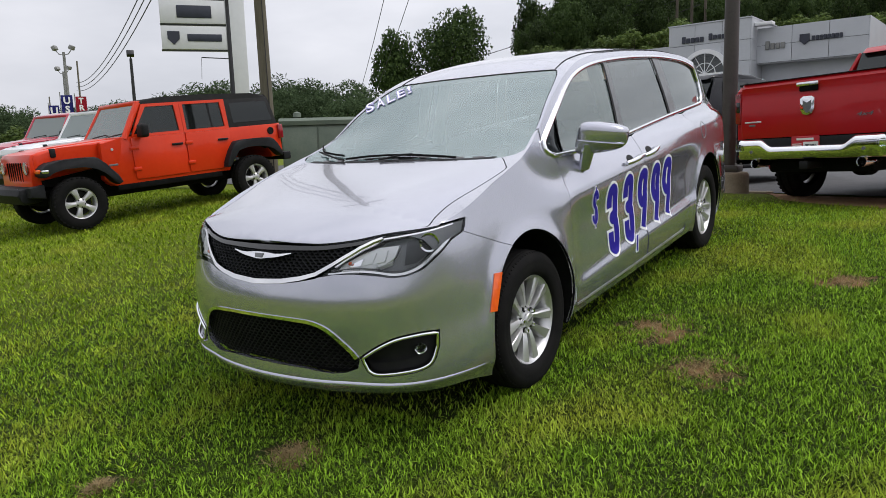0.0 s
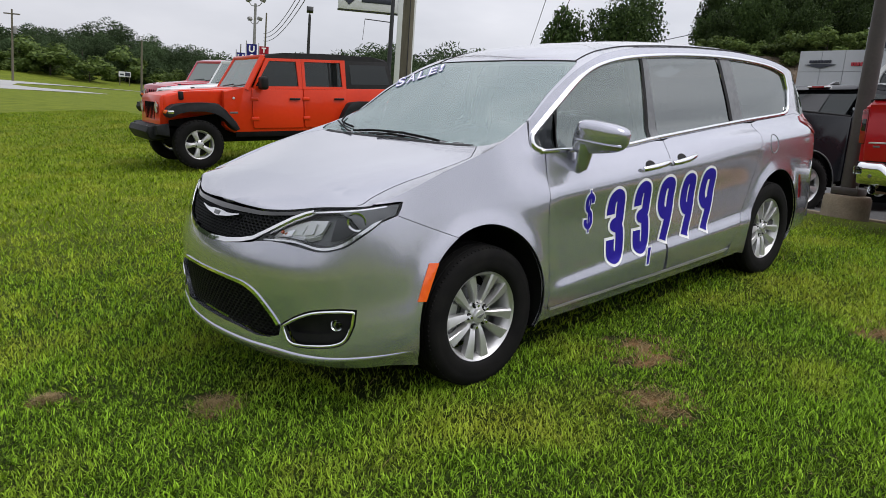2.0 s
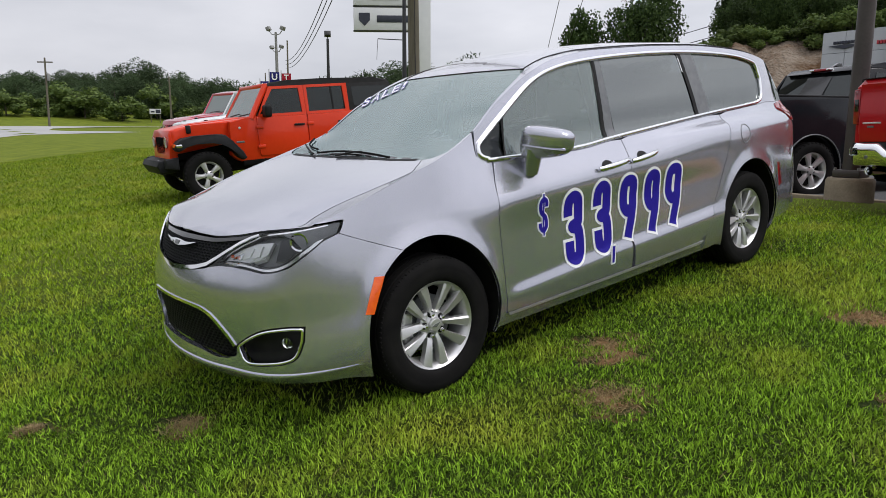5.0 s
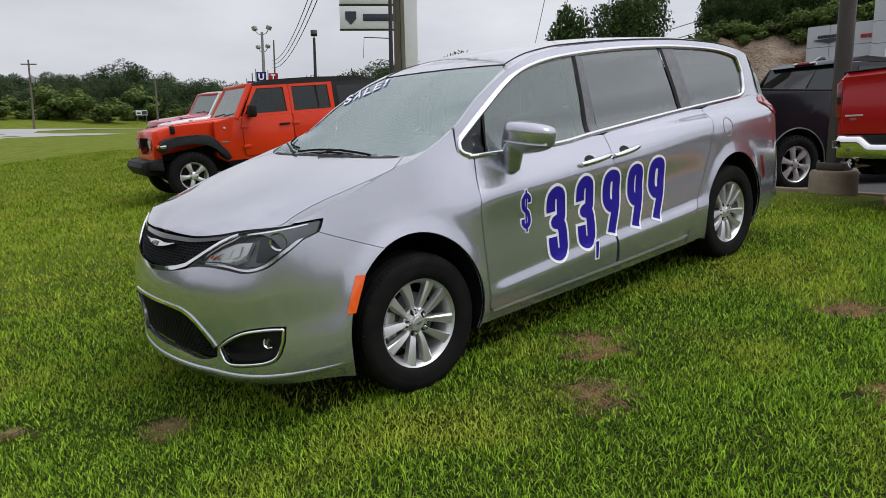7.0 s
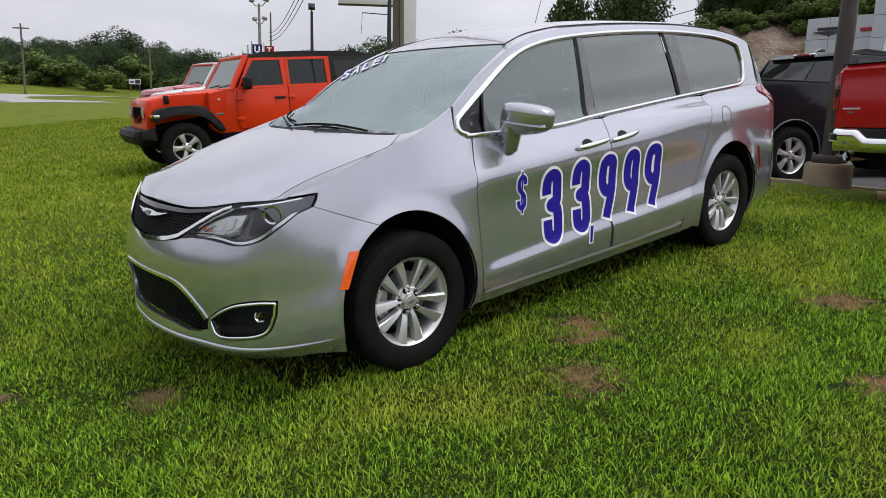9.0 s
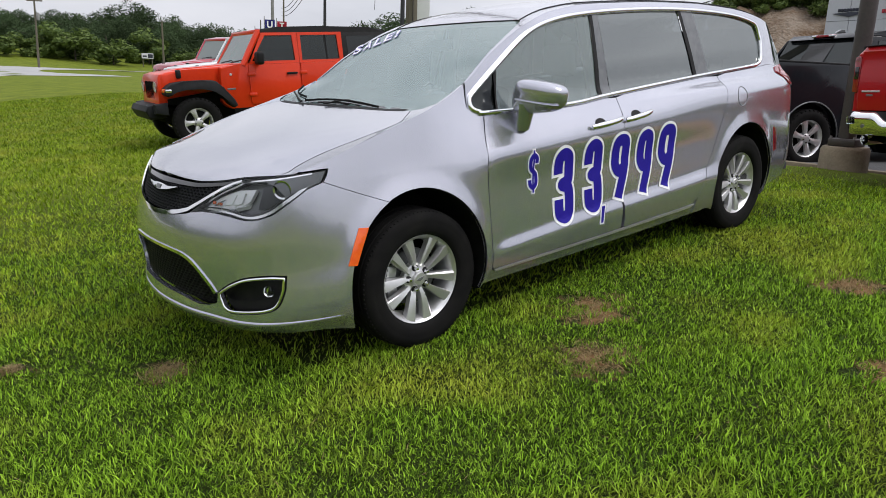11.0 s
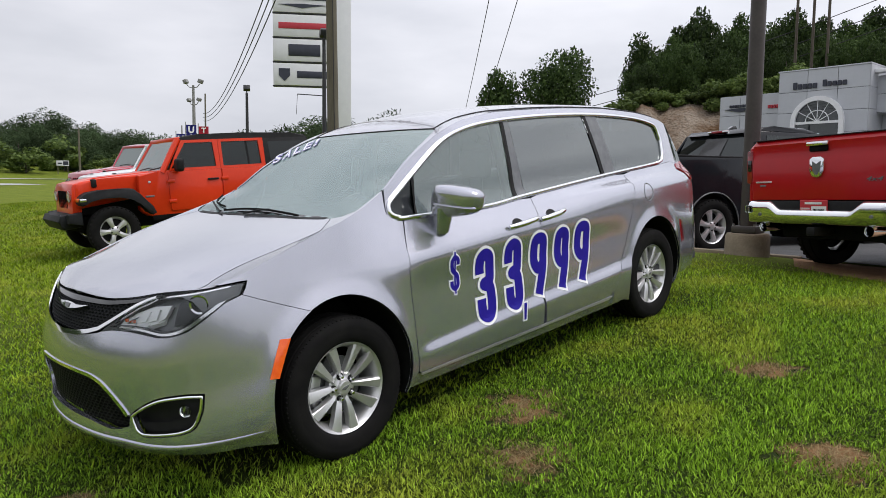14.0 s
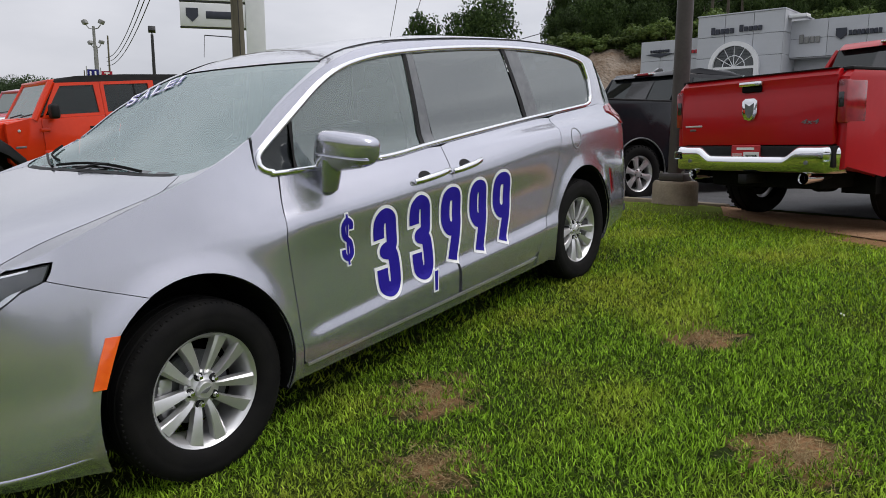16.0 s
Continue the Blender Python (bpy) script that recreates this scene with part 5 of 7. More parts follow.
def off_roader(m, paint, top_mat, label):
    """A boxy four-door off-roader with seven grille slots and a soft top."""
    v = thing("off_road_vehicle", m, label, "off-road car", "vehicles parked on the lawn")
    tub = [(.44, .62), (.50, .56), (.60, .50), (2.55, .50), (2.62, .62), (2.72, .92), (3.30, .92), (3.42, .64), (3.62, .64), (3.66, .70), (3.66, 1.22), (.82, 1.22), (.78, 1.19), (.46, 1.165)]
    part("body", prism(bmesh.new(), tub, -.76, .76, "x", .02), paint, v, "", True, 30)
    hood = [(-.46, 1.03), (-.44, 1.085), (-.38, 1.115), (-.1, 1.15), (.82, 1.205), (.84, 1.0), (.40, .80), (-.42, .70), (-.46, .74)]
    part("hood", prism(bmesh.new(), hood, -.66, .66, "x", .045), paint, v)
    part("hood_bulge", prism(bmesh.new(), [(-.36, 1.11), (-.1, 1.165), (.74, 1.222), (.74, 1.1), (-.3, 1.0)], -.34, .34, "x", .03), paint, v)
    g = part("grille", prism(bmesh.new(), [(-.52, .62), (-.50, 1.03), (-.47, 1.09), (-.38, 1.11), (-.38, .62)], -.64, .64, "x", .03), paint, v, "body-coloured slotted grille")
    # black bars set into the grille stand for its shadowed openings
    for i in range(7):
        x = (i - 3) * .098
        part("grille_slot", boxed(x - .0135, x + .0135, -.5230, -.47, .71, .985, .013, 2), void_black, g)
    for s in (1, -1):
        lamp = part("headlight", lathe(bmesh.new(), [(-.535, .004), (-.533, .06), (-.525, .09), (-.51, .098), (-.46, .10)], 28, "y", Matrix.Translation((s * .50, -.01, .90))), lens_glass, g, "round headlight")
        part("headlight_bowl", lathe(bmesh.new(), [(-.48, .004), (-.49, .05), (-.518, .088)], 24, "y", Matrix.Translation((s * .50, -.01, .90)), False), lamp_bright, lamp)
        # fender flare over the front wheel
        flare = [(-.47, .80), (-.44, .90), (-.30, .975), (.25, .985), (.36, .95), (.68, .58), (.56, .52), (.36, .79), (.24, .845), (-.26, .85), (-.36, .81), (-.41, .74)]
        part("front_flare", prism(bmesh.new(), rounded(flare, 1), s * .58, s * .935, "x", .022), flare_black, v, "grained black wheel arch flare")
        part("hood_latch", boxed(s * .60, s * .685, -.22, -.14, 1.02, 1.15, .02, 2), black_matte, v)
        part("turn_lamp", boxed(s * .64, s * .86, -.475, -.44, .815, .875, .015, 2), amber, v, "amber turn lamp")
        part("side_lamp", boxed(s * .86, s * .94, -.455, -.36, .815, .87, .015, 2), lamp_inner, v)
        flare = [(2.40, .58), (2.58, .93), (2.70, 1.00), (3.30, 1.00), (3.42, .95), (3.58, .68), (3.50, .64), (3.33, .83), (3.22, .865), (2.72, .865), (2.62, .82), (2.50, .56)]
        part("rear_flare", prism(bmesh.new(), rounded(flare, 1), s * .70, s * .935, "x", .022), flare_black, v, "grained black wheel arch flare")
        part("inner_fender", prism(bmesh.new(), [(-.40, .62), (-.40, .92), (.36, .92), (.60, .55)], s * .52, s * .62, "x"), void_black, v)
        for nm, y0, y1 in (("front_door", .92, 1.80), ("rear_door", 1.825, 2.62)):
            low = [(y0 + .02, .56), (y1 - (.16 if nm == "rear_door" else 0), .56), (y1, .80), (y1, 1.20), (y0, 1.20), (y0, .60)]
            d = part(nm, prism(bmesh.new(), low, s * .755, s * .785, "x", .012), paint, v)
            up0 = y0 + (.02 if nm == "front_door" else -.01)
            lean = .26 if nm == "front_door" else 0
            frame_out = [(up0, 1.20), (y1 + .01, 1.20), (y1 + .01, 1.70), (up0 + lean, 1.70)]
            frame_in = [(up0 + .05, 1.245), (y1 - .06, 1.245), (y1 - .08, 1.655), (up0 + lean + .055, 1.655)]
            bm = bmesh.new()
            for a, b, c, e in zip(frame_out, frame_out[1:] + frame_out[:1], frame_in[1:] + frame_in[:1], frame_in):
                prism(bm, [a, b, c, e], s * .735, s * .775, "x")
            tilt = Matrix.Translation((s * .76, 0, 1.2)) @ pose(0, 0, 0, 0, -s * 7, 0) @ Matrix.Translation((-s * .76, 0, -1.2))
            bmesh.ops.transform(bm, matrix=tilt, verts=bm.verts[:])
            part("door_frame", bm, paint, d)
            part("door_window", prism(bmesh.new(), frame_in, s * .745, s * .753, "x", 0, tilt), side_glass, d, "dark side window")
            part("door_handle", boxed(s * .785, s * .815, y1 - .24, y1 - .05, 1.02, 1.055, .012, 2), black_matte, d)
            for z in (.72, 1.04):
                part("hinge", boxed(s * .78, s * .805, y0 - .03, y0 + .10, z - .028, z + .028, .01, 2), paint, d)
            if nm == "rear_door":
                part("window_bar", prism(bmesh.new(), [(y1 - .30, 1.245), (y1 - .27, 1.245), (y1 - .285, 1.655), (y1 - .315, 1.655)], s * .742, s * .758, "x", 0, tilt), black_matte, d)
        mir = part("door_mirror", boxed(s * .84, s * 1.05, 1.00, 1.12, 1.19, 1.40, .045, 3), black_matte, v, "square black door mirror")
        part("mirror_arm", boxed(s * .76, s * .88, 1.03, 1.10, 1.20, 1.26, .02), black_matte, mir)
        part("windshield_post", tube(bmesh.new(), [(s * .735, .84, 1.18), (s * .69, 1.0, 1.45), (s * .655, 1.17, 1.72)], .05, 10), paint, v)
        part("tail_lamp", boxed(s * .66, s * .80, 3.60, 3.70, .95, 1.20, .02), red_lens, v)
        part("side_step", boxed(s * .68, s * .76, .62, 2.4, .42, .52, .02), void_black, v)
        q = [(2.60, 1.21), (3.62, 1.21), (3.50, 1.70), (2.60, 1.70)]
        til = Matrix.Translation((s * .76, 0, 1.2)) @ pose(0, 0, 0, 0, -s * 7, 0) @ Matrix.Translation((-s * .76, 0, -1.2))
        part("soft_top_side", prism(bmesh.new(), q, s * .715, s * .757, "x", .02, til), top_mat, v)
        part("rear_side_window", prism(bmesh.new(), [(2.74, 1.29), (3.52, 1.29), (3.44, 1.63), (2.72, 1.63)], s * .758, s * .762, "x", 0, til), truck_glass, v, "dark flexible side window")
        part("fuel_cap", lathe(bmesh.new(), [(.75, .065), (.778, .062), (.78, .05), (.768, .044), (.768, .003)], 24, "x", Matrix.Diagonal((s, 1, 1, 1)) @ Matrix.Translation((0, 3.45, 1.10))), black_matte, v)
        part("badge", boxed(s * .755, s * .766, .54, .68, .805, .835, .006, 1), lamp_grey, v)
        part("medallion", lathe(bmesh.new(), [(.755, .022), (.768, .02), (.77, .003)], 16, "x", Matrix.Diagonal((s, 1, 1, 1)) @ Matrix.Translation((0, .62, 1.05))), satin, v)
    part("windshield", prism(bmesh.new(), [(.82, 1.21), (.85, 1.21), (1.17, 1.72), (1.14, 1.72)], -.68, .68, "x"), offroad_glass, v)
    part("windshield_header", boxed(-.68, .68, 1.11, 1.24, 1.68, 1.75, .02), paint, v)
    part("windshield_base", boxed(-.745, .745, .76, .90, 1.16, 1.225, .02), paint, v)
    for x in (-.3, .3):
        part("wiper", tube(bmesh.new(), [(x, .79, 1.235), (x + .2, .80, 1.25), (x + .42, .84, 1.27)], .01, 6), black_matte, v)
    roof = [(1.15, 1.71), (1.22, 1.76), (1.5, 1.79), (2.2, 1.80), (3.2, 1.775), (3.46, 1.73), (3.52, 1.66), (1.15, 1.66)]
    part("soft_top", prism(bmesh.new(), roof, -.69, .69, "x", .03), top_mat, v, "black canvas soft top")
    part("soft_top_back", prism(bmesh.new(), [(3.46, 1.74), (3.52, 1.68), (3.66, 1.22), (3.62, 1.22)], -.68, .68, "x"), top_mat, v)
    b = part("front_bumper", prism(bmesh.new(), [(-.70, .46), (-.74, .54), (-.70, .62), (-.54, .645), (-.42, .60), (-.42, .42), (-.66, .40)], -.66, .66, "x", .035), flare_black, v, "black steel front bumper")
    for s in (1, -1):
        part("bumper_end", prism(bmesh.new(), [(-.62, .50), (-.62, .64), (-.42, .66), (-.42, .46)], s * .64, s * .84, "x", .03), flare_black, b)
        part("fog_lamp", lathe(bmesh.new(), [(-.695, .004), (-.69, .045), (-.66, .05)], 18, "y", Matrix.Translation((s * .5, 0, .585))), lens_glass, b)
    part("rear_bumper", boxed(-.78, .78, 3.66, 3.82, .56, .70, .025), flare_black, v)
    part("underbody", boxed(-.55, .55, -.45, 3.5, .34, .58, .03), void_black, v)
    for s in (1, -1):
        for y in (0, 2.96):
            road_wheel(v, .80, y, .385, .225, .245, 5, s, turn=20).location.z -= .05
    part("spare_wheel", lathe(bmesh.new(), [(3.68, .2), (3.70, .38), (3.86, .38), (3.88, .2)], 32, "y", Matrix.Translation((0, 0, 1.02))), rubber, v)
    for x in (-.36, .36):
        part("seat", boxed(x - .22, x + .22, 1.62, 1.77, .7, 1.45, .06), seat_cloth, v)
    return v


off_roader(pose(-8.50, 2.15, .30, 4.6, 0, -6.9), offroad_orange, canvas_top, "bright orange off-roader with a black soft top, parked on grass")
off_roader(pose(-12.75, 3.95, .45, 4.5, 0, 1.0), white_paint, canvas_top, "white off-roader with a dark top between two others")
off_roader(pose(-15.88, 4.77, .55, 4.6, 0, 8.2), pink_red, pink_red, "red off-roader parked at the end of the row")


def pickup(m, paint, label, bed=0.0, name="pickup_truck"):
    """A full-size crew cab pickup; y = 0 at its tailgate, its nose towards +y, x to its right."""
    v = thing(name, m, label, "pickup truck", "pickup trucks on the sales lot")
    W = .945
    for s in (1, -1):
        arc = [(1.22 + .52 * math.cos(t), .42 + .52 * math.sin(t)) for t in np.linspace(math.pi - .15, .15, 16)]
        side_p = [(.03, .58), (.03, 1.38), (.10, 1.44), (1.88 + bed, 1.45), (1.88 + bed, .50)] + [(1.76, .48)] + arc[::-1] + [(.64, .52)]
        part("bed_side", prism(bmesh.new(), side_p, s * (W - .10), s * W, "x", .03), paint, v)
        part("bed_rail", boxed(s * (W - .11), s * (W - .005), .08, 1.86 + bed, 1.435, 1.465, .01), black_matte, v)
        ring = [(s * (W + .008), 1.22 + .50 * math.cos(t), .42 + .50 * math.sin(t)) for t in np.linspace(math.pi + .05, -.05, 26)]
        part("arch_trim", tube(bmesh.new(), ring, .010 if paint is truck_black else .016, 8), lamp_grey if paint is truck_black else paint, v)
        part("wheel_well", prism(bmesh.new(), [(1.22 + .51 * math.cos(t), .42 + .51 * math.sin(t)) for t in np.linspace(math.pi + .2, -.2, 20)], s * (W - .45), s * (W - .12), "x"), void_black, v)
        lampm = part("tail_lamp", boxed(s * (W - .085), s * (W + .004), -.006, .30, .98, 1.36, .025), red_lens, v, "tall red tail lamp with clear band")
        part("reverse_lamp", boxed(s * (W - .075), s * (W - .02), -.012, .01, 1.30, 1.345, .008), lens_glass, lampm)
        part("lamp_inner", boxed(s * (W - .07), s * (W - .02), -.0125, .01, 1.12, 1.25, .008), black_gloss, lampm)
        lower = [(1.90, .50), (1.90, 1.43), (4.20, 1.42), (4.20, .50)]
        part("cab_side", prism(bmesh.new(), lower, s * (W - .16), s * (W - .015), "x", .03), paint, v)
        til = Matrix.Translation((s * (W - .02), 0, 1.42)) @ pose(0, 0, 0, 0, -s * 15, 0) @ Matrix.Translation((-s * (W - .02), 0, -1.42))
        green = [(1.93, 1.42), (4.30, 1.42), (3.55, 1.90), (2.20, 1.90)]
        part("cab_upper_side", prism(bmesh.new(), green, s * (W - .08), s * (W - .03), "x", .015, til), paint, v)
        for a in ([(2.24, 1.47), (2.96, 1.47), (2.96, 1.83), (2.36, 1.83)], [(3.04, 1.47), (4.02, 1.47), (3.50, 1.83), (3.04, 1.83)]):
            part("side_window", prism(bmesh.new(), a, s * (W - .032), s * (W - .022), "x", 0, til), truck_glass, v, "dark side window")
        part("door_handle", boxed(s * (W - .02), s * (W + .015), 2.15, 2.33, 1.20, 1.235, .012), chrome, v)
        part("door_seam", boxed(s * (W - .015), s * (W - .012), 2.99, 3.005, .55, 1.42), void_black, v)
        part("front_fender", prism(bmesh.new(), [(4.20, .50), (4.20, 1.38), (5.55, 1.28), (5.70, 1.10), (5.70, .6), (5.3, .52)], s * (W - .25), s * W, "x", .05), paint, v)
        part("side_step", boxed(s * (W - .12), s * (W + .04), 1.95, 4.1, .36, .43, .03), black_matte, v)
        mir = part("door_mirror", boxed(s * (W + .02), s * (W + .22), 3.86, 3.98, 1.36, 1.62, .04), paint, v)
        for y in (1.22, 4.79 + bed):
            road_wheel(v, W - .12, y, .41, .26, .275, 6, s, turn=15)
        tip = part("exhaust_tip", lathe(bmesh.new(), [(.16, .045), (-.06, .055), (-.075, .052), (-.06, .046), (.16, .040)], 24, "y", Matrix.Translation((s * .63, 0, .50)), False), chrome, v, "round chrome exhaust tip")
        part("exhaust_pipe", rod(bmesh.new(), (s * .63, .1, .50), (s * .5, .9, .5), .035), black_matte, tip)
    part("bed_floor", boxed(-W + .1, W - .1, .06, 1.9 + bed, .70, .80), black_matte, v)
    part("cab_back", boxed(-W + .12, W - .12, 1.88, 1.96, .6, 1.43, .02), paint, v)
    rear = [(1.93, 1.42), (2.20, 1.88), (2.26, 1.88), (2.0, 1.42)]
    part("rear_window", prism(bmesh.new(), rear, -.74, .74, "x"), truck_glass, v, "dark rear window")
    part("window_frame", prism(bmesh.new(), [(1.925, 1.42), (1.945, 1.45), (1.955, 1.45), (1.96, 1.42)], -.80, .80, "x"), black_matte, v)
    part("window_slider", prism(bmesh.new(), [(1.962, 1.49), (2.152, 1.80), (2.146, 1.80), (1.956, 1.49)], -.24, .24, "x"), black_gloss, v)
    part("roof", prism(bmesh.new(), [(2.12, 1.86), (2.22, 1.935), (2.6, 1.975), (3.3, 1.965), (3.62, 1.90), (3.6, 1.85)], -.72, .72, "x", .04), paint, v)
    br = part("brake_lamp", boxed(-.20, .20, 2.13, 2.20, 1.885, 1.925, .01), red_lens, v, "high red and clear brake lamp")
    for s in (1, -1):
        part("cargo_lamp", boxed(s * .12, s * .205, 2.124, 2.2, 1.89, 1.92, .006), lamp_inner, br)
    part("roof_antenna", prism(bmesh.new(), [(2.35, 1.96), (2.55, 1.96), (2.52, 2.02), (2.46, 2.02)], -.03, .03, "x", .01), black_gloss, v)
    part("windshield", prism(bmesh.new(), [(4.32, 1.42), (3.60, 1.90), (3.56, 1.88), (4.26, 1.40)], -.74, .74, "x"), sky_paled_glass, v)
    part("hood", prism(bmesh.new(), [(4.2, 1.40), (5.5, 1.30), (5.72, 1.16), (5.72, .7), (4.2, .7)], -.72, .72, "x", .05), paint, v)
    part("front_bumper", boxed(-.98, .98, 5.66, 5.86, .45, .72, .06), chrome, v)
    tg = part("tailgate", prism(bmesh.new(), [(.0, .80), (-.012, .92), (-.012, 1.24), (.012, 1.30), (-.01, 1.40), (.03, 1.455), (.10, 1.455), (.10, .80)], -W + .09, W - .09, "x", .02), paint, v, "painted tailgate with a badge")
    part("tailgate_lip", boxed(-W + .10, W - .10, .0, .06, 1.452, 1.462, .004), black_matte, tg)
    part("tailgate_handle", boxed(-.13, .13, -.04, 0, 1.355, 1.405, .015), chrome, tg, "chrome tailgate handle")
    part("handle_recess", boxed(-.11, .11, -.018, .01, 1.30, 1.36, .015), void_black, tg)
    shield = [(-.085, 1.22), (-.05, 1.245), (.05, 1.245), (.085, 1.22), (.085, 1.10), (.055, 1.045), (0, 1.03), (-.055, 1.045), (-.085, 1.10)]
    bd = part("badge", prism(bmesh.new(), shield, -.034, -.008, "y", .008), chrome, tg, "chrome shield badge")
    part("badge_mark", prism(bmesh.new(), [(-.05, 1.20), (0, 1.17), (.05, 1.20), (.045, 1.11), (.012, 1.06), (-.012, 1.06), (-.045, 1.11)], -.038, -.03, "y"), lamp_grey, bd)
    part("name_bar", boxed(-.80, -.58, -.018, -.008, .985, 1.003, .003, 1), satin, tg)
    part("name_bar", boxed(-.74, -.66, -.018, -.008, .945, .965, .003, 1), lamp_grey, tg)
    lettering("drive_mark", "4x4", .060, .008, Matrix.Translation((.62, -.016, .985)), lamp_grey, tg, "", .25, 0, 1.0, 1.9)
    # the bumper dips in the middle to make room for the plate
    secs = []
    for q in np.concatenate((np.linspace(-1, -.62, 14), np.linspace(-.60, -.46, 8), np.linspace(-.44, .44, 9), np.linspace(.46, .60, 8), np.linspace(.62, 1, 14))):
        x = q * (W - .02)
        zt = .70 + .085 * ramp01(.44, .62, abs(q))
        back = .16 * ramp01(.86, 1.0, abs(q)) ** 2
        secs.append([(x, yy + back, zz) for yy, zz in ((.0, zt - .01), (-.03, zt + .004), (-.06, zt), (-.085, zt - .018), (-.10, zt - .045), (-.102, zt - .075), (-.085, .565), (-.06, .548), (.0, .548))])
    bm = bmesh.new()
    rings = [[bm.verts.new(p) for p in q] for q in secs]
    for a, b in zip(rings, rings[1:]):
        for i in range(8):
            bm.faces.new((a[i], a[i + 1], b[i + 1], b[i]))
    bump = part("rear_bumper", bm, chrome, v, "polished chrome bumper dipped for the plate", True, 60)
    part("step_pad", boxed(-W + .06, W - .06, -.05, .06, .60, .79, .01), black_matte, bump)
    for s in (1, -1):
        part("parking_lamp", boxed(s * (W - .19), s * (W - .07), -.104, -.06, .655, .74, .015), lens_glass, bump)
        part("sensor", lathe(bmesh.new(), [(-.104, .004), (-.103, .018), (-.08, .02)], 14, "y", Matrix.Translation((s * .66, 0, .64))), lamp_grey, bump)
    pl = part("dealer_plate", boxed(-.165, .165, -.066, -.055, .615, .80, .006, 1), plate_red, v, "red and white paper dealer plate")
    part("plate_panel", boxed(-.02, .155, -.0695, -.065, .645, .735), plate_white, pl)
    part("plate_bar", boxed(-.10, .10, -.0695, -.065, .755, .778), plate_white, pl)
    part("plate_bar", boxed(-.14, .14, -.0695, -.065, .612, .622), plate_white, pl)
    for z in (.715, .695, .675):
        part("plate_bar", boxed(-.15, -.04, -.0695, -.065, z - .005, z + .004), plate_white, pl)
    lettering("plate_words", "TEST DRIVE", .045, .002, Matrix.Translation((.068, -.0705, .676)), truck_black, pl, "", 0, .001, .9, .62)
    part("hitch", boxed(-.05, .05, -.10, .3, .43, .52, .01), black_matte, v)
    part("underbody", boxed(-.62, .62, .2, 5.4, .38, .62, .03), void_black, v)
    part("rear_axle", rod(bmesh.new(), (-.75, 1.22, .41), (.75, 1.22, .41), .07), black_matte, v)
    part("differential", lathe(bmesh.new(), [(1.05, .05), (1.1, .13), (1.3, .14), (1.4, .06)], 20, "y", Matrix.Translation((0, 0, .41))), black_matte, v)
    cab = ("cab_side", "cab_upper_side", "side_window", "door_handle", "door_seam", "front_fender", "side_step", "door_mirror", "cab_back", "rear_window", "window_frame", "window_slider", "roof", "brake_lamp", "roof_antenna", "windshield", "hood", "front_bumper")
    for c in v.children:
        if c.name.split(".")[0] in cab:
            c.location.y += bed
    return v


pickup(pose(1.31, 5.78, .48, 1.2, -1.2, -22.4), truck_red, "cherry red crew cab pickup with a chrome rear bumper", .28)
pickup(pose(-2.22, 7.42, .405, 0, 0, -21.9), truck_black, "black crew cab pickup with bright arch trim")


# ---- the sales lot, poles, signs and buildings ----
def draped(name, outline, mat, lift, step, label, category):
    surf = lambda x, y: Vector((x, y, ground_z(x, y) + lift))
    v, f, n = sheet(surf, outline, (), step)
    n = [q if q.z > 0 else -q for q in n]
    f = [t if (v[t[1]] - v[t[0]]).cross(v[t[2]] - v[t[0]]).z > 0 else t[::-1] for t in f]
    return tagged(mesh_object(name, v, f, mat, None, "", True), label, category, kind="structure")


draped("lot_paving", [(-26, 18), (-17, 10.0), (-9, 7.75), (-6, 7.75), (.6, 7.55), (3.0, 7.25), (9, 6.6), (40, 4), (45, 60), (-28, 60)], asphalt, .02, 2.0, "dark asphalt paving of the sales lot", "paving")
draped("dirt_verge", [(.9, 6.35), (1.6, 6.05), (2.6, 5.6), (4.2, 5.0), (7, 4.2), (12, 3.2), (12, 6.3), (6, 6.9), (3, 7.22), (1.3, 7.45), (.5, 7.5)], dirt, .012, .25, "bare reddish dirt along the lot's edge", "dirt")
kerb_pts = [(-6, 7.66), (-2, 7.66), (.6, 7.48)]
kb = bmesh.new()
for (xa, ya), (xb, yb) in zip(kerb_pts, kerb_pts[1:]):
    a = math.degrees(math.atan2(yb - ya, xb - xa))
    ln = math.hypot(xb - xa, yb - ya)
    box(kb, 0, ln, -.07, .07, -.1, .07, .015, 2, pose(xa, ya, ground_z(xa, ya), 0, 0, a))
tagged(part("kerb", kb, concrete, None), "low concrete kerb at the lot's edge", "kerb", kind="structure")
draped("far_road", [(-92, -90), (-80, -60), (-56, -40), (-55, -8), (-56, 4), (-58.5, 10), (-63, 17), (-64.5, 15.5), (-65.5, 11.5), (-68, 10.5), (-74, 12), (-80, 18), (-86, 34), (-92, 60), (-97, 60), (-93, 25), (-90, 0), (-99, -60), (-104, -90)], road_grey, .03, 3.0, "pale worn road bending away beyond the lawn", "road")

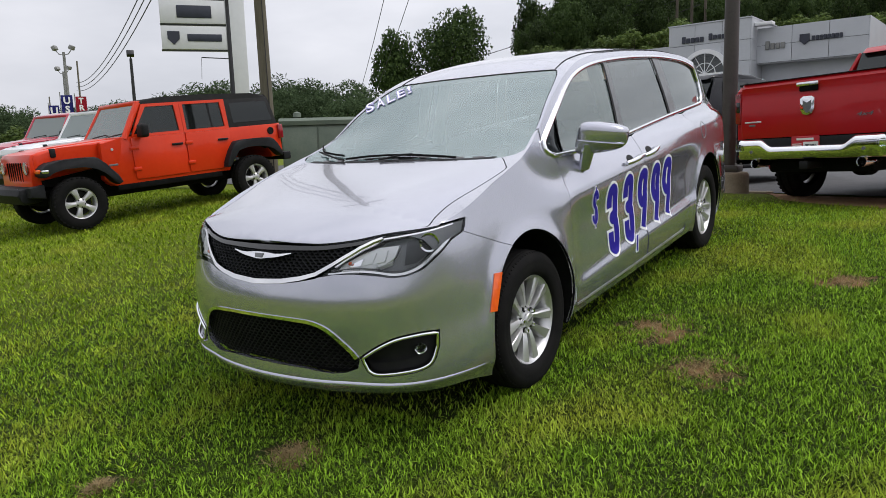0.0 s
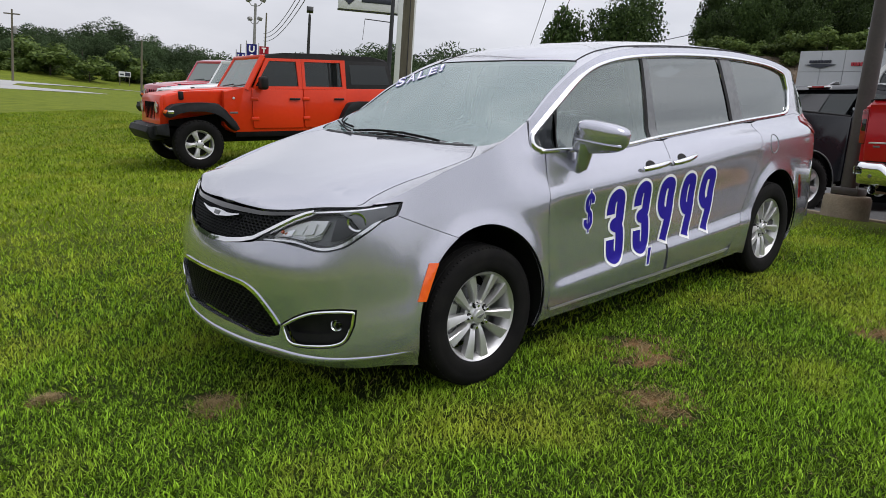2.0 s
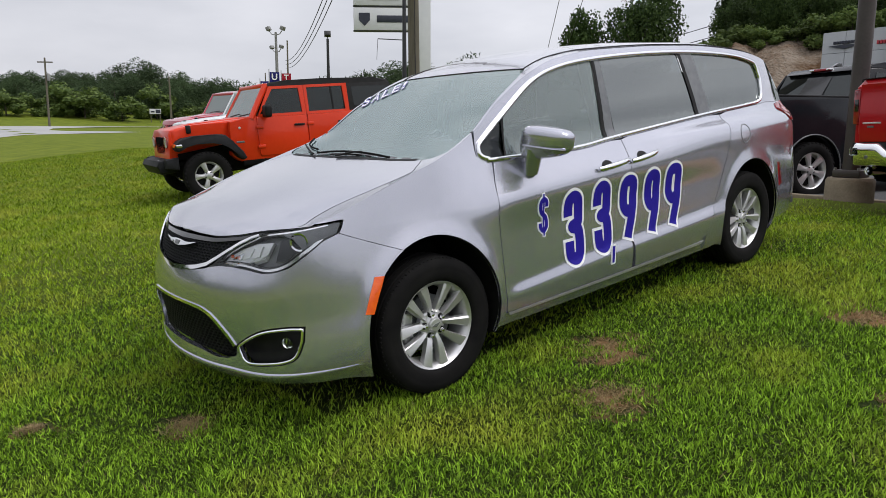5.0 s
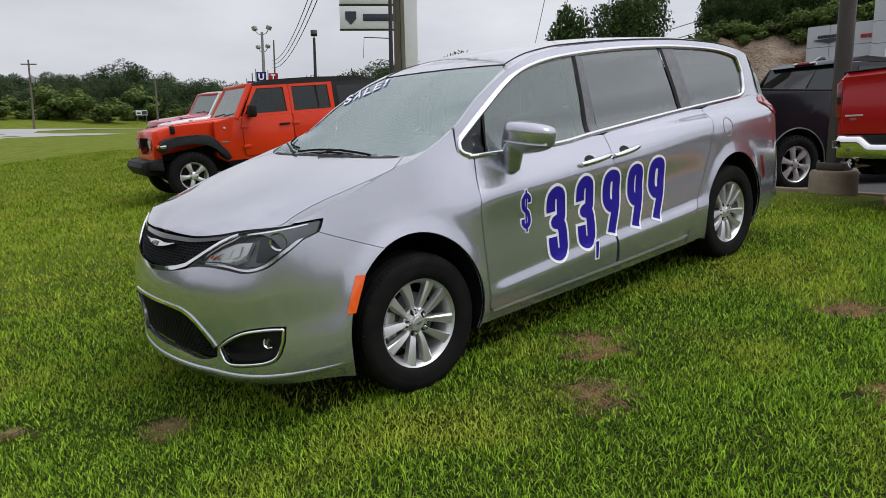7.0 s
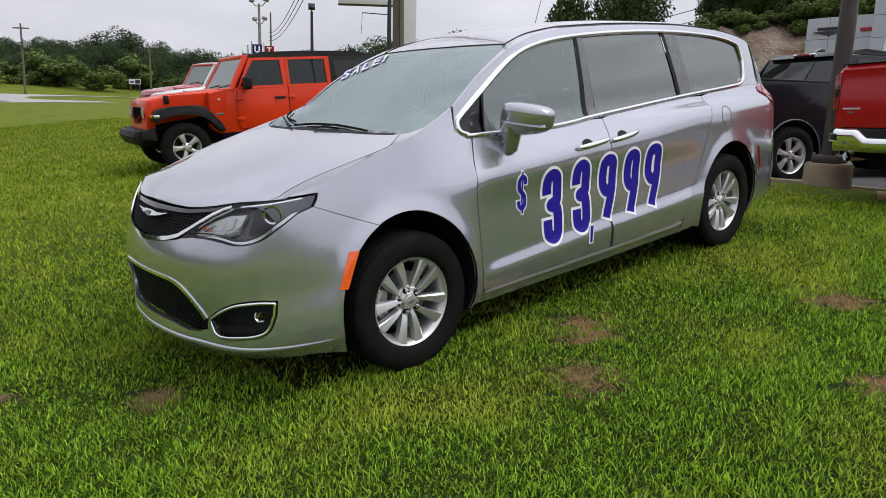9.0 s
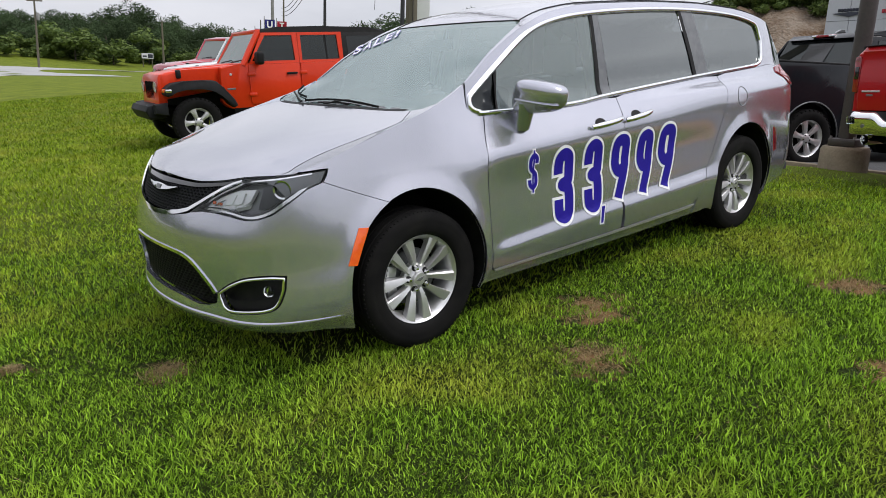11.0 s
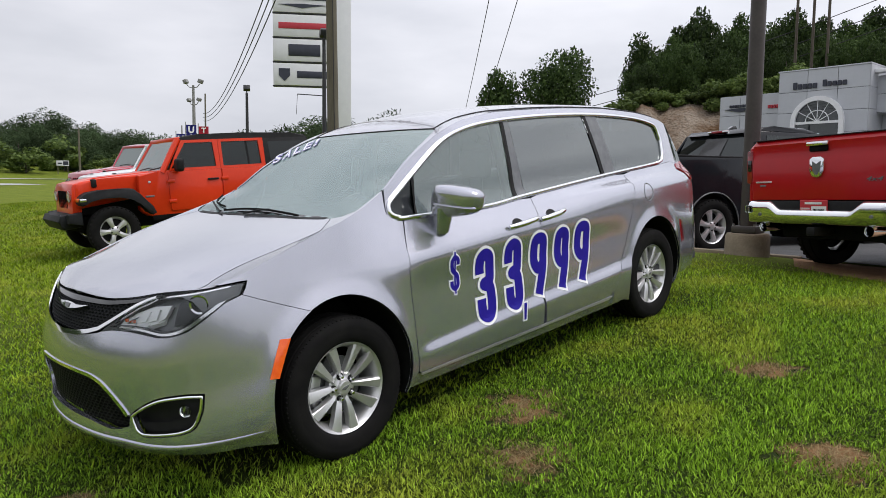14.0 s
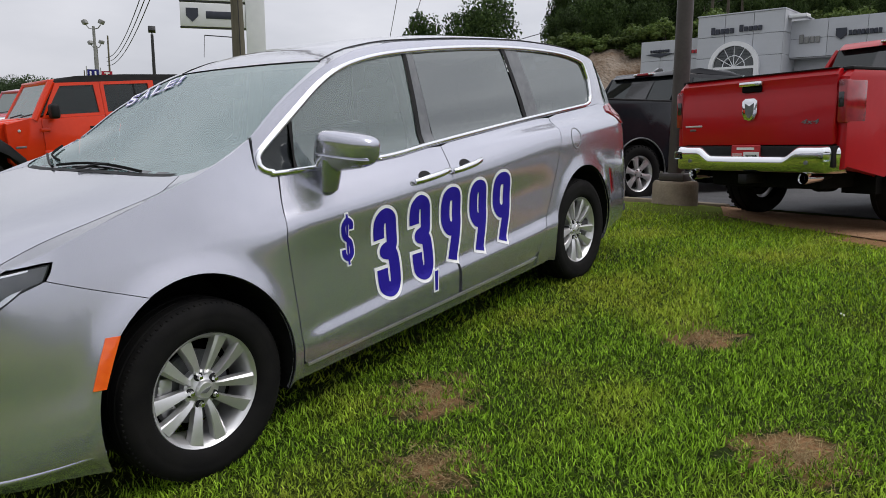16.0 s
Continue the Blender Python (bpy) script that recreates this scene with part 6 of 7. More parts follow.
lamp = thing("lamp_post", pose(.15, 6.88, .40), "bronze-painted steel lamp post on a concrete footing", "lamp post")
part("footing", lathe(bmesh.new(), [(-.3, .275), (.39, .265), (.425, .245), (.43, .01)], 28, "z"), concrete, lamp, "round stained concrete footing")
part("base_cover", boxed(-.155, .155, -.155, .155, .43, .52, .015), pole_bronze, lamp)
part("shaft", lathe(bmesh.new(), [(.50, .098), (3, .092), (10.5, .065)], 20, "z"), pole_bronze, lamp)
part("lamp_head", boxed(-.2, .2, -.75, 0, 10.3, 10.45, .03), pole_bronze, lamp)
for a in range(4):
    part("bolt", rod(bmesh.new(), (.13 * (-1) ** a, .13 * (-1) ** (a // 2), .50), (.13 * (-1) ** a, .13 * (-1) ** (a // 2), .545), .015, None, 6), pole_grey, lamp)


def mast(name, x, y, h, r, mat, label, heads, reach=1.0, size=1.0):
    """A mast with floodlight heads on short arms; heads: turns of the arms in degrees."""
    m = thing(name, pose(x, y, ground_z(x, y)), label, "light mast", "light masts beyond the lot")
    part("shaft", lathe(bmesh.new(), [(0, r * 1.25), (h, r * .8)], 12, "z"), mat, m)
    for a in heads:
        c, s = reach * math.cos(math.radians(a)), reach * math.sin(math.radians(a))
        part("arm", tube(bmesh.new(), [(0, 0, h - .3), (c * .5, s * .5, h - .2), (c * .8, s * .8, h + .15)], .05 * size, 6), mat, m)
        part("floodlight", boxed(-.3 * size, .3 * size, -.22 * size, .22 * size, -.2 * size, .25 * size, .05 * size, 2, pose(c * .9, s * .9, h + .15 + .25 * size, -25, 0, a - 90)), mat, m)
    return m


mast("light_mast", -24.43, 18.05, 7.6, .10, pole_dark, "dark steel mast with floodlights", (150, 330), .30, .62)
part("banner_arm", tube(bmesh.new(), [(0, 0, 5.0), (-.75, -1.0, 5.05)], .025, 6), pole_dark, bpy.data.objects["light_mast"])
part("banner_wire", tube(bmesh.new(), [(-.75, -1.0, 5.05), (-.78, -1.05, 4.1)], .012, 4), pole_dark, bpy.data.objects["light_mast"])
mast("light_mast", -49.7, 28.45, 8.0, .13, pole_dark, "dark steel mast with one floodlight", (150,), .15, .9)
mast("light_mast", -74.1, 35.7, 11.0, .17, pole_grey, "grey mast with two floodlights", (35, 215))
mast("light_mast", -92, 44.5, 10.9, .18, pole_grey, "grey mast with two floodlights", (20, 200))
wood = thing("utility_pole", pose(-12.38, 9.71, .45, 0, -1.0, 0), "weathered wooden utility pole beside the lawn", "utility pole")
part("shaft", lathe(bmesh.new(), [(-.3, .165), (4, .15), (12, .12)], 14, "z"), wood_pole, wood)
part("ground_wire", tube(bmesh.new(), [(.15, -.06, .2), (.17, -.08, 4), (.14, -.06, 9)], .012, 5), cable_black, wood)
part("crossarm", boxed(-1.1, 1.1, -.06, .06, 11.2, 11.35, .01), wood_pole, wood)


def far_pole(x, y, h, arm=True):
    p = thing("utility_pole", pose(x, y, ground_z(x, y) - .2, 0, random.uniform(-1, 1), random.uniform(20, 60)), "distant wooden utility pole by the road", "utility pole", "poles along the road")
    part("shaft", lathe(bmesh.new(), [(0, .13), (h, .09)], 8, "z"), wood_pole, p)
    if arm:
        part("crossarm", boxed(-.85, .85, -.06, .06, h - .55, h - .42), wood_pole, p)
        part("transformer", lathe(bmesh.new(), [(h - 2.5, .14), (h - 2.4, .17), (h - 1.8, .17), (h - 1.7, .1)], 10, "z", Matrix.Translation((.3, 0, 0))), pole_grey, p)
    return p


far_pole(-86.8, 14.0, 7.7), far_pole(-83.7, 26.5, 6.1, False), far_pole(-112, 52, 8.5, False), far_pole(-80, 40, 11, False)


def cable(a, b, sag, r=.03, owner="overhead_cable"):
    a, b = Vector(a), Vector(b)
    pts = [a.lerp(b, t) - Vector((0, 0, sag * 4 * t * (1 - t))) for t in np.linspace(0, 1, 24)]
    return tagged(part(owner, tube(bmesh.new(), pts, r, 5), cable_black, None), "thin black overhead cable between poles", "cable", "overhead cables")


for i, dz in enumerate((0, .28, .56)):
    cable((-12.2, 9.6 + .2 * i, 11.6 - dz), (-79.6, 39.6, 9.9 - dz * 1.6), 2.2, .028)
cable((-6.5, 12.0, 15.0), (-42, 46, 6.5), .6, .022), cable((-5.0, 12.6, 15.0), (-41, 47, 6.5), .6, .022)
for i in range(3):
    cable((-46, 66, 8.5 + i * 1.1), (12, 78, 26 + i * 1.6), 2.0, .04)

pyl = thing("pylon_sign", pose(-39.6, 30.6, .75, 0, 0, 53), "tall pylon sign with pale boards for four makes", "sign")
part("pillar", boxed(-.65, .65, -.35, .35, 0, 18, .05), sign_face, pyl, "pale metal pillar")
for i, (kind, z) in enumerate((("wing", 13.9), ("red", 12.15), ("dark", 10.4), ("shield", 8.65))):
    b = part("sign_board", boxed(-5.0, -.66, -.30, .18, z - .80, z + .80, .05), sign_face, pyl, "pale backlit sign board")
    part("board_frame", boxed(-5.03, -.66, -.24, .20, z - .88, z - .80), pole_dark, b)
    if kind == "wing":
        part("name_bar", boxed(-4.6, -1.0, -.34, -.28, z + .1, z + .42, .02), sign_dark, b)
        part("wing_mark", prism(bmesh.new(), [(-4.6, z - .25), (-2.9, z - .18), (-1.1, z - .25), (-2.4, z - .42), (-2.9, z - .5), (-3.4, z - .42)], -.34, -.28, "y"), sign_dark, b)
    elif kind == "red":
        part("name_bar", boxed(-4.6, -1.0, -.34, -.28, z - .22, z + .22, .02), sign_red, b)
    elif kind == "dark":
        part("name_bar", boxed(-3.9, -1.6, -.34, -.28, z - .42, z + .42, .05), sign_dark, b)
    else:
        part("shield_mark", prism(bmesh.new(), [(-4.6, z + .42), (-3.8, z + .42), (-3.8, z - .1), (-4.2, z - .5), (-4.6, z - .1)], -.34, -.28, "y"), sign_dark, b)
        part("name_bar", boxed(-3.3, -1.0, -.34, -.28, z - .25, z + .25, .03), sign_dark, b)


def banner(x, y, w, z0, z1, mat, word, turn):
    b = thing("banner_flag", pose(x, y, ground_z(x, y), 0, 0, turn), "upright cloth banner flag with white letters", "banner", "banner flags")
    part("flag_pole", rod(bmesh.new(), (-w / 2 - .06, 0, 0), (-w / 2 - .06, 0, z1 + .3), .04), pole_grey, b)
    bm = bmesh.new()
    rows = [[bm.verts.new((-w / 2 + w * i / 6, .05 * math.sin(i * 1.2 + j * .5), z0 + (z1 - z0) * j / 10)) for i in range(7)] for j in range(11)]
    for a, c in zip(rows, rows[1:]):
        for i in range(6):
            bm.faces.new((a[i], a[i + 1], c[i + 1], c[i]))
    bmesh.ops.solidify(bm, geom=bm.faces[:], thickness=.01)
    part("cloth", bm, mat, b)
    step = (z1 - z0) / (len(word) + .2)
    for k, ch in enumerate(word):
        lettering("letter", ch, step * 1.05, .01, Matrix.Translation((0, -.09, z1 - step * (k + .95))), decal_white, b, "", 0, .03)


banner(-66.5, 31.7, 1.0, 2.6, 6.1, banner_blue, "USED", 58)
banner(-65.9, 32.75, .95, 1.9, 6.0, banner_red, "TRUCKS", 58)
banner(-73.0, 33.6, .9, 1.4, 5.4, banner_blue, "USED", 58)

cab_box = thing("utility_cabinet", pose(-10.3, 9.5, .46, 0, 0, 42), "green metal utility cabinet on a concrete pad", "utility cabinet")
part("pad", boxed(-1.0, 1.0, -.85, .85, -.05, .08, .02), concrete, cab_box)
part("body", boxed(-.85, .85, -.7, .7, .08, 1.45, .03), box_green, cab_box)
part("lid", prism(bmesh.new(), [(-.76, 1.45), (-.78, 1.55), (-.70, 1.62), (.70, 1.68), (.76, 1.55), (.76, 1.45)], -.9, .9, "x", .02), box_green, cab_box)
part("door", boxed(-.82, -.02, -.73, -.69, .12, 1.40, .01), box_green, cab_box)
part("door", boxed(.02, .82, -.73, -.69, .12, 1.40, .01), box_green, cab_box)
part("lid_cap", lathe(bmesh.new(), [(1.66, .10), (1.76, .09), (1.79, .02)], 14, "z", Matrix.Translation((-.5, -.3, 0))), box_green, cab_box)
board = thing("roadside_board", pose(-101, 30, ground_z(-101, 30), 0, 0, 70), "small white and dark board on posts", "sign")
part("board", boxed(-.75, .75, -.05, .05, 1.2, 1.9), sign_face, board)
part("board_bar", boxed(.05, .68, -.07, -.05, 1.3, 1.8), sign_dark, board)
part("board_bar", boxed(-.6, -.1, -.07, -.05, 1.4, 1.6), sign_dark, board)
for x in (-.6, .6):
    part("post", boxed(x - .05, x + .05, -.05, .05, 0, 1.2), wood_pole, board)
mailbox = thing("mailbox", pose(-52.5, 2.2, ground_z(-52.5, 2.2), 0, 0, 60), "dark mailbox on a wooden post", "mailbox")
part("post", boxed(-.06, .06, -.06, .06, 0, 1.0), wood_pole, mailbox)
part("box", boxed(-.12, .12, -.28, .28, 1.0, 1.28, .08), pole_dark, mailbox)

# ---- the dealership: a panelled tower with an arched window between two lower wings ----
shop = thing("dealership_building", pose(-13.43, 45.14, .98, 0, 0, -4.0), "grey panelled dealership with an arched tower window", "building")


def clad(x0, x1, y, z0, z1, cols, rows, name, faces="front"):
    wall = part(name, boxed(x0, x1, y + .06, y + .5, z0, z1), facade_dark, shop)
    cw, rh = (x1 - x0) / cols, (z1 - z0) / rows
    me = None
    for i in range(cols):
        for j in range(rows):
            if me is None:
                p = part("panel", boxed(.012, cw - .012, 0, .06, .012, rh - .012, .006, 1), facade_grey, wall)
                me = p.data
            else:
                p = new("panel", me)
                p.parent = wall
            p.location = (x0 + i * cw, y, z0 + j * rh)
    return wall


part("plinth", boxed(-4.28, 11.38, .9, 8.9, -.62, .0), concrete, shop)
clad(0, 5.22, 0, 0, 7.68, 3, 6, "tower_wall")
part("tower_body", boxed(.02, 5.2, .5, 5.5, 0, 7.66), facade_grey, shop)
part("tower_cap", boxed(-.05, 5.27, -.04, 5.5, 7.68, 7.76, .01), facade_grey, shop)
for j in range(6):
    part("return_panel", boxed(5.215, 5.26, .02, 2.2, j * 1.28 + .012, (j + 1) * 1.28 - .012, .006, 1), facade_grey, shop)
clad(-4.3, 0, .8, 0, 6.6, 3, 5, "left_wing_wall")
part("left_wing_body", boxed(-4.28, 0, 1.3, 10, 0, 6.58), facade_grey, shop)
part("service_door", boxed(-2.3, -.2, .74, .86, 0, 2.9, .01), window_dark, shop)
clad(5.24, 11.4, 1.2, 4.95, 7.1, 3, 2, "right_wing_fascia")
part("right_wing_body", boxed(5.24, 11.4, 2.4, 9, 0, 7.05), facade_dark, shop)
part("soffit", boxed(5.24, 11.4, 1.3, 2.4, 4.90, 4.96), facade_grey, shop)
part("bulkhead", boxed(5.24, 11.4, 2.3, 2.4, 3.5, 4.90), facade_grey, shop)
for i in range(4):
    part("storefront_pane", boxed(5.3 + i * 1.52, 6.76 + i * 1.52, 2.34, 2.38, .3, 3.4), window_dark, shop)
    part("storefront_post", boxed(6.76 + i * 1.52, 6.82 + i * 1.52, 2.26, 2.4, 0, 3.5), facade_white, shop)
part("canopy_edge", boxed(5.27, 6.3, .5, 1.2, 7.2, 7.4, .02), facade_white, shop)
part("wing_end_panel", boxed(11.4, 11.46, 1.2, 8, 4.95, 7.1), facade_grey, shop)
AX, AZ, AR = 2.45, 4.50, 1.27
arch = part("arched_window", prism(bmesh.new(), [(AX + AR * math.cos(t), AZ + AR * math.sin(t)) for t in np.linspace(0, math.pi, 30)] + [(AX - AR, .2), (AX + AR, .2)], -.10, -.06, "y"), window_dark, shop, "arched window with radiating bars")
bm = bmesh.new()
for a, b in zip(np.linspace(0, math.pi, 30), np.linspace(0, math.pi, 30)[1:]):
    prism(bm, [(AX + r * math.cos(t), AZ + r * math.sin(t)) for r, t in ((AR, a), (AR + .27, a), (AR + .27, b), (AR, b))], -.26, .0, "y")
for s in (1, -1):
    box(bm, AX + s * AR, AX + s * (AR + .27), -.26, 0, 0, AZ)
part("arch_frame", bm, facade_white, arch, "thick white arch surround")
for t in np.linspace(0, math.pi, 7):
    part("window_bar", rod(bmesh.new(), (AX, -.12, AZ), (AX + AR * math.cos(t), -.12, AZ + AR * math.sin(t)), .025, None, 6), facade_white, arch)
part("window_bar", tube(bmesh.new(), [(AX + .68 * math.cos(t), -.12, AZ + .68 * math.sin(t)) for t in np.linspace(0, math.pi, 20)], .03, 6), facade_white, arch)
part("transom", boxed(AX - AR, AX + AR, -.16, -.08, AZ - .12, AZ + .03), facade_white, arch)
part("transom", boxed(AX - AR, AX + AR, -.14, -.08, 2.6, 2.7), facade_white, arch)


def name_row(x0, x1, y, z0, z1, n, mat, cap=.0):
    """Upright letter-sized bars in a row, in place of a trade name."""
    w = (x1 - x0) / n
    for i in range(n):
        part("name_bar", boxed(x0 + i * w + w * .10, x0 + (i + 1) * w - w * .10, y, y + .10, z0, z1 + (cap if i == 0 else 0), .02, 1), mat, shop)


name_row(.88, 2.35, -.11, 6.55, 6.86, 5, sign_dark, .12)
name_row(2.62, 4.02, -.11, 6.60, 6.88, 5, sign_dark, .12)
part("wing_mark", prism(bmesh.new(), [(-3.9, 5.72), (-2.9, 5.78), (-1.9, 5.72), (-2.7, 5.54), (-2.9, 5.50), (-3.1, 5.54)], .70, .80, "y"), sign_dark, shop)
name_row(-3.6, -2.2, .70, 5.82, 6.0, 8, sign_dark)
name_row(-1.0, -.10, .70, 5.62, 5.84, 5, sign_red)
name_row(5.75, 6.95, 1.09, 5.75, 6.12, 4, pole_grey, .14)
part("shield_mark", prism(bmesh.new(), [(7.75, 6.45), (8.3, 6.45), (8.3, 6.05), (8.02, 5.82), (7.75, 6.05)], 1.08, 1.2, "y"), sign_dark, shop)
name_row(8.4, 10.1, 1.09, 6.02, 6.30, 8, sign_dark)


# ---- hillside behind the dealership, woods and single trees ----
EYE_X, EYE_Y = 3.7, -2.2


def polar(az, d):
    a = math.radians(az)
    return EYE_X + d * math.sin(a), EYE_Y + d * math.cos(a)


def hill_h(az, d):
    top_h = (8.2 * ramp01(-39, -29, az) + 1.0 * ramp01(-28, -15, az)) * ramp01(20, 0, az)
    return top_h * ramp01(51, 66, d + 2.5 * noise.noise((az * .35, 2, 0))) + .055 * max(0, d - 66) * ramp01(-40, -28, az) + .5 * noise.noise((az * .8, d * .25, 5)) * ramp01(50, 56, d) * ramp01(-39, -33, az)


verts, faces = [], []
azs, ds = np.linspace(-42, 34, 110), np.concatenate((np.linspace(49, 70, 34), np.linspace(73, 190, 22)))
for az in azs:
    for d in ds:
        x, y = polar(az, d)
        verts.append((x, y, .30 + hill_h(az, d)))
w = len(ds)
faces = [(i * w + j, i * w + j + 1, (i + 1) * w + j + 1, (i + 1) * w + j) for i in range(len(azs) - 1) for j in range(w - 1)]
bank_mat = material("cut_bank_clay", (.105, .058, .028), 0.98, 0.0, (.29, .245, .195), .45, detail=12, bump=0.45, bump_scale=3.2, spread=(.32, .68), spec=.1)
tagged(mesh_object("hillside", verts, faces, bank_mat), "eroded clay and rock bank below a wooded hill", "hillside", kind="structure")


def foliage(seed, n, size, lumps):
    """Many small leaf sprays in lumps inside a unit crown."""
    rng = np.random.default_rng(seed)
    cents = []
    while len(cents) < lumps:
        p = rng.uniform(-1, 1, 3)
        if .25 < np.linalg.norm(p) < .86:
            cents.append(p)
    cents = np.array(cents)
    rad = rng.uniform(.24, .42, lumps)
    k = rng.integers(0, lumps, n)
    d = rng.normal(size=(n, 3))
    d /= np.linalg.norm(d, axis=1)[:, None]
    c = cents[k] + d * (rad[k] * rng.uniform(.45, 1.05, n) ** .5)[:, None]
    a = rng.normal(size=(n, 3))
    a /= np.linalg.norm(a, axis=1)[:, None]
    b = np.cross(a, d)
    b /= np.maximum(np.linalg.norm(b, axis=1), 1e-3)[:, None]
    s = (size * rng.uniform(.6, 1.4, n))[:, None]
    v = np.stack([c - a * s, c + b * s * .6, c + a * s, c - b * s * .6], 1).reshape(-1, 3)
    return v


def tree(name, seed, n, size, lumps, h, r, crown_low, mat, label, group):
    """A tree with a forked trunk; h: height, r: crown radius, crown_low: where the crown begins."""
    t = thing(name, pose(0, 0, 0), label, "tree", group)
    rng = random.Random(seed)
    bm = bmesh.new()
    tube(bm, [(0, 0, -.5), (.03 * h * rng.uniform(-.3, .3), .02, h * .25), (.02 * h * rng.uniform(-1, 1), 0, h * .5), (0, 0, h * .8)], lambda q: .028 * h * (1 - .8 * q), 7)
    for i in range(7):
        a, z = rng.uniform(0, 6.28), h * rng.uniform(crown_low * .9, .7)
        ln = r * rng.uniform(.5, .85)
        tube(bm, [(0, 0, z), (ln * .5 * math.cos(a), ln * .5 * math.sin(a), z + .06 * h), (ln * math.cos(a), ln * math.sin(a), z + .16 * h)], lambda q: .010 * h * (1 - .75 * q), 5)
    part("trunk", bm, bark, t)
    v = foliage(seed, n, size / r, lumps)
    half = h * (1 - crown_low) / 2
    v = v * np.array((r, r, half)) + np.array((0, 0, h * crown_low + half))
    me = bpy.data.meshes.new("crown")
    if mat is leaves_far:
        v = v.reshape(-1, 4, 3)[:, :3].reshape(-1, 3)
    k = 3 if mat is leaves_far else 4
    m = len(v) // k
    me.vertices.add(len(v)), me.loops.add(len(v)), me.polygons.add(m)
    me.vertices.foreach_set("co", v.ravel())
    me.loops.foreach_set("vertex_index", np.arange(len(v), dtype=np.int32))
    me.polygons.foreach_set("loop_start", np.arange(0, len(v), k, dtype=np.int32))
    me.update()
    me.materials.append(mat)
    c = new("crown", me)
    c.parent = t
    return t


rt = random.Random(4)
wood_kinds = [tree("woodland_tree", 11 + i, 9500, .205, 34, 12, 4.6, .12, leaves_dark, "dense dark green broadleaf tree in the woods", "woods") for i in range(4)]
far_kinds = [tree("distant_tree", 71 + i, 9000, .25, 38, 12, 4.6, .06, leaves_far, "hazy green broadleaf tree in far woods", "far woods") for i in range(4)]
shrub_kind = tree("shrub", 31, 1900, .20, 14, 3.0, 2.2, .0, leaves_light, "light green shrub at the wood's edge", "shrubs")
used = {}


def plant(kind, x, y, z, s, sz=None):
    m = pose(x, y, z, 0, 0, rt.uniform(0, 360)) @ Matrix.Diagonal((s, s, sz or s * rt.uniform(.9, 1.1), 1))
    if kind.name not in used:
        used[kind.name] = 1
        kind.matrix_world = m
        return kind
    c = copy_thing(kind, pose(0, 0, 0))
    c.matrix_world = m
    return c


# woods across the road; their skyline climbs and falls
def wood_line(az):
    return float(np.interp(az, (-100, -81, -78, -74.6, -72.5, -70.5, -68.5, -66.6, -65, -60, -53, -48.6, -46.8, -44.6, -42.7, -40.6, -38), (3.6, 3.8, 4.05, 4.7, 4.35, 4.05, 3.8, 3.4, 3.4, 3.9, 5.2, 5.25, 5.1, 4.8, 4.9, 4.1, 3.8)))


def hill_line(az):
    return float(np.interp(az, (-34, -31.5, -30, -28.4, -26.4, -22, -19, -15.6, -10, 5), (7.6, 8.7, 10.6, 12.0, 12.7, 12.3, 12.5, 12.0, 11.9, 11.7)))


for row, d in enumerate((122, 135, 150, 166)):
    for az in np.arange(-100, -38, 2.2 + .2 * row):
        a = az + rt.uniform(-1.4, 1.4)
        dd = d + rt.uniform(-5, 5) + (14 if a > -60 else 0)
        x, y = polar(a, dd)
        base = ground_z(x, y) - 1.2
        peak = 1.36 + dd * math.tan(radians(wood_line(a))) * (.78, .90, .99, 1.05)[row] * rt.uniform(.92, 1.05)
        tall = max(peak - base, 4.5) / 12
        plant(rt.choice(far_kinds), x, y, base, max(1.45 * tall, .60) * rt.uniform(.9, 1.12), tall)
for az in np.arange(-96, -58, 1.9):
    x, y = polar(az + rt.uniform(-.6, .6), 112 + rt.uniform(-3, 4))
    plant(shrub_kind, x, y, ground_z(x, y) - .5, rt.uniform(1.0, 1.8))
# wooded hill behind the dealership
for row, d in enumerate((72, 79, 88, 99)):
    for az in np.arange(-29.5 + row * .5, 1, 2.6 if row else 3.0):
        a = az + rt.uniform(-1.1, 1.1)
        x, y = polar(a, d + rt.uniform(-2.5, 2.5))
        base = -.6 + hill_h(a, d)
        tall = max((1.37 + d * math.tan(radians(hill_line(a))) * (.80, .88, .95, 1.0)[row] * rt.uniform(.93, 1.04) - base) / 12, .4)
        plant(rt.choice(wood_kinds), x, y, base, tall * rt.uniform(.72, .9), tall)
for az in np.arange(-31, 1, 1.15):
    a = az + rt.uniform(-.4, .4)
    d = 65.5 + rt.uniform(-1.2, 2.0)
    x, y = polar(a, d)
    plant(shrub_kind, x, y, .2 + hill_h(a, d) - .4, rt.uniform(.45, .95))
# the woods go on round the rest of the place, too far off to count
def wood_ring(seed):
    rw = np.random.default_rng(seed)
    crowns = []
    for az in np.arange(14, 258, 2.4):
        for back in (0, 9):
            x, y = polar(az + rw.uniform(-1, 1), 96 + back + rw.uniform(-4, 4))
            h, r = rw.uniform(5.5, 9) + back * .25, rw.uniform(3.6, 5.2)
            v = foliage(int(rw.integers(1e6)), 420, .85 / r, 16).reshape(-1, 4, 3)[:, :3].reshape(-1, 3)
            crowns.append(v * np.array((r, r, h * .52)) + np.array((x, y, ground_z(x, y) + h * .5)))
    v = np.concatenate(crowns)
    faces = np.arange(len(v)).reshape(-1, 3)
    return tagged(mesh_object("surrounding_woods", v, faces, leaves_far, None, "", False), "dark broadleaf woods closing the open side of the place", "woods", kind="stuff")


wood_ring(5)
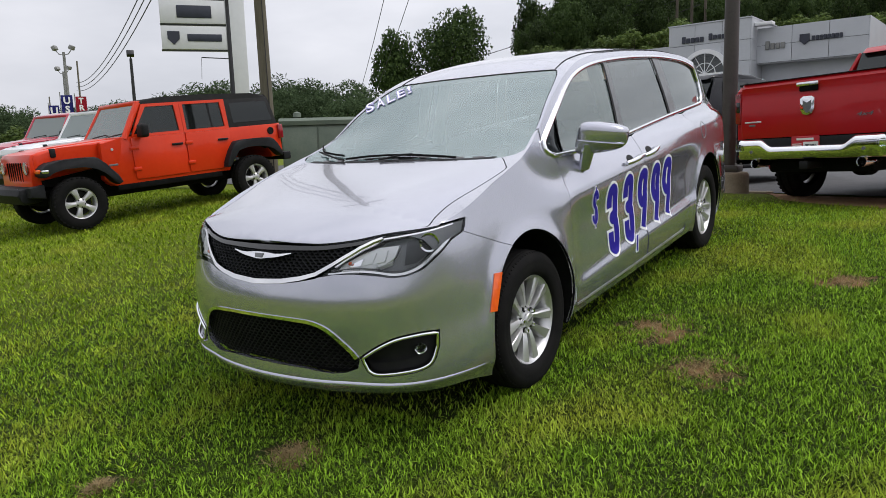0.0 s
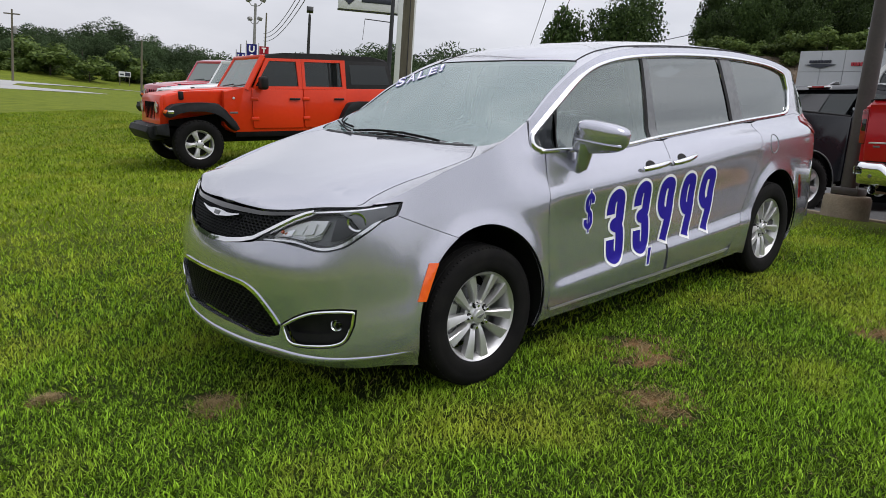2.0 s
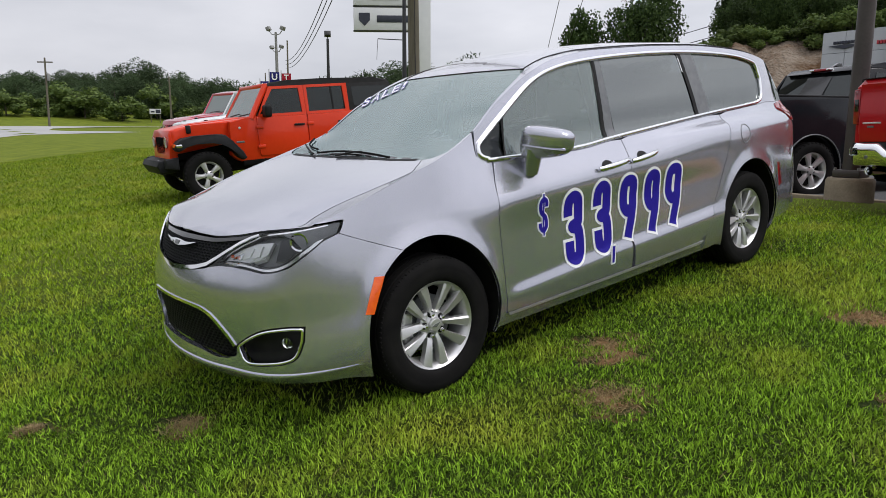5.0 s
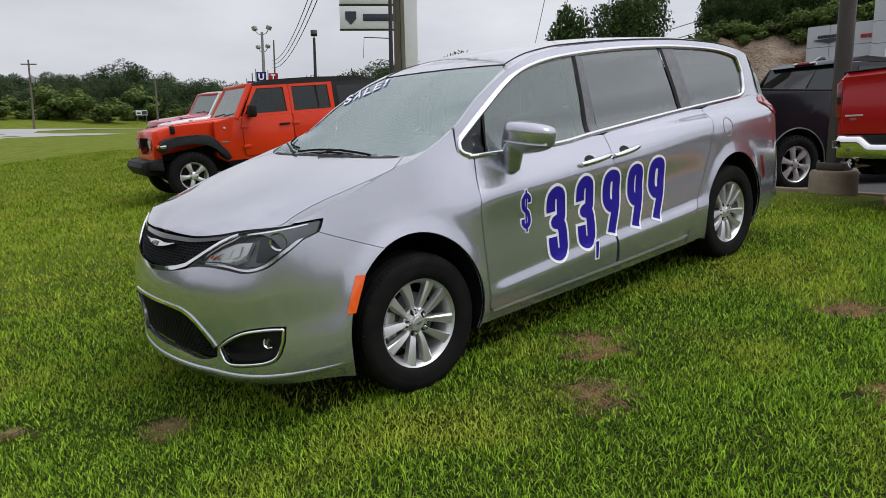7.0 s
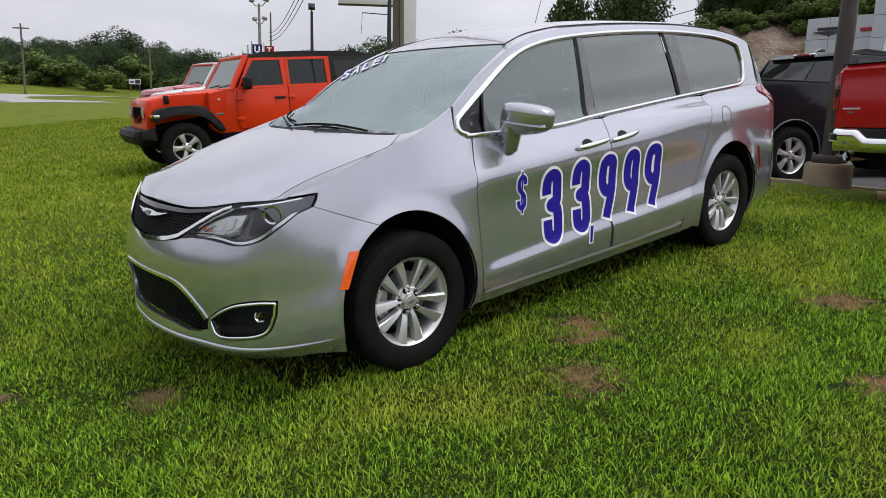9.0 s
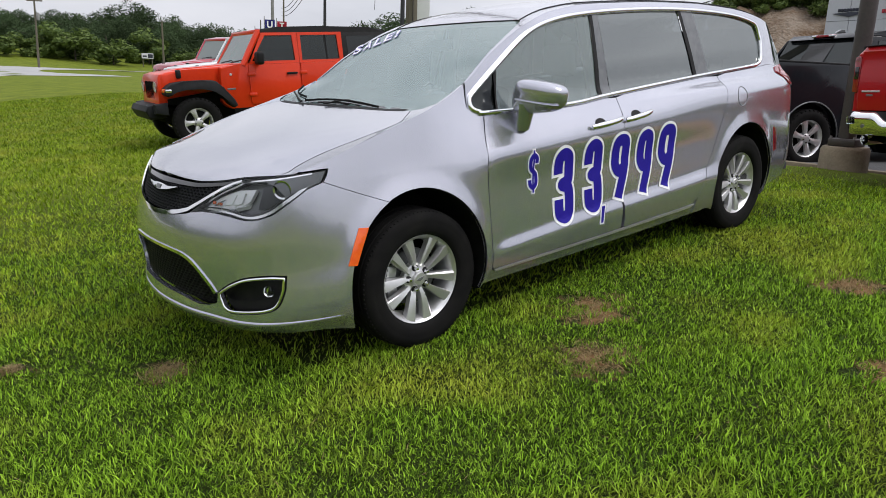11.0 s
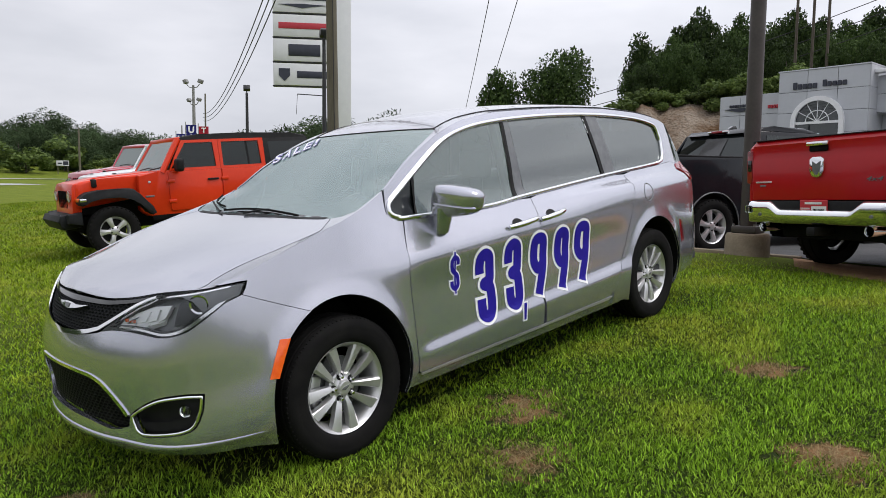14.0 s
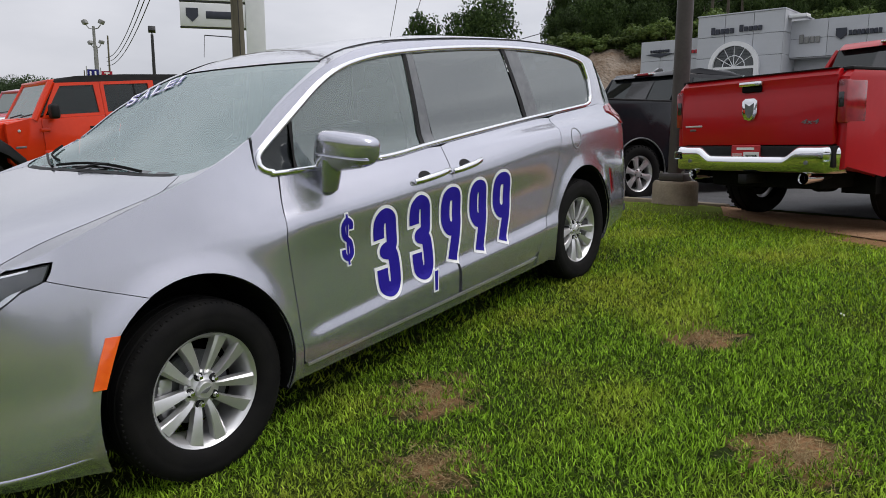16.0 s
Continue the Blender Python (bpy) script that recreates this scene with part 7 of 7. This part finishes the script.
# two trees by themselves
solo_a = tree("broadleaf_tree", 51, 7500, .15, 46, 13.4, 3.0, .36, leaves_dark, "tall open-crowned tree standing alone", "single trees")
solo_a.matrix_world = pose(-48.15, 58.7, .6, 0, 0, 30)
solo_b = tree("broadleaf_tree", 57, 15000, .155, 60, 15.8, 4.6, .28, leaves_dark, "large dense round-crowned tree standing alone", "single trees")
solo_b.matrix_world = pose(-43.1, 62.7, .5, 0, 0, 80)
for x, y, s in ((-50, 74, .5), (-38, 80, .55), (-60, 66, .5)):
    plant(wood_kinds[1], x, y, .4, s)
for i, (az, d) in enumerate(((-18.95, 69), (-17.9, 69), (-16.95, 69))):
    x, y = polar(az, d)
    p = tagged(part("wooden_pole", rod(bmesh.new(), (x, y, 6), (x, y, 27), .14, .09, 6), bark, None), "bare thin pole among the hill's trees", "utility pole", "poles on the hill")


# ---- grass blades of the lawn, thickest where the ground is seen from near by ----
def lawn_material(name, dark, light, dry):
    m = leaf_material(name, dark, light, .50, .18, .12)
    n, l = m.node_tree.nodes, m.node_tree.links
    hsv = next(q for q in n if q.type == "HUE_SAT")
    geo = next(q for q in n if q.type == "NEW_GEOMETRY")
    t, r, mix = n.new("ShaderNodeTexNoise"), n.new("ShaderNodeMapRange"), n.new("ShaderNodeMix")
    t.inputs["Scale"].default_value, t.inputs["Detail"].default_value = 1.1, 5.0
    l.new(geo.outputs["Position"], t.inputs["Vector"])
    r.inputs["From Min"].default_value, r.inputs["From Max"].default_value = .48, .72
    r.inputs["To Max"].default_value = .75
    l.new(t.outputs["Fac"], r.inputs["Value"])
    mix.data_type = "RGBA"
    old = hsv.inputs["Color"].links[0].from_socket
    l.new(r.outputs["Result"], mix.inputs["Factor"])
    l.new(old, mix.inputs["A"])
    mix.inputs["B"].default_value = (*dry, 1)
    l.new(mix.outputs["Result"], hsv.inputs["Color"])
    return m


gx0, gy0, gstep = -26.0, -12.0, .25
grid_z = np.array([[ground_z(gx0 + i * gstep, gy0 + j * gstep) for i in range(150)] for j in range(90)])


def lawn_z(x, y):
    u, v = (x - gx0) / gstep, (y - gy0) / gstep
    i, j = np.clip(u.astype(int), 0, 148), np.clip(v.astype(int), 0, 88)
    a, b = u - i, v - j
    return (grid_z[j, i] * (1 - a) + grid_z[j, i + 1] * a) * (1 - b) + (grid_z[j + 1, i] * (1 - a) + grid_z[j + 1, i + 1] * a) * b


def patchy(x, y, s, seed):
    """Smooth uneven values from 0 to 1 over the plan."""
    k = np.random.default_rng(seed).uniform(-1, 1, (7, 3))
    f = sum(np.sin(s * (1 + .55 * i) * (x * math.cos(9 * k[i, 0]) + y * math.sin(9 * k[i, 0])) + 20 * k[i, 1]) / (1 + .3 * i) for i in range(7))
    return np.clip(.5 + f * .16, 0, 1)


def near_walk(x, y):
    """Distance in plan to the strip of lawn in front of and beside the van."""
    t = np.clip(((x - 1.2) * 1.6 + (y + 2.0) * 3.4) / (1.6 ** 2 + 3.4 ** 2), 0, 1)
    return np.hypot(x - 1.2 - 1.6 * t, y + 2.0 - 3.4 * t)


def bareness(x, y):
    b = np.zeros_like(x)
    for cx, cy, r in BARE:
        d = np.hypot(x - cx, y - cy) + .44 * (patchy(x, y, 12.0, 5) - .5)
        b = np.maximum(b, np.clip((r * 1.08 - d) / .10, 0, 1))
    return b


def blade_sheet(name, x, y, length, width, lean, rng, mat, label, joints):
    n = len(x)
    h = 2 * math.pi * (patchy(x, y, 11.0, 21) * 2.2 + patchy(x, y, 26.0, 22) * 1.4) + rng.normal(0, 1.5, n)
    turn = h + rng.normal(math.pi / 2, .7, n)
    dx, dy = np.cos(h), np.sin(h)
    wx, wy = np.cos(turn) * width / 2, np.sin(turn) * width / 2
    z = lawn_z(x, y) - .004
    rows = []
    for f, wide in joints:
        out, up = length * lean * f ** 1.7, length * np.sqrt(np.maximum(1 - lean ** 2, .04)) * f * (1 - .12 * f)
        px, py, pz = x + dx * out, y + dy * out, z + up
        if wide:
            rows += [np.stack([px - wx * wide, py - wy * wide, pz], 1), np.stack([px + wx * wide, py + wy * wide, pz], 1)]
        else:
            rows.append(np.stack([px, py, pz], 1))
    k = len(rows)
    v = np.stack(rows, 1).reshape(-1, 3)
    tri = np.array([(0, 1, 2)] if k == 3 else [(0, 1, 3), (0, 3, 2), (2, 3, 4)], np.int32)
    idx = (tri[None] + k * np.arange(n, dtype=np.int32)[:, None, None]).reshape(-1)
    me = bpy.data.meshes.new(name)
    me.vertices.add(len(v)), me.loops.add(len(idx)), me.polygons.add(len(idx) // 3)
    me.vertices.foreach_set("co", v.astype(np.float32).ravel())
    me.loops.foreach_set("vertex_index", idx)
    me.polygons.foreach_set("loop_start", np.arange(0, len(idx), 3, dtype=np.int32))
    me.update()
    me.materials.append(mat)
    return tagged(new(name, me), label, "grass", kind="stuff")


lawn_green = lawn_material("lawn_blades", (.028, .064, .006), (.350, .590, .038), (.425, .470, .052))
# low blades get a darker green that stands for shade between the grass
lawn_shade = lawn_material("lawn_undergrowth", (.010, .026, .002), (.120, .215, .010), (.180, .195, .022))
lawn_pale = lawn_material("drier_lawn_blades", (.062, .112, .006), (.275, .390, .018), (.345, .360, .044))
rng = np.random.default_rng(7)
TALL = ((0, 1.0), (.55, .85), (1, 0))
SHORT = ((0, 1.0), (1, 0))

def near_lawn(count):
    """Places on the lawn round the van, thinning out with the distance and in the bare spots."""
    x, y = rng.uniform(-6.5, 8.0, count), rng.uniform(-7.0, 8.2, count)
    d = near_walk(x, y)
    keep = (d < 6.2) & (rng.uniform(0, 1, count) < np.exp(-(d / 3.3) ** 2) * (.60 + .55 * patchy(x, y, 22.0, 3))) & (rng.uniform(0, 1, count) > bareness(x, y) * .97) & (y < np.interp(x, (0, .9, 1.6, 2.6, 4.2, 7.0), (6.6, 6.45, 6.1, 5.65, 5.05, 4.25)) + .5 * (patchy(x, y, 5.0, 8) - .4))
    keep &= ~((x < .75) & (x > -.75) & (y > -.6) & (y < 3.6) & (rng.uniform(0, 1, count) < .8))
    return x[keep], y[keep]


x, y = near_lawn(2300000)
n = len(x)
tuft = patchy(x, y, 3.4, 1)
blade_sheet("lawn_grass", x, y, rng.uniform(.022, .048, n) * (.65 + .85 * tuft), rng.uniform(.0036, .0078, n), np.clip(rng.normal(.62, .27, n), .08, .97), rng, lawn_green, "dense bright green blades of a mown lawn", TALL)
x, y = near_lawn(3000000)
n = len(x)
blade_sheet("lawn_undergrowth", x, y, rng.uniform(.016, .040, n), rng.uniform(.004, .0085, n), np.clip(rng.normal(.72, .2, n), .1, .97), rng, lawn_shade, "short blades coloured darker for the shade low between the grass", SHORT)

x, y = rng.uniform(-13, 9, 390000), rng.uniform(-9, 6.0, 390000)
d = near_walk(x, y)
keep = (d > 1.6) & (rng.uniform(0, 1, len(x)) < np.clip(d / 3.6, .2, 1) * np.exp(-(np.maximum(d - 4, 0) / 8) ** 2)) & (rng.uniform(0, 1, len(x)) > bareness(x, y))
x, y = x[keep], y[keep]
n = len(x)
blade_sheet("lawn_grass", x, y, rng.uniform(.04, .075, n), rng.uniform(.009, .018, n), np.clip(rng.normal(.66, .22, n), .1, .97), rng, lawn_pale, "short green grass farther out on the lawn", SHORT)

spots = [(cx + rng.normal(0, r * .62), cy + rng.normal(0, r * .62)) for cx, cy, r in BARE[:6] for _ in range(1100)]
spots += [(rng.uniform(-2, 5), rng.uniform(-4, 4)) for _ in range(5000)]
spots += [(q, float(np.interp(q, (.9, 1.6, 2.6, 4.2, 7.0), (6.4, 6.05, 5.6, 5.0, 4.2))) + rng.normal(.1, .28)) for q in rng.uniform(.8, 6.5, 6000)]
x, y = np.array([p[0] for p in spots]), np.array([p[1] for p in spots])
n = len(x)
blade_sheet("dry_grass", x, y, rng.uniform(.03, .08, n), rng.uniform(.002, .0045, n), np.clip(rng.normal(.93, .06, n), .6, .985), rng, straw, "dead straw coloured grass on bare dry patches", TALL)

x, y = rng.uniform(-26, -3, 170000), rng.uniform(-12, 6.5, 170000)
keep = rng.uniform(0, 1, len(x)) < np.clip((near_walk(x, y) - 5) / 5, 0, 1)
x, y = x[keep], y[keep]
n = len(x)
blade_sheet("lawn_grass", x, y, rng.uniform(.05, .09, n), rng.uniform(.018, .034, n), np.clip(rng.normal(.6, .2, n), .1, .95), rng, lawn_pale, "short green grass far across the lawn", SHORT)

# small white clover heads among the grass
bm = bmesh.new()
for _ in range(24):
    cx, cy = rng.uniform(2.5, 4.6), rng.uniform(2.6, 5.4)
    bmesh.ops.create_icosphere(bm, subdivisions=1, radius=rng.uniform(.004, .0075), matrix=Matrix.Translation((cx, cy, ground_z(cx, cy) + rng.uniform(.035, .06))))
tagged(part("clover_flowers", bm, decal_white, None), "tiny white clover heads scattered through the lawn", "flowers", kind="stuff")
